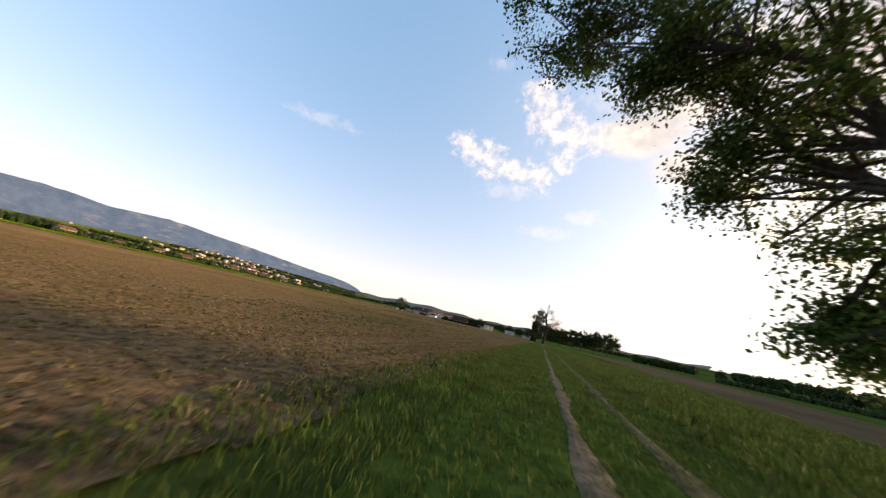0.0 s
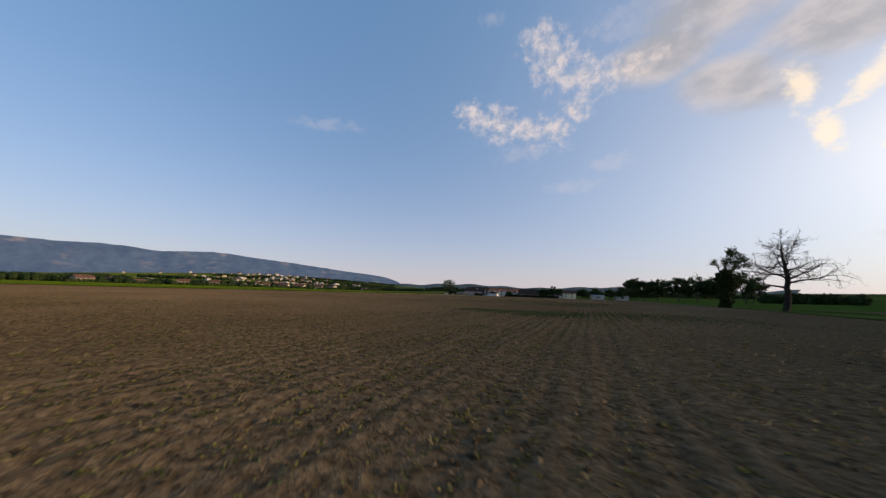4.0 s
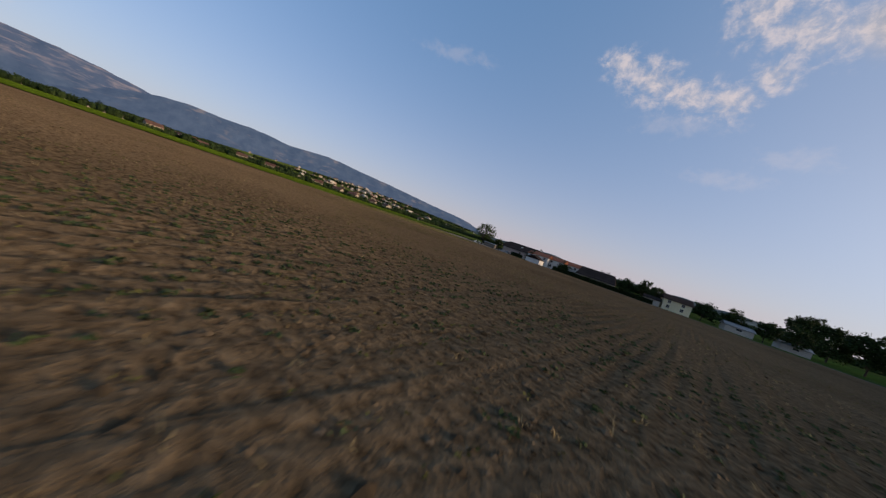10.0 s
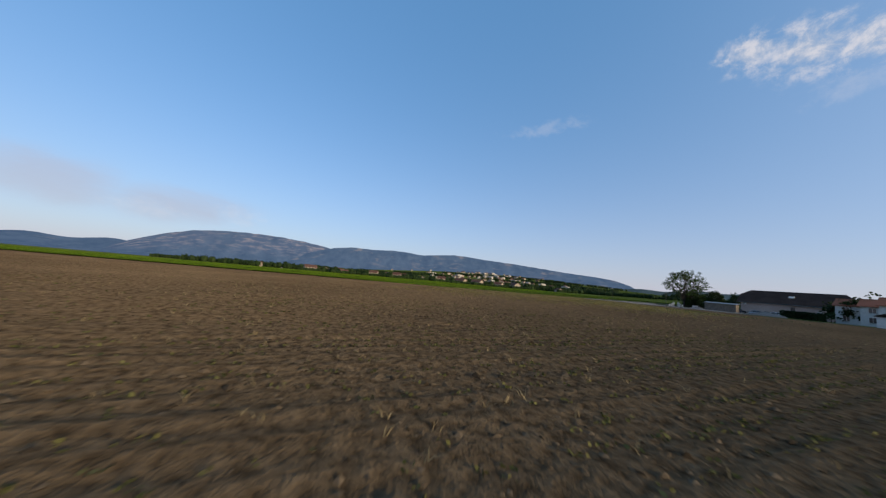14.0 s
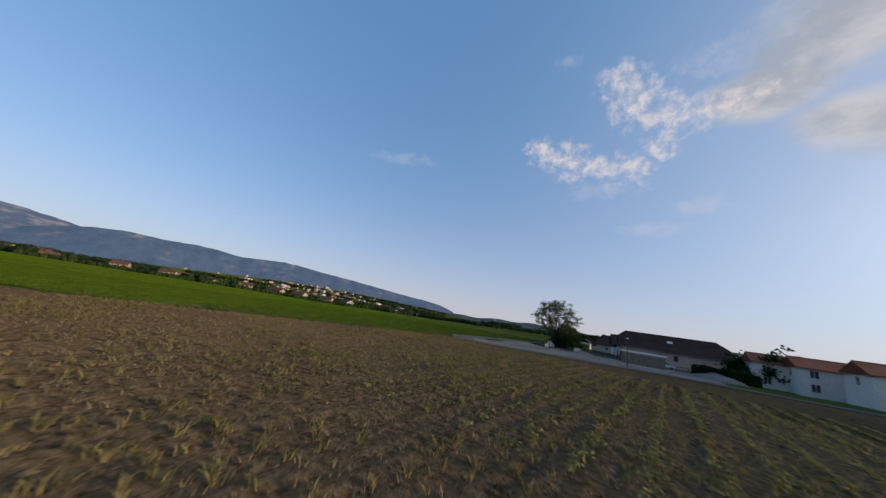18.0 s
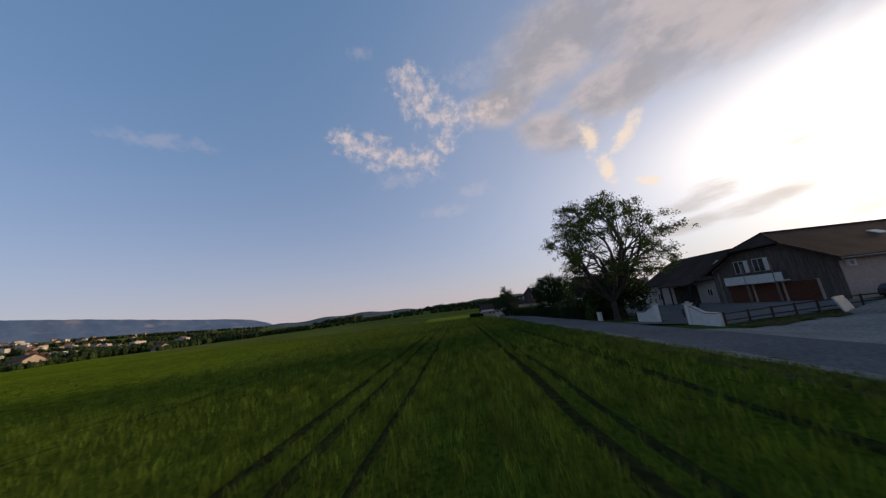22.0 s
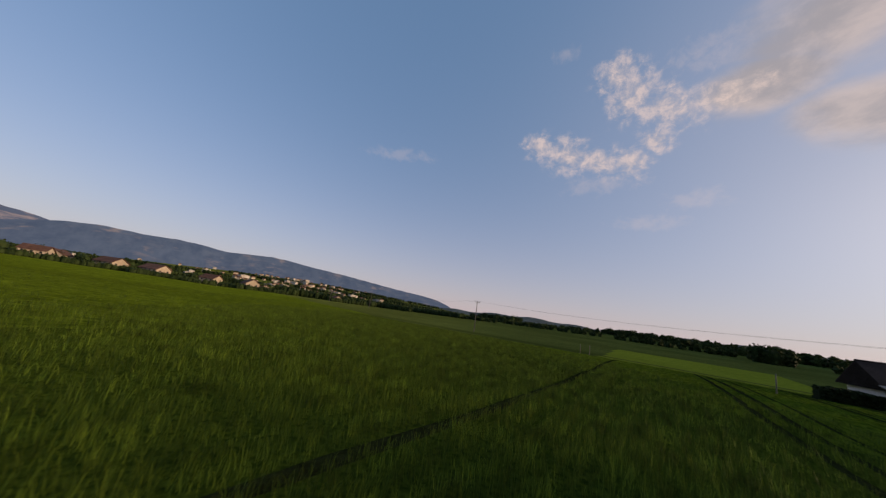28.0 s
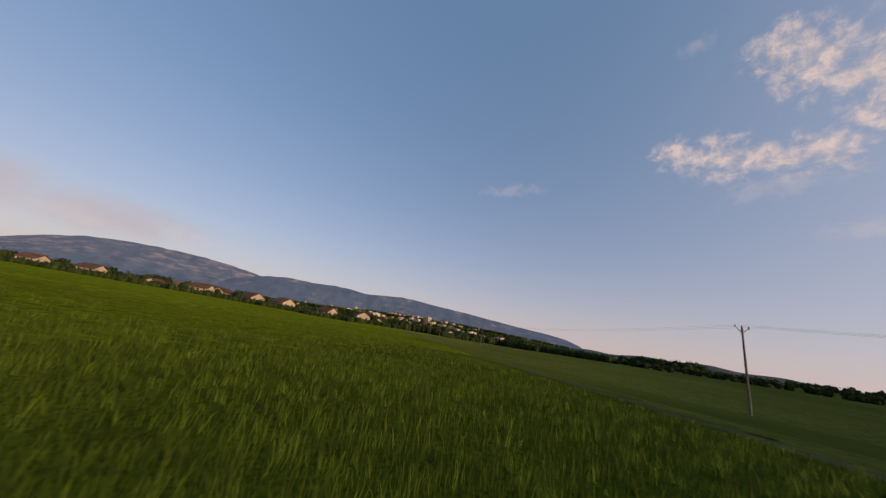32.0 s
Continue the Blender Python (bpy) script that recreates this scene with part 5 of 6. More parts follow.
def gate_wall(x, y, turn, length, flip, label):
    """A white garden wall wing that sweeps down from a tall pillar, with a dark coping."""
    ob = thing("gate_wall", pose(x, y, gz(x, y), 0, 0, turn), label, "garden wall", "gate walls")
    n = 12
    tops = [1.05 + 0.62 * (1 - smooth01(i / n * 1.6)) for i in range(n + 1)]
    v, f, cv, cf = [], [], [], []
    for i in range(n + 1):
        xx = i / n * length * (-1 if flip else 1)
        t = float(tops[i])
        v += [(xx, -0.12, -0.2), (xx, 0.12, -0.2), (xx, 0.12, t), (xx, -0.12, t)]
        cv += [(xx, -0.18, t), (xx, 0.18, t), (xx, 0.18, t + 0.07), (xx, -0.18, t + 0.07)]
    for i in range(n):
        for k in range(4):
            q = (4 * i + k, 4 * i + (k + 1) % 4, 4 * i + 4 + (k + 1) % 4, 4 * i + 4 + k)
            f.append(q)
            cf.append(q)
    ends = [(0, 3, 2, 1), (4 * n, 4 * n + 1, 4 * n + 2, 4 * n + 3)]
    part("wall", Geo().add(v, f + ends), WHITE, ob, "white rendered wall")
    part("coping", Geo().add(cv, cf + ends), METAL, ob, "dark coping")
    p = part("pillar", Geo().box(-0.22, 0.22, -0.22, 0.22, -0.2, 1.85, None, 0.03), WHITE, ob)
    part("cap", Geo().box(-0.3, 0.3, -0.3, 0.3, 1.85, 1.95).box(-0.12, 0.12, -0.12, 0.12, 1.95, 2.1), CONCRETE, p)
    return ob


gate_wall(22.7, 16.0, 90, 3.6, False, "white gate wall sweeping down beside a tall tree")
gate_wall(23.2, 11.8, 90, 3.4, True, "white gate wall beside the yard fence")
sheet("yard", np.arange(19.0, 47, 1.0), np.arange(7, 56, 1.0), 0.11, ASPHALT, "worn grey asphalt farmyard behind the gate", lambda x, y: ((x > 23.6) | ((y > 12) & (y < 16))) & (y > 9.0 + 0.16 * (x - 23)) & (x < 42.6) & ((y < 26) | (x > 27)))
sheet("gravel_apron", np.arange(17.4, 62, 0.5), np.arange(-42, 14, 0.5), 0.09, GRAVEL, "dusty pale gravel parking area", lambda x, y: (x > lane_x(y) + 1.2) & (x > np.interp(y, [-36, -22], [18.9, 17.4])) & (y > np.interp(x, [20, 24, 31, 40, 55, 80], [-37, -41.5, -42.5, -38, -31.5, -27.5]) + 1.6) & (y < 5.5 + 0.2 * (x - 22)))
sheet("verge_island", np.arange(18.5, 34, 0.5), np.arange(-31, 15, 0.5), 0.16, VERGE, "grass island round the street lamp", lambda x, y: (((x - 21.3) / 1.5) ** 2 + ((y + 23.4) / 5.2) ** 2 < 1))
sheet("fence_verge", np.arange(23.5, 66, 1.0), np.arange(2, 20, 0.5), 0.15, VERGE, "rough grass along the yard fence", lambda x, y: np.abs(y - np.interp(x, [23.3, 27.8, 36.5, 43, 54, 66], [6.9, 7.8, 9.3, 9.5, 10.9, 12.9])) < 1.2 + 0.4 * np.sin(x * 1.3))


def rail_fence(line, label, step=2.4, height=1.15, rails=2):
    ob = thing("rail_fence", pose(line[0][0], line[0][1], gz(*line[0])), label, "fence", "yard fences")
    x0, y0 = line[0]
    pts = []
    for (ax, ay), (bx, by) in zip(line, line[1:]):
        n = max(1, round(math.hypot(bx - ax, by - ay) / step))
        pts += [(ax + (bx - ax) * i / n, ay + (by - ay) * i / n) for i in range(n)]
    pts.append(line[-1])
    post = Geo().box(-0.06, 0.06, -0.06, 0.06, -0.3, height, None, 0.015).mesh("post", TIMBER)
    for x, y in pts:
        p = part("post", post, None, ob)
        p.location = (x - x0, y - y0, gz(x, y) - gz(x0, y0))
    for (ax, ay), (bx, by) in zip(pts, pts[1:]):
        for k in range(rails):
            z = height * (0.42 + 0.46 * k / max(1, rails - 1))
            part("rail", Geo().limb((ax - x0, ay - y0, z), (bx - x0, by - y0, z), 0.055, 0.05, 6), TIMBER, ob)
    return ob


rail_fence([(23.3, 8.2), (27.8, 9.2), (36.5, 10.8), (42, 11.0), (54, 12.4), (66, 14.4)], "dark wooden post-and-rail fence round the yard")
rail_fence([(22.6, 19.8), (22.2, 25.5)], "short wooden rail fence under the trees", 1.8, 1.0)
rail_fence([(27, 18.5), (33, 25), (39, 33)], "dark fence in front of the farmhouse wing", 2.4, 1.0)


def car(x, y, turn, paint, label, wagon=False):
    ob = thing("car", pose(x, y, gz(x, y) + 0.12, 0, 0, turn), label, "car", "parked cars")
    prof = [(-2.1, 0.32), (-2.12, 0.7), (-1.95, 0.92), (-1.0, 0.98), (-0.35, 1.42), (0.9, 1.46), (1.75 if wagon else 1.45, 1.38 if wagon else 1.3), (2.05, 0.98), (2.12, 0.6), (2.05, 0.32)]
    g = Geo()
    n = len(prof)
    v = []
    for side in (-1, 1):
        for px, pz in prof:
            w = 0.86 - (0.16 * max(0.0, (pz - 0.95) / 0.5))
            v.append((px, side * w, pz))
    g.add(v, [tuple(range(n)), tuple(range(2 * n - 1, n - 1, -1))] + [(i, n + i, n + (i + 1) % n, (i + 1) % n) for i in range(n)])
    body = part("body", g, paint, ob)
    for s in (-1, 1):
        w = Geo().add([(-0.85, s * 0.845, 1.0), (0.1, s * 0.85, 1.0), (0.1, s * 0.735, 1.36), (-0.38, s * 0.735, 1.36)], [(0, 1, 2, 3)])
        w.add([(0.18, s * 0.85, 1.0), (1.5, s * 0.845, 1.0), (1.35, s * 0.745, 1.32), (0.18, s * 0.735, 1.36)], [(0, 1, 2, 3)])
        part("side_window", w, GLASS, body)
        for hx in (-2.1, 2.08):
            part("headlight" if hx < 0 else "tail_light", Geo().box(hx - 0.05, hx + 0.05, s * 0.62 - 0.16, s * 0.62 + 0.16, 0.62, 0.78), WHITE if hx < 0 else DOOR_RED, body)
    part("windscreen", Geo().add([(-1.0, -0.78, 1.0), (-1.0, 0.78, 1.0), (-0.42, 0.68, 1.42), (-0.42, -0.68, 1.42)], [(0, 1, 2, 3)]), GLASS, body)
    for wx in (-1.32, 1.3):
        for s in (-1, 1):
            t = part("wheel", Geo().limb((wx, s * 0.72, 0.31), (wx, s * 0.9, 0.31), 0.31, 0.31, 14), surface("tyre_rubber", (0.015, 0.015, 0.015), (0.03, 0.03, 0.03), 9, 0.9, 0.1), ob)
            part("rim", Geo().limb((wx, s * 0.89, 0.31), (wx, s * 0.915, 0.31), 0.2, 0.19, 12), METAL, t)
    return ob


PAINT_DARK = surface("dark_car_paint", (0.02, 0.022, 0.028), (0.03, 0.033, 0.04), 3, 0.25, 0, metal=0.3, spec=0.6)
PAINT_SILVER = surface("silver_car_paint", (0.4, 0.42, 0.45), (0.5, 0.52, 0.54), 3, 0.25, 0, metal=0.4, spec=0.6)
PAINT_WHITE = surface("white_car_paint", (0.72, 0.73, 0.74), (0.8, 0.8, 0.8), 3, 0.25, 0, spec=0.6)
car(44.4, 13.8, 188, PAINT_DARK, "dark estate car parked by the farmhouse wall", True)
car(49.2, 14.5, 188, PAINT_SILVER, "silver car parked by the farmhouse wall")
car(54.0, 15.2, 188, PAINT_WHITE, "white car parked by the farmhouse wall")
car(97.5, -19.0, 20, PAINT_DARK, "dark car parked beside the garage")

# a screen of boards, heaps and odds and ends in the yard
ob = thing("board_shed", pose(50.4, -12.5, gz(50.4, -12.5), 0, 0, 6), "long low shed of grey boards under a pale sheet roof", "shed")
for i in range(26):
    part("board", Geo().box(-3.9 + i * 0.3, -3.62 + i * 0.3, -0.04, 0.04, 0, 2.3), FENCE, ob)
for x in (-3.9, 3.85):
    part("side_wall", Geo().box(x - 0.04, x + 0.04, 0, 2.4, 0, 2.35), FENCE, ob)
part("roof", Geo().add([(-4.2, -0.3, 2.42), (4.2, -0.3, 2.42), (4.2, 2.7, 2.75), (-4.2, 2.7, 2.75), (-4.2, -0.3, 2.5), (4.2, -0.3, 2.5), (4.2, 2.7, 2.83), (-4.2, 2.7, 2.83)], [(3, 2, 1, 0), (4, 5, 6, 7), (0, 1, 5, 4), (1, 2, 6, 5), (2, 3, 7, 6), (3, 0, 4, 7)]), METAL, ob, "pale sheet-metal roof")


def heap(name, x, y, r, h, mat, label, seed):
    rs = np.random.RandomState(seed)
    g = Geo()
    n, m = 22, 7
    v = [(0, 0, h)]
    for j in range(1, m + 1):
        for i in range(n):
            k = j / m
            a = 6.2832 * i / n
            rr = r * k * (1 + 0.22 * noise.noise((math.cos(a) * 1.5, math.sin(a) * 1.5, seed)))
            v.append((rr * math.cos(a) * 1.4, rr * math.sin(a), h * (1 - k) ** 0.8 * (1 + 0.3 * noise.noise((a, k * 3, seed))) - (0.1 if j == m else 0)))
    f = [(0, 1 + i, 1 + (i + 1) % n) for i in range(n)]
    f += [(1 + (j - 1) * n + i, 1 + j * n + i, 1 + j * n + (i + 1) % n, 1 + (j - 1) * n + (i + 1) % n) for j in range(1, m) for i in range(n)]
    g.add(v, f)
    o = new(name, g.mesh(name, mat))
    o.location = (x, y, gz(x, y) + 0.1)
    return tagged(o, label, "heap")


heap("spoil_heap", 34.4, 7.0, 2.2, 0.9, GRAVEL, "heap of pale rubble by the yard fence", 4)
heap("gravel_heap", 62.0, -14.0, 3.2, 1.1, GRAVEL, "heap of pale gravel beside the lane", 6)
ob = new("leaning_slab", Geo().box(-0.9, 0.9, -0.06, 0.06, 0, 1.3, None, 0.02).mesh("leaning_slab", CONCRETE))
ob.matrix_world = pose(32.9, 8.6, gz(32.9, 8.6) + 0.1, -20, 0, 25)
tagged(ob, "grey slab leaning on the rubble heap", "slab")
ob = thing("utility_box", pose(20.4, 24.6, gz(20.4, 24.6), 0, 0, 90), "small white utility box beside the lane", "utility box")
part("body", Geo().box(-0.35, 0.35, -0.2, 0.2, -0.1, 0.95, None, 0.02), WHITE, ob)
part("lid", Geo().box(-0.38, 0.38, -0.23, 0.23, 0.95, 1.02, None, 0.02), WHITE, ob)
part("door_seam", Geo().box(-0.28, 0.28, -0.215, -0.2, 0.08, 0.88), CONCRETE, ob)
for k, (ax, ay, bx, by, h, lab) in enumerate([(12.6, 84, 13.0, 98, 1.5, "low concrete garden wall along the lane"), (17.5, 114.5, 24.5, 115.0, 1.9, "pale rendered garden wall by the long house")]):
    L_ = math.hypot(bx - ax, by - ay)
    ob = thing("garden_wall", pose(ax, ay, gz(ax, ay), 0, 0, math.degrees(math.atan2(by - ay, bx - ax))), lab, "garden wall")
    part("wall", Geo().box(0, L_, -0.1, 0.1, -0.3, h), CONCRETE if k == 0 else RENDER, ob)
    part("coping", Geo().box(-0.05, L_ + 0.05, -0.15, 0.15, h, h + 0.07), CONCRETE, ob)


# ---- field poles ----
def power_pole(x, y, turn, height=10.6):
    ob = thing("power_pole", pose(x, y, gz(x, y) - 0.4, 0, 0, turn), "tall weathered grey power pole with a branching cross-arm", "power pole", "power line")
    part("pole", Geo().limb((0, 0, -0.5), (0, 0, height), 0.16, 0.09, 8), surface("weathered_pole", (0.07, 0.065, 0.055), (0.16, 0.15, 0.13), 4, 0.9, 0.3), ob)
    top = height
    arm = part("cross_arm", Geo().limb((0, 0, top - 0.75), (-1.05, 0, top + 0.05), 0.05, 0.045, 6).limb((0, 0, top - 0.75), (1.05, 0, top + 0.05), 0.05, 0.045, 6).limb((-1.25, 0, top - 0.12), (-1.0, 0, top + 0.08), 0.04, 0.04, 6).limb((1.25, 0, top - 0.12), (1.0, 0, top + 0.08), 0.04, 0.04, 6).limb((-0.5, 0, top - 0.35), (0.5, 0, top - 0.35), 0.04, 0.04, 6), METAL, ob, "galvanised branching arm")
    for ix in (-1.05, 0, 1.05):
        part("insulator", Geo().limb((ix, 0, top - 0.02), (ix, 0, top + 0.12), 0.05, 0.07, 8).limb((ix, 0, top + 0.12), (ix, 0, top + 0.26), 0.07, 0.04, 8), GLASS, arm)
    return ob


POLES = [(-62.3, 153.0), (-160, 190.0), (-262, 229), (30, 118.5)]
for x, y in POLES[:3]:
    power_pole(x, y, 70)
ob = thing("power_wires", pose(0, 0, 0), "thin power wires between the poles", "wires")
for (ax, ay), (bx, by) in zip(POLES[:2] + POLES[:1], POLES[1:3] + POLES[3:]):
    for off in (-1.05, 0, 1.05):
        a = Vector((ax + off * 0.34, ay + off * 0.94, gz(ax, ay) + 10.4))
        b = Vector((bx + off * 0.34, by + off * 0.94, gz(bx, by) + 10.4 - (2.4 if (bx, by) == POLES[3] else 0)))
        g = Geo().tube([a.lerp(b, i / 14) - Vector((0, 0, 6.4 * i / 14 * (1 - i / 14))) for i in range(15)], 0.008)
        part("wire", g, METAL, ob)
ob = thing("wooden_pole", pose(30, 118.5, gz(30, 118.5)), "wooden supply pole with a cross-piece by the long house", "power pole")
part("pole", Geo().limb((0, 0, -0.3), (0, 0, 8.3), 0.14, 0.09, 8), FENCE, ob)
part("cross_arm", Geo().box(-1.2, 0.3, -0.05, 0.05, 7.75, 7.88), FENCE, ob)
part("lamp_head", Geo().box(0.05, 0.4, -0.1, 0.1, 8.1, 8.3, None, 0.03), METAL, ob)
for x, y, h in ((-0.9, 112.0, 2.3), (-25.0, 133, 1.9), (7.5, 116.5, 1.8), (-23.5, 134.5, 1.9)):
    ob = thing("field_post", pose(x, y, gz(x, y), 2, 1, 0), "weathered wooden post standing in the wheat", "post", "field posts")
    part("shaft", Geo().limb((0, 0, -0.2), (0, 0, h), 0.07, 0.06, 7), FENCE, ob)
    part("cap", Geo().limb((0, 0, h), (0, 0, h + 0.06), 0.075, 0.05, 7), METAL, ob)
sheet("field_lane", np.arange(-420, 8, 2.0), np.arange(118, 243, 1.0), 0.1, surface("dark_ditch_grass", (0.02, 0.035, 0.012), (0.05, 0.065, 0.02), 2, 0.95, 0.5, spec=0.03, matt=1.0), "dark grassy ditch at the end of the wheat", lambda x, y: (y > wheat_end(x)) & (y < wheat_end(x) + 3))
sheet("young_field", np.arange(-34, 16, 1.0), np.arange(128, 200, 2.0), 0.12, surface("bright_young_crop", (0.09, 0.13, 0.014), (0.19, 0.235, 0.028), 1.2, 0.95, 0.6, big=0.02, spread=0.15, spec=0.0, matt=1.0), "bright yellow-green young crop beyond the wheat", lambda x, y: x > -22 - 0.05 * (y - 128))
sheet("meadow_beyond", np.arange(-420, 220, 5.0), np.arange(120, 620, 5.0), 0.06, FIELD, "dull green fields rising to the hill", lambda x, y: (y > wheat_end(x) + 3) & ((x < -20) | (y > 198) | (x > 15)))


# ---- the village across the plain ----
VROOF = surface("village_roof", (0.07, 0.04, 0.03), (0.14, 0.075, 0.055), 0.5, 0.9, 0, per_object=0.3)
VWALL = surface("village_wall", (0.3, 0.245, 0.18), (0.44, 0.37, 0.285), 0.4, 0.9, 0, per_object=0.2)
VBLOCK = surface("village_block_wall", (0.36, 0.33, 0.29), (0.5, 0.46, 0.41), 0.4, 0.9, 0, per_object=0.15)


def far_house_kit(w, d, eave, top, block):
    """A far house built once: wall, roof, and windows that can be told apart."""
    ob = thing("village_house" if not block else "apartment_block", pose(0, 0, -500), "", "")
    a, b = w / 2, d / 2
    if block:
        part("wall", Geo().box(-a, a, -b, b, -2, eave), VBLOCK, ob)
        part("roof", Geo().box(-a - 0.4, a + 0.4, -b - 0.4, b + 0.4, eave, eave + 0.5).box(-a * 0.4, a * 0.2, -b * 0.4, b * 0.4, eave + 0.5, eave + 2.0), METAL, ob)
    else:
        part("wall", Geo().add([(-a, -b, -2), (a, -b, -2), (a, b, -2), (-a, b, -2), (-a, -b, eave), (a, -b, eave), (a, b, eave), (-a, b, eave), (-a, 0, top - 0.2), (a, 0, top - 0.2)],
                               [(0, 3, 2, 1), (0, 1, 5, 4), (2, 3, 7, 6), (1, 2, 6, 9, 5), (3, 0, 4, 8, 7)]), VWALL, ob)
        A, B, lo = a + 0.6, b + 0.7, eave - 0.4
        part("roof", Geo().add([(-A, -B, lo), (A, -B, lo), (A, B, lo), (-A, B, lo), (-A, 0, top), (A, 0, top), (-A, 0, top + 0.3), (A, 0, top + 0.3), (-A, -B, lo + 0.3), (A, -B, lo + 0.3), (A, B, lo + 0.3), (-A, B, lo + 0.3)],
                               [(8, 9, 7, 6), (10, 11, 6, 7), (0, 4, 5, 1), (2, 5, 4, 3), (0, 1, 9, 8), (2, 3, 11, 10), (0, 8, 6, 11, 3, 4), (1, 5, 2, 10, 7, 9)]), VROOF, ob)
    rows = int(eave // 2.8)
    win = Geo().box(-0.55, 0.55, -0.03, 0.08, 0, 1.3).mesh("window", GLASS)
    for r in range(rows):
        cols = max(2, int(w // 3.2)) if not block else max(3, int(w // 4))
        for c in range(cols):
            p = part("window", win, None, ob)
            p.location = (-a + (c + 0.5) * w / cols, -b, 0.9 + r * 2.8)
        for c in range(2):
            p = part("window", win, None, ob)
            p.location, p.rotation_euler = (a, (-0.5 + c) * b, 0.9 + r * 2.8), (0, 0, radians(90))
    return ob


def plain_house_kit(w, d, eave, top):
    """A house too far off to tell its windows: wall and roof."""
    ob = thing("village_house", pose(0, 0, -500), "", "")
    a, b = w / 2, d / 2
    part("wall", Geo().add([(-a, -b, -2), (a, -b, -2), (a, b, -2), (-a, b, -2), (-a, -b, eave), (a, -b, eave), (a, b, eave), (-a, b, eave), (-a, 0, top - 0.2), (a, 0, top - 0.2)],
                           [(0, 3, 2, 1), (0, 1, 5, 4), (2, 3, 7, 6), (1, 2, 6, 9, 5), (3, 0, 4, 8, 7)]), VWALL, ob)
    A, B, lo = a + 0.5, b + 0.6, eave - 0.3
    part("roof", Geo().add([(-A, -B, lo), (A, -B, lo), (A, B, lo), (-A, B, lo), (-A, 0, top), (A, 0, top)], [(0, 1, 5, 4), (2, 3, 4, 5), (0, 4, 3), (1, 2, 5)]), VROOF, ob)
    return ob


KITS = [far_house_kit(11, 9, 5.6, 8.6, False), far_house_kit(15, 10, 5.6, 9.0, False), far_house_kit(10, 9, 3.0, 6.0, False), far_house_kit(26, 12, 11.5, 12, True), far_house_kit(20, 11, 8.7, 9, True), plain_house_kit(12, 9, 6, 9), plain_house_kit(16, 10, 8, 10.5)]
rv = np.random.RandomState(31)
NEAR = [(-315, 180, 1), (-322, 152, 0), (-335, 118, 1), (-350, 95, 1), (-352, 60, 0), (-360, 30, 2), (-372, -10, 0), (-385, -45, 0), (-398, -90, 2), (-300, 262, 2), (-410, -140, 1), (-345, 205, 2), (-372, 132, 0), (-392, 70, 1)]
SPOTS = [(x, y, k) for x, y, k in NEAR]
for i in range(26):
    u = float(rv.uniform(-280, 330))
    SPOTS.append((float(np.interp(u, [-280, -90, 70, 330], [-500, -440, -405, -360])) - float(rv.uniform(15, 110)), u, int(rv.choice([0, 1, 2]))))
for i in range(80):
    az, d = rv.normal(-61, 5.5) if i < 62 else rv.uniform(-100, -36), rv.uniform(820, 1900) if i < 62 else rv.uniform(700, 1300)
    SPOTS.append((90 + d * math.sin(radians(az)), -60 + d * math.cos(radians(az)), int(rv.choice([0, 1, 2, 3, 4], p=[0.32, 0.22, 0.12, 0.16, 0.18]))))
for i in range(70):
    az, d = rv.normal(-61, 6), rv.uniform(900, 2000)
    SPOTS.append((60 + d * math.sin(radians(az)), -40 + d * math.cos(radians(az)), 5 + i % 2))
for i, (x, y, k) in enumerate(SPOTS):
    o = copy_thing(KITS[k], pose(x, y, gz(x, y), 0, 0, float(rv.uniform(-35, 35)) + (90 if rv.rand() < 0.3 else 0)))
    if i < len(NEAR):
        o.scale = (1.15, 1.1, 1.05)
    tagged(o, "far cream village house with a red-brown roof" if k not in (3, 4) else "far pale apartment block with rows of windows", "house" if k not in (3, 4) else "apartment block", "village across the plain")
for o in KITS:
    for c in list(o.children_recursive) + [o]:
        bpy.data.objects.remove(c, do_unlink=True)
for i in range(9):
    az = -97 + i * 7.5
    pts = [(60 + d * math.sin(radians(az + e)), -40 + d * math.cos(radians(az + e))) for d, e in ((470 if i % 2 else 560, -4), (520, 0), (480, 4))]
    thicket("village_trees", pts, 7.5, 12, 1500, 0.9, "belt of dark trees before the village", 300 + i, LEAF_DARK, "trees", "stuff")
for i, (x, y, k) in enumerate(NEAR):
    thicket("village_garden_trees", [(x + 14, y - 16), (x + 10, y + 4), (x + 16, y + 18)], 5.0, 6, 500, 0.7, "dark garden trees round the village houses", 500 + i, LEAF_DARK, "trees", "stuff")
thicket("village_belt", [(-335, 300), (-345, 230), (-365, 150), (-390, 70), (-405, 0), (-425, -90), (-450, -200), (-500, -330)], 10.5, 24, 12000, 0.9, "dark belt of trees behind the village houses", 520, LEAF_DARK, "trees", "stuff")
for i in range(34):
    az, d = float(rv.uniform(-98, -38)), float(rv.uniform(800, 1700))
    cx, cy = 60 + d * math.sin(radians(az)), -40 + d * math.cos(radians(az))
    thicket("village_wood", [(cx - 70, cy - 50), (cx, cy), (cx + 75, cy + 45)], 12, 26, 1000, 1.7, "dark trees among the village houses", 330 + i, LEAF_DARK, "trees", "stuff")
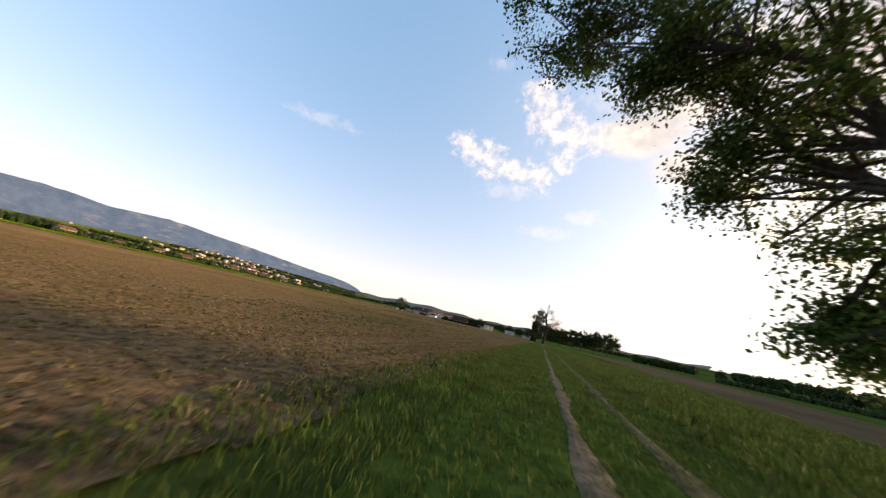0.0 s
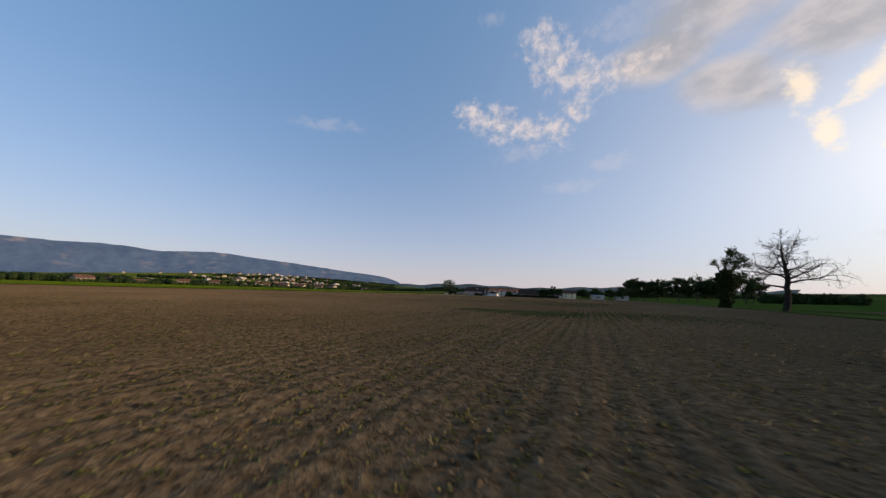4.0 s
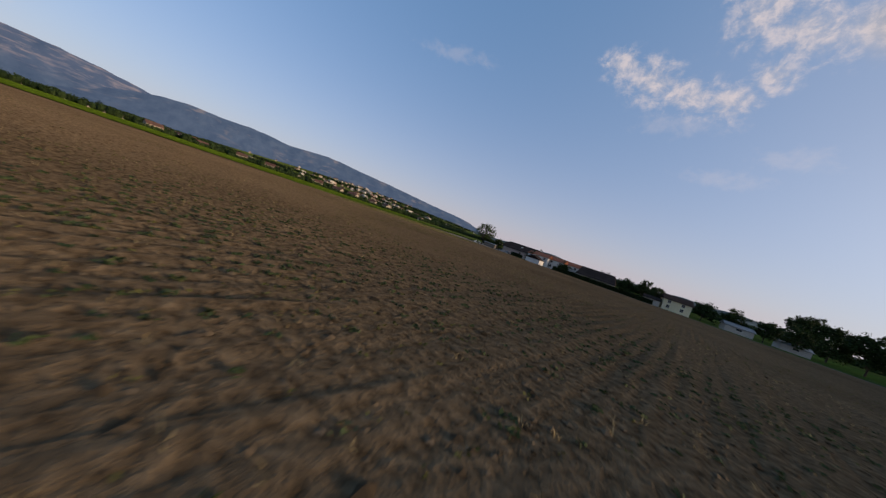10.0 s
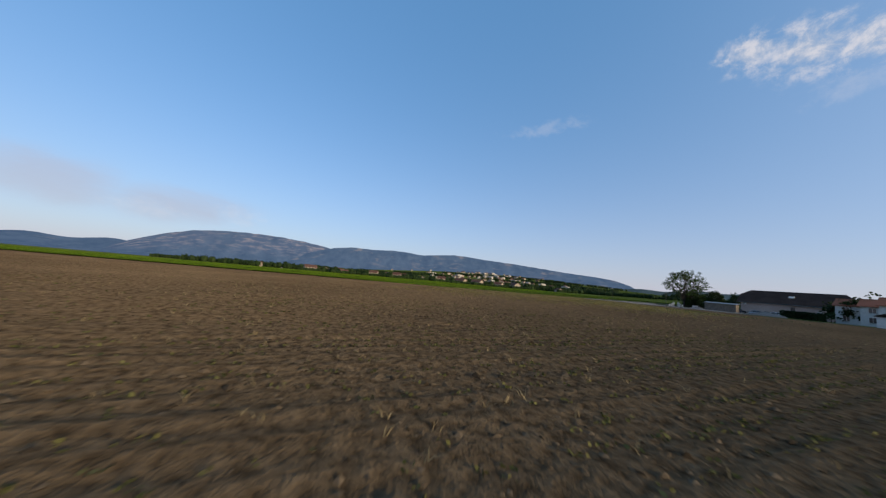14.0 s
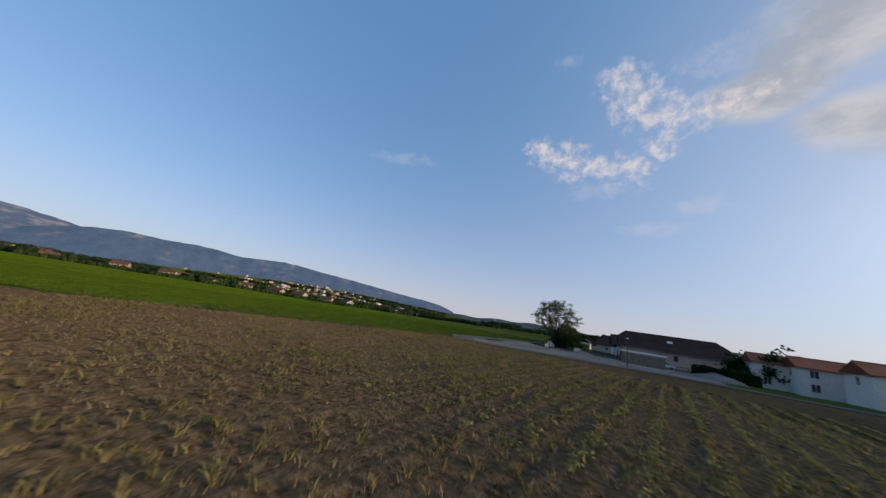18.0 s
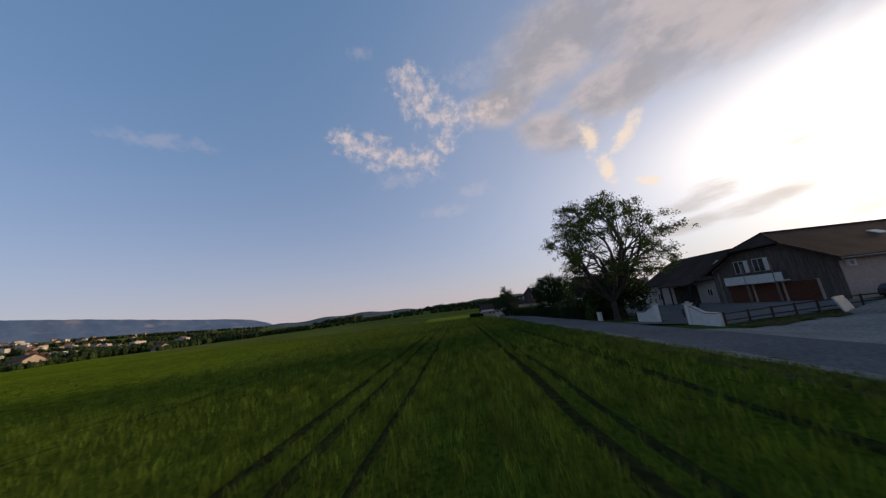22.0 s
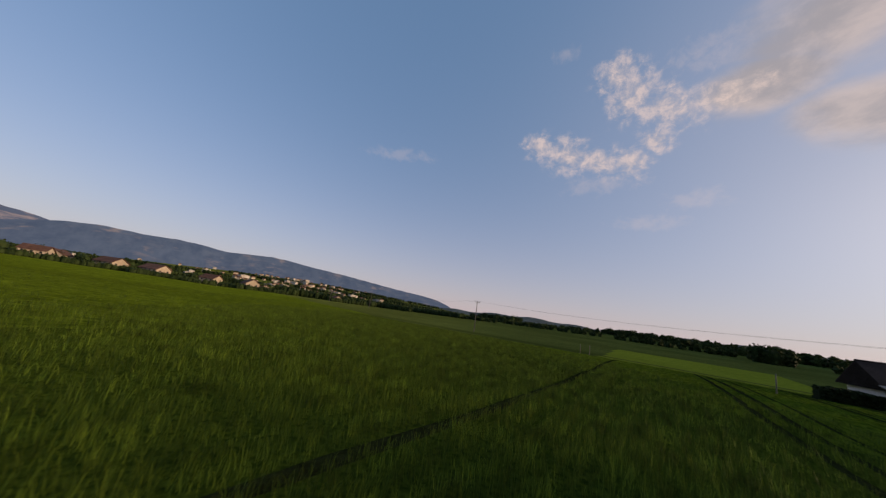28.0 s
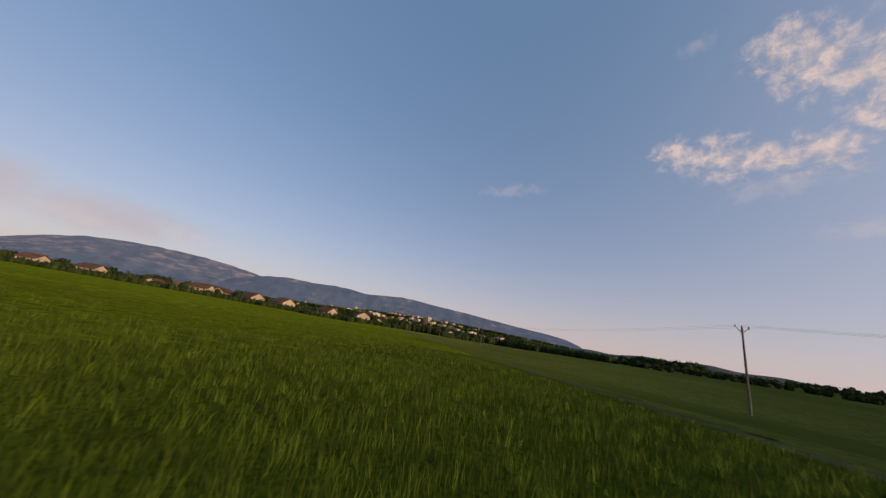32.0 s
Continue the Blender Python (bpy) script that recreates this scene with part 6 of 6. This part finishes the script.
for i, (az, d, h) in enumerate([(-95.5, 720, 15), (-94.3, 730, 13), (-92.2, 735, 12), (-91.0, 745, 13), (-99, 735, 12), (-84, 800, 12)]):
    x, y = 90 + d * math.sin(radians(az)), -123 + d * math.cos(radians(az))
    tree("poplar", x, y, h, "slender dark poplar on the plain", 400 + i, 0.25, 2.5, 3, 3, 0.3, 500, (0.5, 0.9), 0.5, LEAF_DARK, group="poplars")
thicket("plain_trees", [(-1200, -640), (-800, -330), (-620, -160), (-560, 0)], 11, 26, 7000, 1.6, "dark line of trees at the edge of the plain", 350, LEAF_DARK, "trees", "stuff")

# ---- crops and soil close to the way ----
WAY = np.array([[m.translation.x, m.translation.y] for t, m in PATH])


def way_distance(P):
    a, b = WAY[:-1], WAY[1:]
    best = np.full(len(P), 1e9)
    for p, q in zip(a, b):
        d = q - p
        k = np.clip(((P - p) @ d) / (d @ d + 1e-9), 0, 1)
        best = np.minimum(best, np.linalg.norm(P - (p + k[:, None] * d), axis=1))
    return best



def blades(P, rs, n, height, width, lean, z0, tall=1.0):
    """n blades at each point: thin bent strips of two faces."""
    m = len(P)
    base = np.repeat(P, n, 0) + rs.normal(0, 0.05, (m * n, 2))
    ang = rs.uniform(0, 6.283, m * n)
    h = height * rs.uniform(0.65, 1.2, m * n) * (np.repeat(tall, n) if np.ndim(tall) else tall)
    w = width * rs.uniform(0.7, 1.3, m * n)
    bend = lean * rs.uniform(0.2, 1.3, m * n)
    la = rs.uniform(0, 6.283, m * n)
    z = ground_z(base[:, 0], base[:, 1]) + z0
    ux, uy = np.cos(ang) * w, np.sin(ang) * w
    bx, by = np.cos(la) * bend, np.sin(la) * bend
    v = np.empty((m * n, 5, 3))
    for k, (fx, fz, s) in enumerate(((0, 0, -1), (0, 0, 1), (0.35, 0.6, 0.8), (0.35, 0.6, -0.8), (1, 1, 0))):
        v[:, k, 0] = base[:, 0] + bx * h * fx + ux * s
        v[:, k, 1] = base[:, 1] + by * h * fx + uy * s
        v[:, k, 2] = z + h * fz * (1 - 0.15 * bend * fx)
    i = np.arange(m * n) * 5
    quads = np.stack([i, i + 1, i + 2, i + 3], 1).tolist()
    tris = np.stack([i + 3, i + 2, i + 4], 1).tolist()
    return v.reshape(-1, 3), quads + tris


WHEEL_LINES = [(10.8, 0.16), (7.5, 0.11), (6.6, 0.16), (1.2, 0.09), (-0.45, 0.16), (-1.75, 0.16), (-11.9, 0.16), (-23.6, 0.16), (-44.8, 0.24)]


def wheel_lines(x, y):
    """True clear of the wheel lines in the wheat."""
    u = x + 0.035 * (y + 30) + 0.05 * np.sin(y * 0.5)
    clear = np.ones(np.shape(u), bool)
    for c, half in WHEEL_LINES:
        clear &= (y < {-44.8: 103, -23.6: 79}.get(c, -70)) | (np.abs(u - c) > half * 1.5 * (0.85 + 0.35 * np.sin(y * 1.3 + c)))
    return clear


def in_wheat(P):
    return (P[:, 0] < np.where(P[:, 1] < -45, wheat_edge(P[:, 1]) - 0.8, lane_x(P[:, 1]) - 3.2)) & (P[:, 1] < wheat_end(P[:, 0]))


rs = np.random.RandomState(8)
for name, reach0, reach1, dens, n, h, w in (("wheat_plants", 0, 7, 84, 3, 0.36, 0.0042), ("wheat_plants_beyond", 7, 24, 26, 3, 0.36, 0.0075), ("wheat_plants_far", 24, 60, 5.0, 3, 0.27, 0.014)):
    box = (-48.5 - reach1, 20, -65 - reach1 * 0.6, 101 + min(reach1, 27))
    n0 = int((box[1] - box[0]) * (box[3] - box[2]) * dens)
    P = np.stack([rs.uniform(box[0], box[1], n0), rs.uniform(box[2], box[3], n0)], 1)
    P = P[in_wheat(P)]
    d = way_distance(P)
    P = P[(d >= reach0) & (d < reach1) & wheel_lines(P[:, 0], P[:, 1])]
    row = np.mod((P[:, 0] + 0.035 * P[:, 1]) / 0.32, 1.0)
    P = P[(row < 0.62) | (rs.rand(len(P)) < (0.12 if reach1 < 10 else 0.3))]
    tall = 0.95 + 0.6 * np.array([noise.noise((x * 1.9 + y * 0.066, y * 0.06, 4.0)) for x, y in P]) + 0.25 * np.array([noise.noise((x * 0.35, y * 0.3, 9.0)) for x, y in P]) + 0.35 * np.array([noise.noise((x * 1.7, y * 1.1, 14.0)) for x, y in P])
    v, f = blades(P, rs, n, h, w, 0.4, 0.05 + 0.5 * np.repeat(wheat_lift(P[:, 0], P[:, 1]), n), tall)
    tagged(new(name, raw_mesh(name, v, f, WHEAT_BLADE)), "dense green wheat blades", "wheat", kind="stuff")
# soil colour darkened to hold the trench shade between the plants
WHEEL_SHADE = surface("shaded_wheel_soil", (0.01, 0.013, 0.005), (0.03, 0.036, 0.012), 4, 1.0, 0.6, spec=0.0, matt=1.0)
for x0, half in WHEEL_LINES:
    ribbon("wheel_line", [(x0 - 0.035 * (y + 30) - 0.05 * math.sin(y * 0.5), y) for y in np.linspace({-44.8: 103, -23.6: 79}.get(x0, -66 if x0 < 5 else -36), float(wheat_end(x0)) - 1.0, 60)], half * 1.4, lambda x, y: max(0.1, float(wheat_lift(x, y)) * 1.12 + 0.02), WHEEL_SHADE, "wheel line pressed into the wheat, its trench shade painted dark", 6.0)


def in_tilled(P):
    return (P[:, 0] > wheat_edge(P[:, 1]) + 0.5) & (P[:, 0] < 200.0) & (P[:, 1] < field_top(P[:, 0]) - 0.5)


def tilled_points(dens, reach0, reach1, seed):
    r = np.random.RandomState(seed)
    box = (10, 201, -390, -45)
    n0 = int((box[1] - box[0]) * (box[3] - box[2]) * dens)
    P = np.stack([r.uniform(box[0], box[1], n0), r.uniform(box[2], box[3], n0)], 1)
    P = P[in_tilled(P)]
    d = way_distance(P)
    return P[(d >= reach0) & (d < reach1)], r


def patch(P, scale, seed):
    return np.array([noise.noise((x * scale, y * scale, seed)) for x, y in P])


# clods and stones
P, r = tilled_points(16.0, 0, 7, 51)
P2, _ = tilled_points(3.0, 7, 22, 52)
P = np.vstack([P, P2])
size = r.gamma(2.0, 0.013, len(P)) + 0.012
OCT = np.array([(1, 0, 0), (0, 1, 0), (-1, 0, 0), (0, -1, 0), (0, 0, 0.5), (0, 0, -0.5)])
FAC = np.array([(0, 1, 4), (1, 2, 4), (2, 3, 4), (3, 0, 4), (1, 0, 5), (3, 2, 5)])
v = OCT[None] * (size[:, None, None] * r.uniform(0.6, 1.4, (len(P), 1, 3))) * r.uniform(0.75, 1.25, (len(P), 6, 1))
v = v + np.concatenate([P, ground_z(P[:, 0], P[:, 1])[:, None] + 0.15], 1)[:, None, :]
CLOD = leaf_surface("soil_clod", (0.036, 0.026, 0.016), (0.145, 0.107, 0.068), 0.0, spec=0.0)
tagged(new("soil_clods", raw_mesh("soil_clods", v.reshape(-1, 3), (FAC[None] + 6 * np.arange(len(P))[:, None, None]).reshape(-1, 3), CLOD)), "loose brown clods and pale stones on the tilled soil", "clods", kind="stuff")
# seedlings in drill rows
def leafy(P, r, n, size, lift):
    """n flat leaf pieces round each plant."""
    Q = np.repeat(P, n, 0) + r.normal(0, 0.055, (len(P) * n, 2))
    z = ground_z(Q[:, 0], Q[:, 1]) + lift + r.uniform(0, size * 0.9, len(Q))
    return cards(np.stack([Q[:, 0], Q[:, 1], z], 1), 0.6, size * 0.5, size, 71)


P, r = tilled_points(8.0, 0, 14, 53)
P2, _ = tilled_points(2.2, 14, 60, 54)
P = np.vstack([P, P2])
P[:, 0] = np.round(P[:, 0] / 0.75) * 0.75 + r.normal(0, 0.11, len(P))
thick = 0.3 - 0.35 * smooth01((P[:, 1] + 125) / 30) + 0.5 * smooth01((-225 - P[:, 1]) / 40) + 0.9 * patch(P, 0.035, 3) + 0.6 * patch(P, 0.15, 5)
P = P[r.rand(len(P)) < np.clip(thick, 0.04, 1)]
v, f = leafy(P, r, 4, 0.055, 0.14)
tagged(new("seedlings", raw_mesh("seedlings", v, f, WEED)), "sparse green seedlings in drill rows", "seedlings", kind="stuff")
# thin yellowing cover at the end of the field by the track
P, r = tilled_points(7.0, 0, 75, 57)
P = P[(P[:, 1] < -262 + 14 * patch(P, 0.05, 31)) & (P[:, 0] < 199.5)]
P[:, 0] = np.round(P[:, 0] / 0.75) * 0.75 + r.normal(0, 0.17, len(P))
P = P[r.rand(len(P)) < np.clip(0.55 + 0.9 * patch(P, 0.12, 33), 0.1, 1)]
v, f = leafy(P, r, 5, 0.042, 0.15)
tagged(new("yellow_regrowth", raw_mesh("yellow_regrowth", v, f, leaf_surface("yellow_regrowth", (0.07, 0.058, 0.02), (0.19, 0.15, 0.055), 0.15))), "thin yellowing regrowth over the tilled soil", "regrowth", kind="stuff")
# thick weeds in patches
r = np.random.RandomState(66)
W = [r.normal(0, 1, (n, 2)) * np.array([sx, sy]) + np.array([x, y]) for x, y, sx, sy, n in ((156.5, -241.0, 3.0, 2.6, 2600), (147.5, -239.5, 2.2, 1.6, 700), (168, -236, 6, 5, 1500), (157, -196, 4.0, 6.0, 900), (163, -178, 6, 5, 900), (140, -172, 5, 5, 600), (150, -160, 8, 4, 700), (176, -296, 7, 7, 900), (186, -322, 4, 7, 700), (62, -58, 9, 4, 900))]
P = np.vstack(W)
P[:, 0] = np.round(P[:, 0] / 0.75) * 0.75 + r.normal(0, 0.15, len(P))
P = P[in_tilled(P)]
R = np.stack([38 + 1.5 * r.randint(0, 26, 7000) + r.normal(0, 0.13, 7000), r.uniform(-84, -47, 7000)], 1)
R = R[in_tilled(R) & (R[:, 1] < -50 - 0.1 * (R[:, 0] - 38)) & (r.rand(len(R)) < np.clip(1.2 - np.abs(R[:, 0] - 56) / 22, 0, 1))]
v, f = leafy(R, r, 10, 0.085, 0.15)
tagged(new("seedlings", raw_mesh("seedlings", v, f, leaf_surface("yellow_seedling", (0.12, 0.115, 0.04), (0.28, 0.24, 0.09), 0.2))), "thin rows of yellow-green seedlings in the soil", "seedlings", kind="stuff")
v, f = leafy(P, r, 8, 0.075, 0.14)
tagged(new("weeds", raw_mesh("weeds", v, f, leaf_surface("green_weed", (0.022, 0.036, 0.014), (0.065, 0.085, 0.034), 0.12))), "patches of low green weeds in the tilled soil", "weeds", kind="stuff")
# straw and stubble, thickest near the lane
P, r = tilled_points(9.0, 0, 26, 55)
near = np.clip(1.25 - np.hypot(P[:, 0] - 30, P[:, 1] + 68) / 48, 0, 1)
keep = r.rand(len(P)) < 0.05 + 0.95 * near * np.clip(0.8 + 1.3 * patch(P, 0.16, 9), 0, 1)
P, near = P[keep], near[keep]
v, f = blades(P, r, 5, 0.17, 0.009, 1.3, 0.14)
tagged(new("stubble", raw_mesh("stubble", v, f, STRAW)), "dry straw and stubble on the soil", "stubble", kind="stuff")
P = P[(near > 0.03) & (r.rand(len(P)) < 0.68 * np.clip(0.3 + 2.2 * patch(P, 0.2, 19) + 1.2 * patch(P, 0.7, 23), 0, 1))]
v, f = blades(P, r, 10, 0.24, 0.014, 1.05, 0.14, 0.7 + 0.6 * r.rand(len(P)))
tagged(new("grass_tufts", raw_mesh("grass_tufts", v, f, leaf_surface("yellow_tuft", (0.09, 0.085, 0.03), (0.28, 0.23, 0.09), 0.2, spec=0.03))), "yellow-green grass tufts among the straw", "grass", kind="stuff")
# rough grass along the lane, the field edges and the track
sheet("field_edge_strip", np.arange(-60, 36, 1.0), np.arange(-140, -36, 1.0), 0.05, surface("trampled_verge", (0.026, 0.036, 0.012), (0.095, 0.092, 0.045), 3, 0.95, 0.9, big=0.3, spread=0.3, spec=0.0, matt=1.0), "trampled grass between the wheat and the tilled field", lambda x, y: (x > wheat_edge(y) - 3) & (x < wheat_edge(y) + 2.2))
sheet("gravel_shoulder", np.arange(12, 23, 0.2), np.arange(-49, -33, 0.2), 0.095, DUSTY, "pale gravel where the path meets the lane", lambda x, y: ((x - 17.4) / 2.0) ** 2 + ((y + 41.0) / 3.6) ** 2 < 1 + 0.25 * np.sin(x * 2.1) * np.sin(y * 1.7))
for off in (-0.6, 0.75):
    ribbon("field_path", [(9.5 + off, -88), (13.2 + off, -66), (15.6 + off, -55), (17.2 + off, -47), (18.4 + off * 0.8, -40)], lambda x, y: 0.24 * max(0.35, 0.9 + 0.9 * noise.noise((y * 0.5, x * 0.2, 4)) + 0.6 * noise.noise((y * 1.9, x, 6))), 0.15, DUSTY, "pale trodden path from the field to the lane", 0.5)
sheet("lane_verge", np.arange(8, 22, 0.35), np.arange(-42, 105, 0.7), 0.1, VERGE, "rough dark grass verge between the wheat and the lane", lambda x, y: (x < lane_edge(y) + 0.1) & (x > lane_x(y) - 4.2) & (y < 102) & (y > -40), lambda X, Y: np.random.RandomState(12).normal(0, 0.03, X.shape))
ribbon("lane_edge_gravel", [(float(lane_edge(y)) - 0.15, float(y)) for y in np.arange(-36, 100, 1.0)], lambda x, y: 0.34 + 0.3 * noise.noise((y * 0.4, 3, 1)) + 0.15 * noise.noise((y * 1.7, 8, 1)), 0.135, GRAVEL, "pale broken gravel along the edge of the lane", 1.0)
for name, box, dens, h, test in (
        ("lane_verge_grass", (8, 22, -40, 104), 60, 0.3, lambda P: (P[:, 0] > lane_x(P[:, 1]) - 3.9) & (P[:, 0] < lane_edge(P[:, 1]) - 0.12 - 0.18 * np.abs(np.sin(P[:, 1] * 0.9) + np.sin(P[:, 1] * 0.37 + 2)))),
        ("path_grass", (4, 21, -92, -38), 26, 0.24, lambda P: (np.abs(P[:, 0] - np.interp(P[:, 1], [-88, -66, -55, -47, -40], [9.5, 13.2, 15.6, 17.2, 18.4])) < 2.6) & (np.abs(np.abs(P[:, 0] - np.interp(P[:, 1], [-88, -66, -55, -47, -40], [9.5, 13.2, 15.6, 17.2, 18.4]) - 0.07) - 0.67) > 0.3)),
        ("field_edge_grass", (18, 120, -56, -24), 34, 0.28, lambda P: np.abs(P[:, 1] - field_top(P[:, 0]) - 0.15) < 0.65),
        ("track_grass", (199, 208.4, -365, -240), 60, 0.27, lambda P: (np.abs(P[:, 0] - 204.15) > 0.07 + 0.16 * np.sin(P[:, 1] * 1.1) ** 2) & ((np.abs(P[:, 0] - 205.85) > 0.3) | (np.sin(P[:, 0] * 57.3 + P[:, 1] * 31.7) > 0.2)) & (P[:, 0] > 201.0 - 7.0 * np.abs(np.sin(P[:, 0] * 91.7 + P[:, 1] * 47.3)) ** 3)),
        ("fence_grass", (23, 66, 2, 20), 10, 0.3, lambda P: np.abs(P[:, 1] - np.interp(P[:, 0], [23.3, 27.8, 36.5, 43, 54, 66], [6.9, 7.8, 9.3, 9.5, 10.9, 12.9])) < 1.4),
        ("island_grass", (19, 24, -30, -17), 40, 0.22, lambda P: ((P[:, 0] - 21.3) / 1.5) ** 2 + ((P[:, 1] + 23.4) / 5.2) ** 2 < 1)):
    r = np.random.RandomState(len(name))
    n0 = int((box[1] - box[0]) * (box[3] - box[2]) * dens)
    P = np.stack([r.uniform(box[0], box[1], n0), r.uniform(box[2], box[3], n0)], 1)
    P = P[test(P)]
    v, f = blades(P, r, 3, h * 0.75, 0.011, 0.7, 0.05)
    tagged(new(name, raw_mesh(name, v, f, GRASS_BLADE if name in ("track_grass", "lane_verge_grass") else WEED)), "rough green grass along the edge", "grass", kind="stuff")
P = np.stack([rs.uniform(207.8, 222, 40000), rs.uniform(-360, -270, 40000)], 1)
v, f = blades(P, rs, 3, 0.3, 0.016, 0.4, 0.08)
tagged(new("meadow_grass", raw_mesh("meadow_grass", v, f, GRASS_BLADE)), "green crop beside the farm track", "grass", kind="stuff")
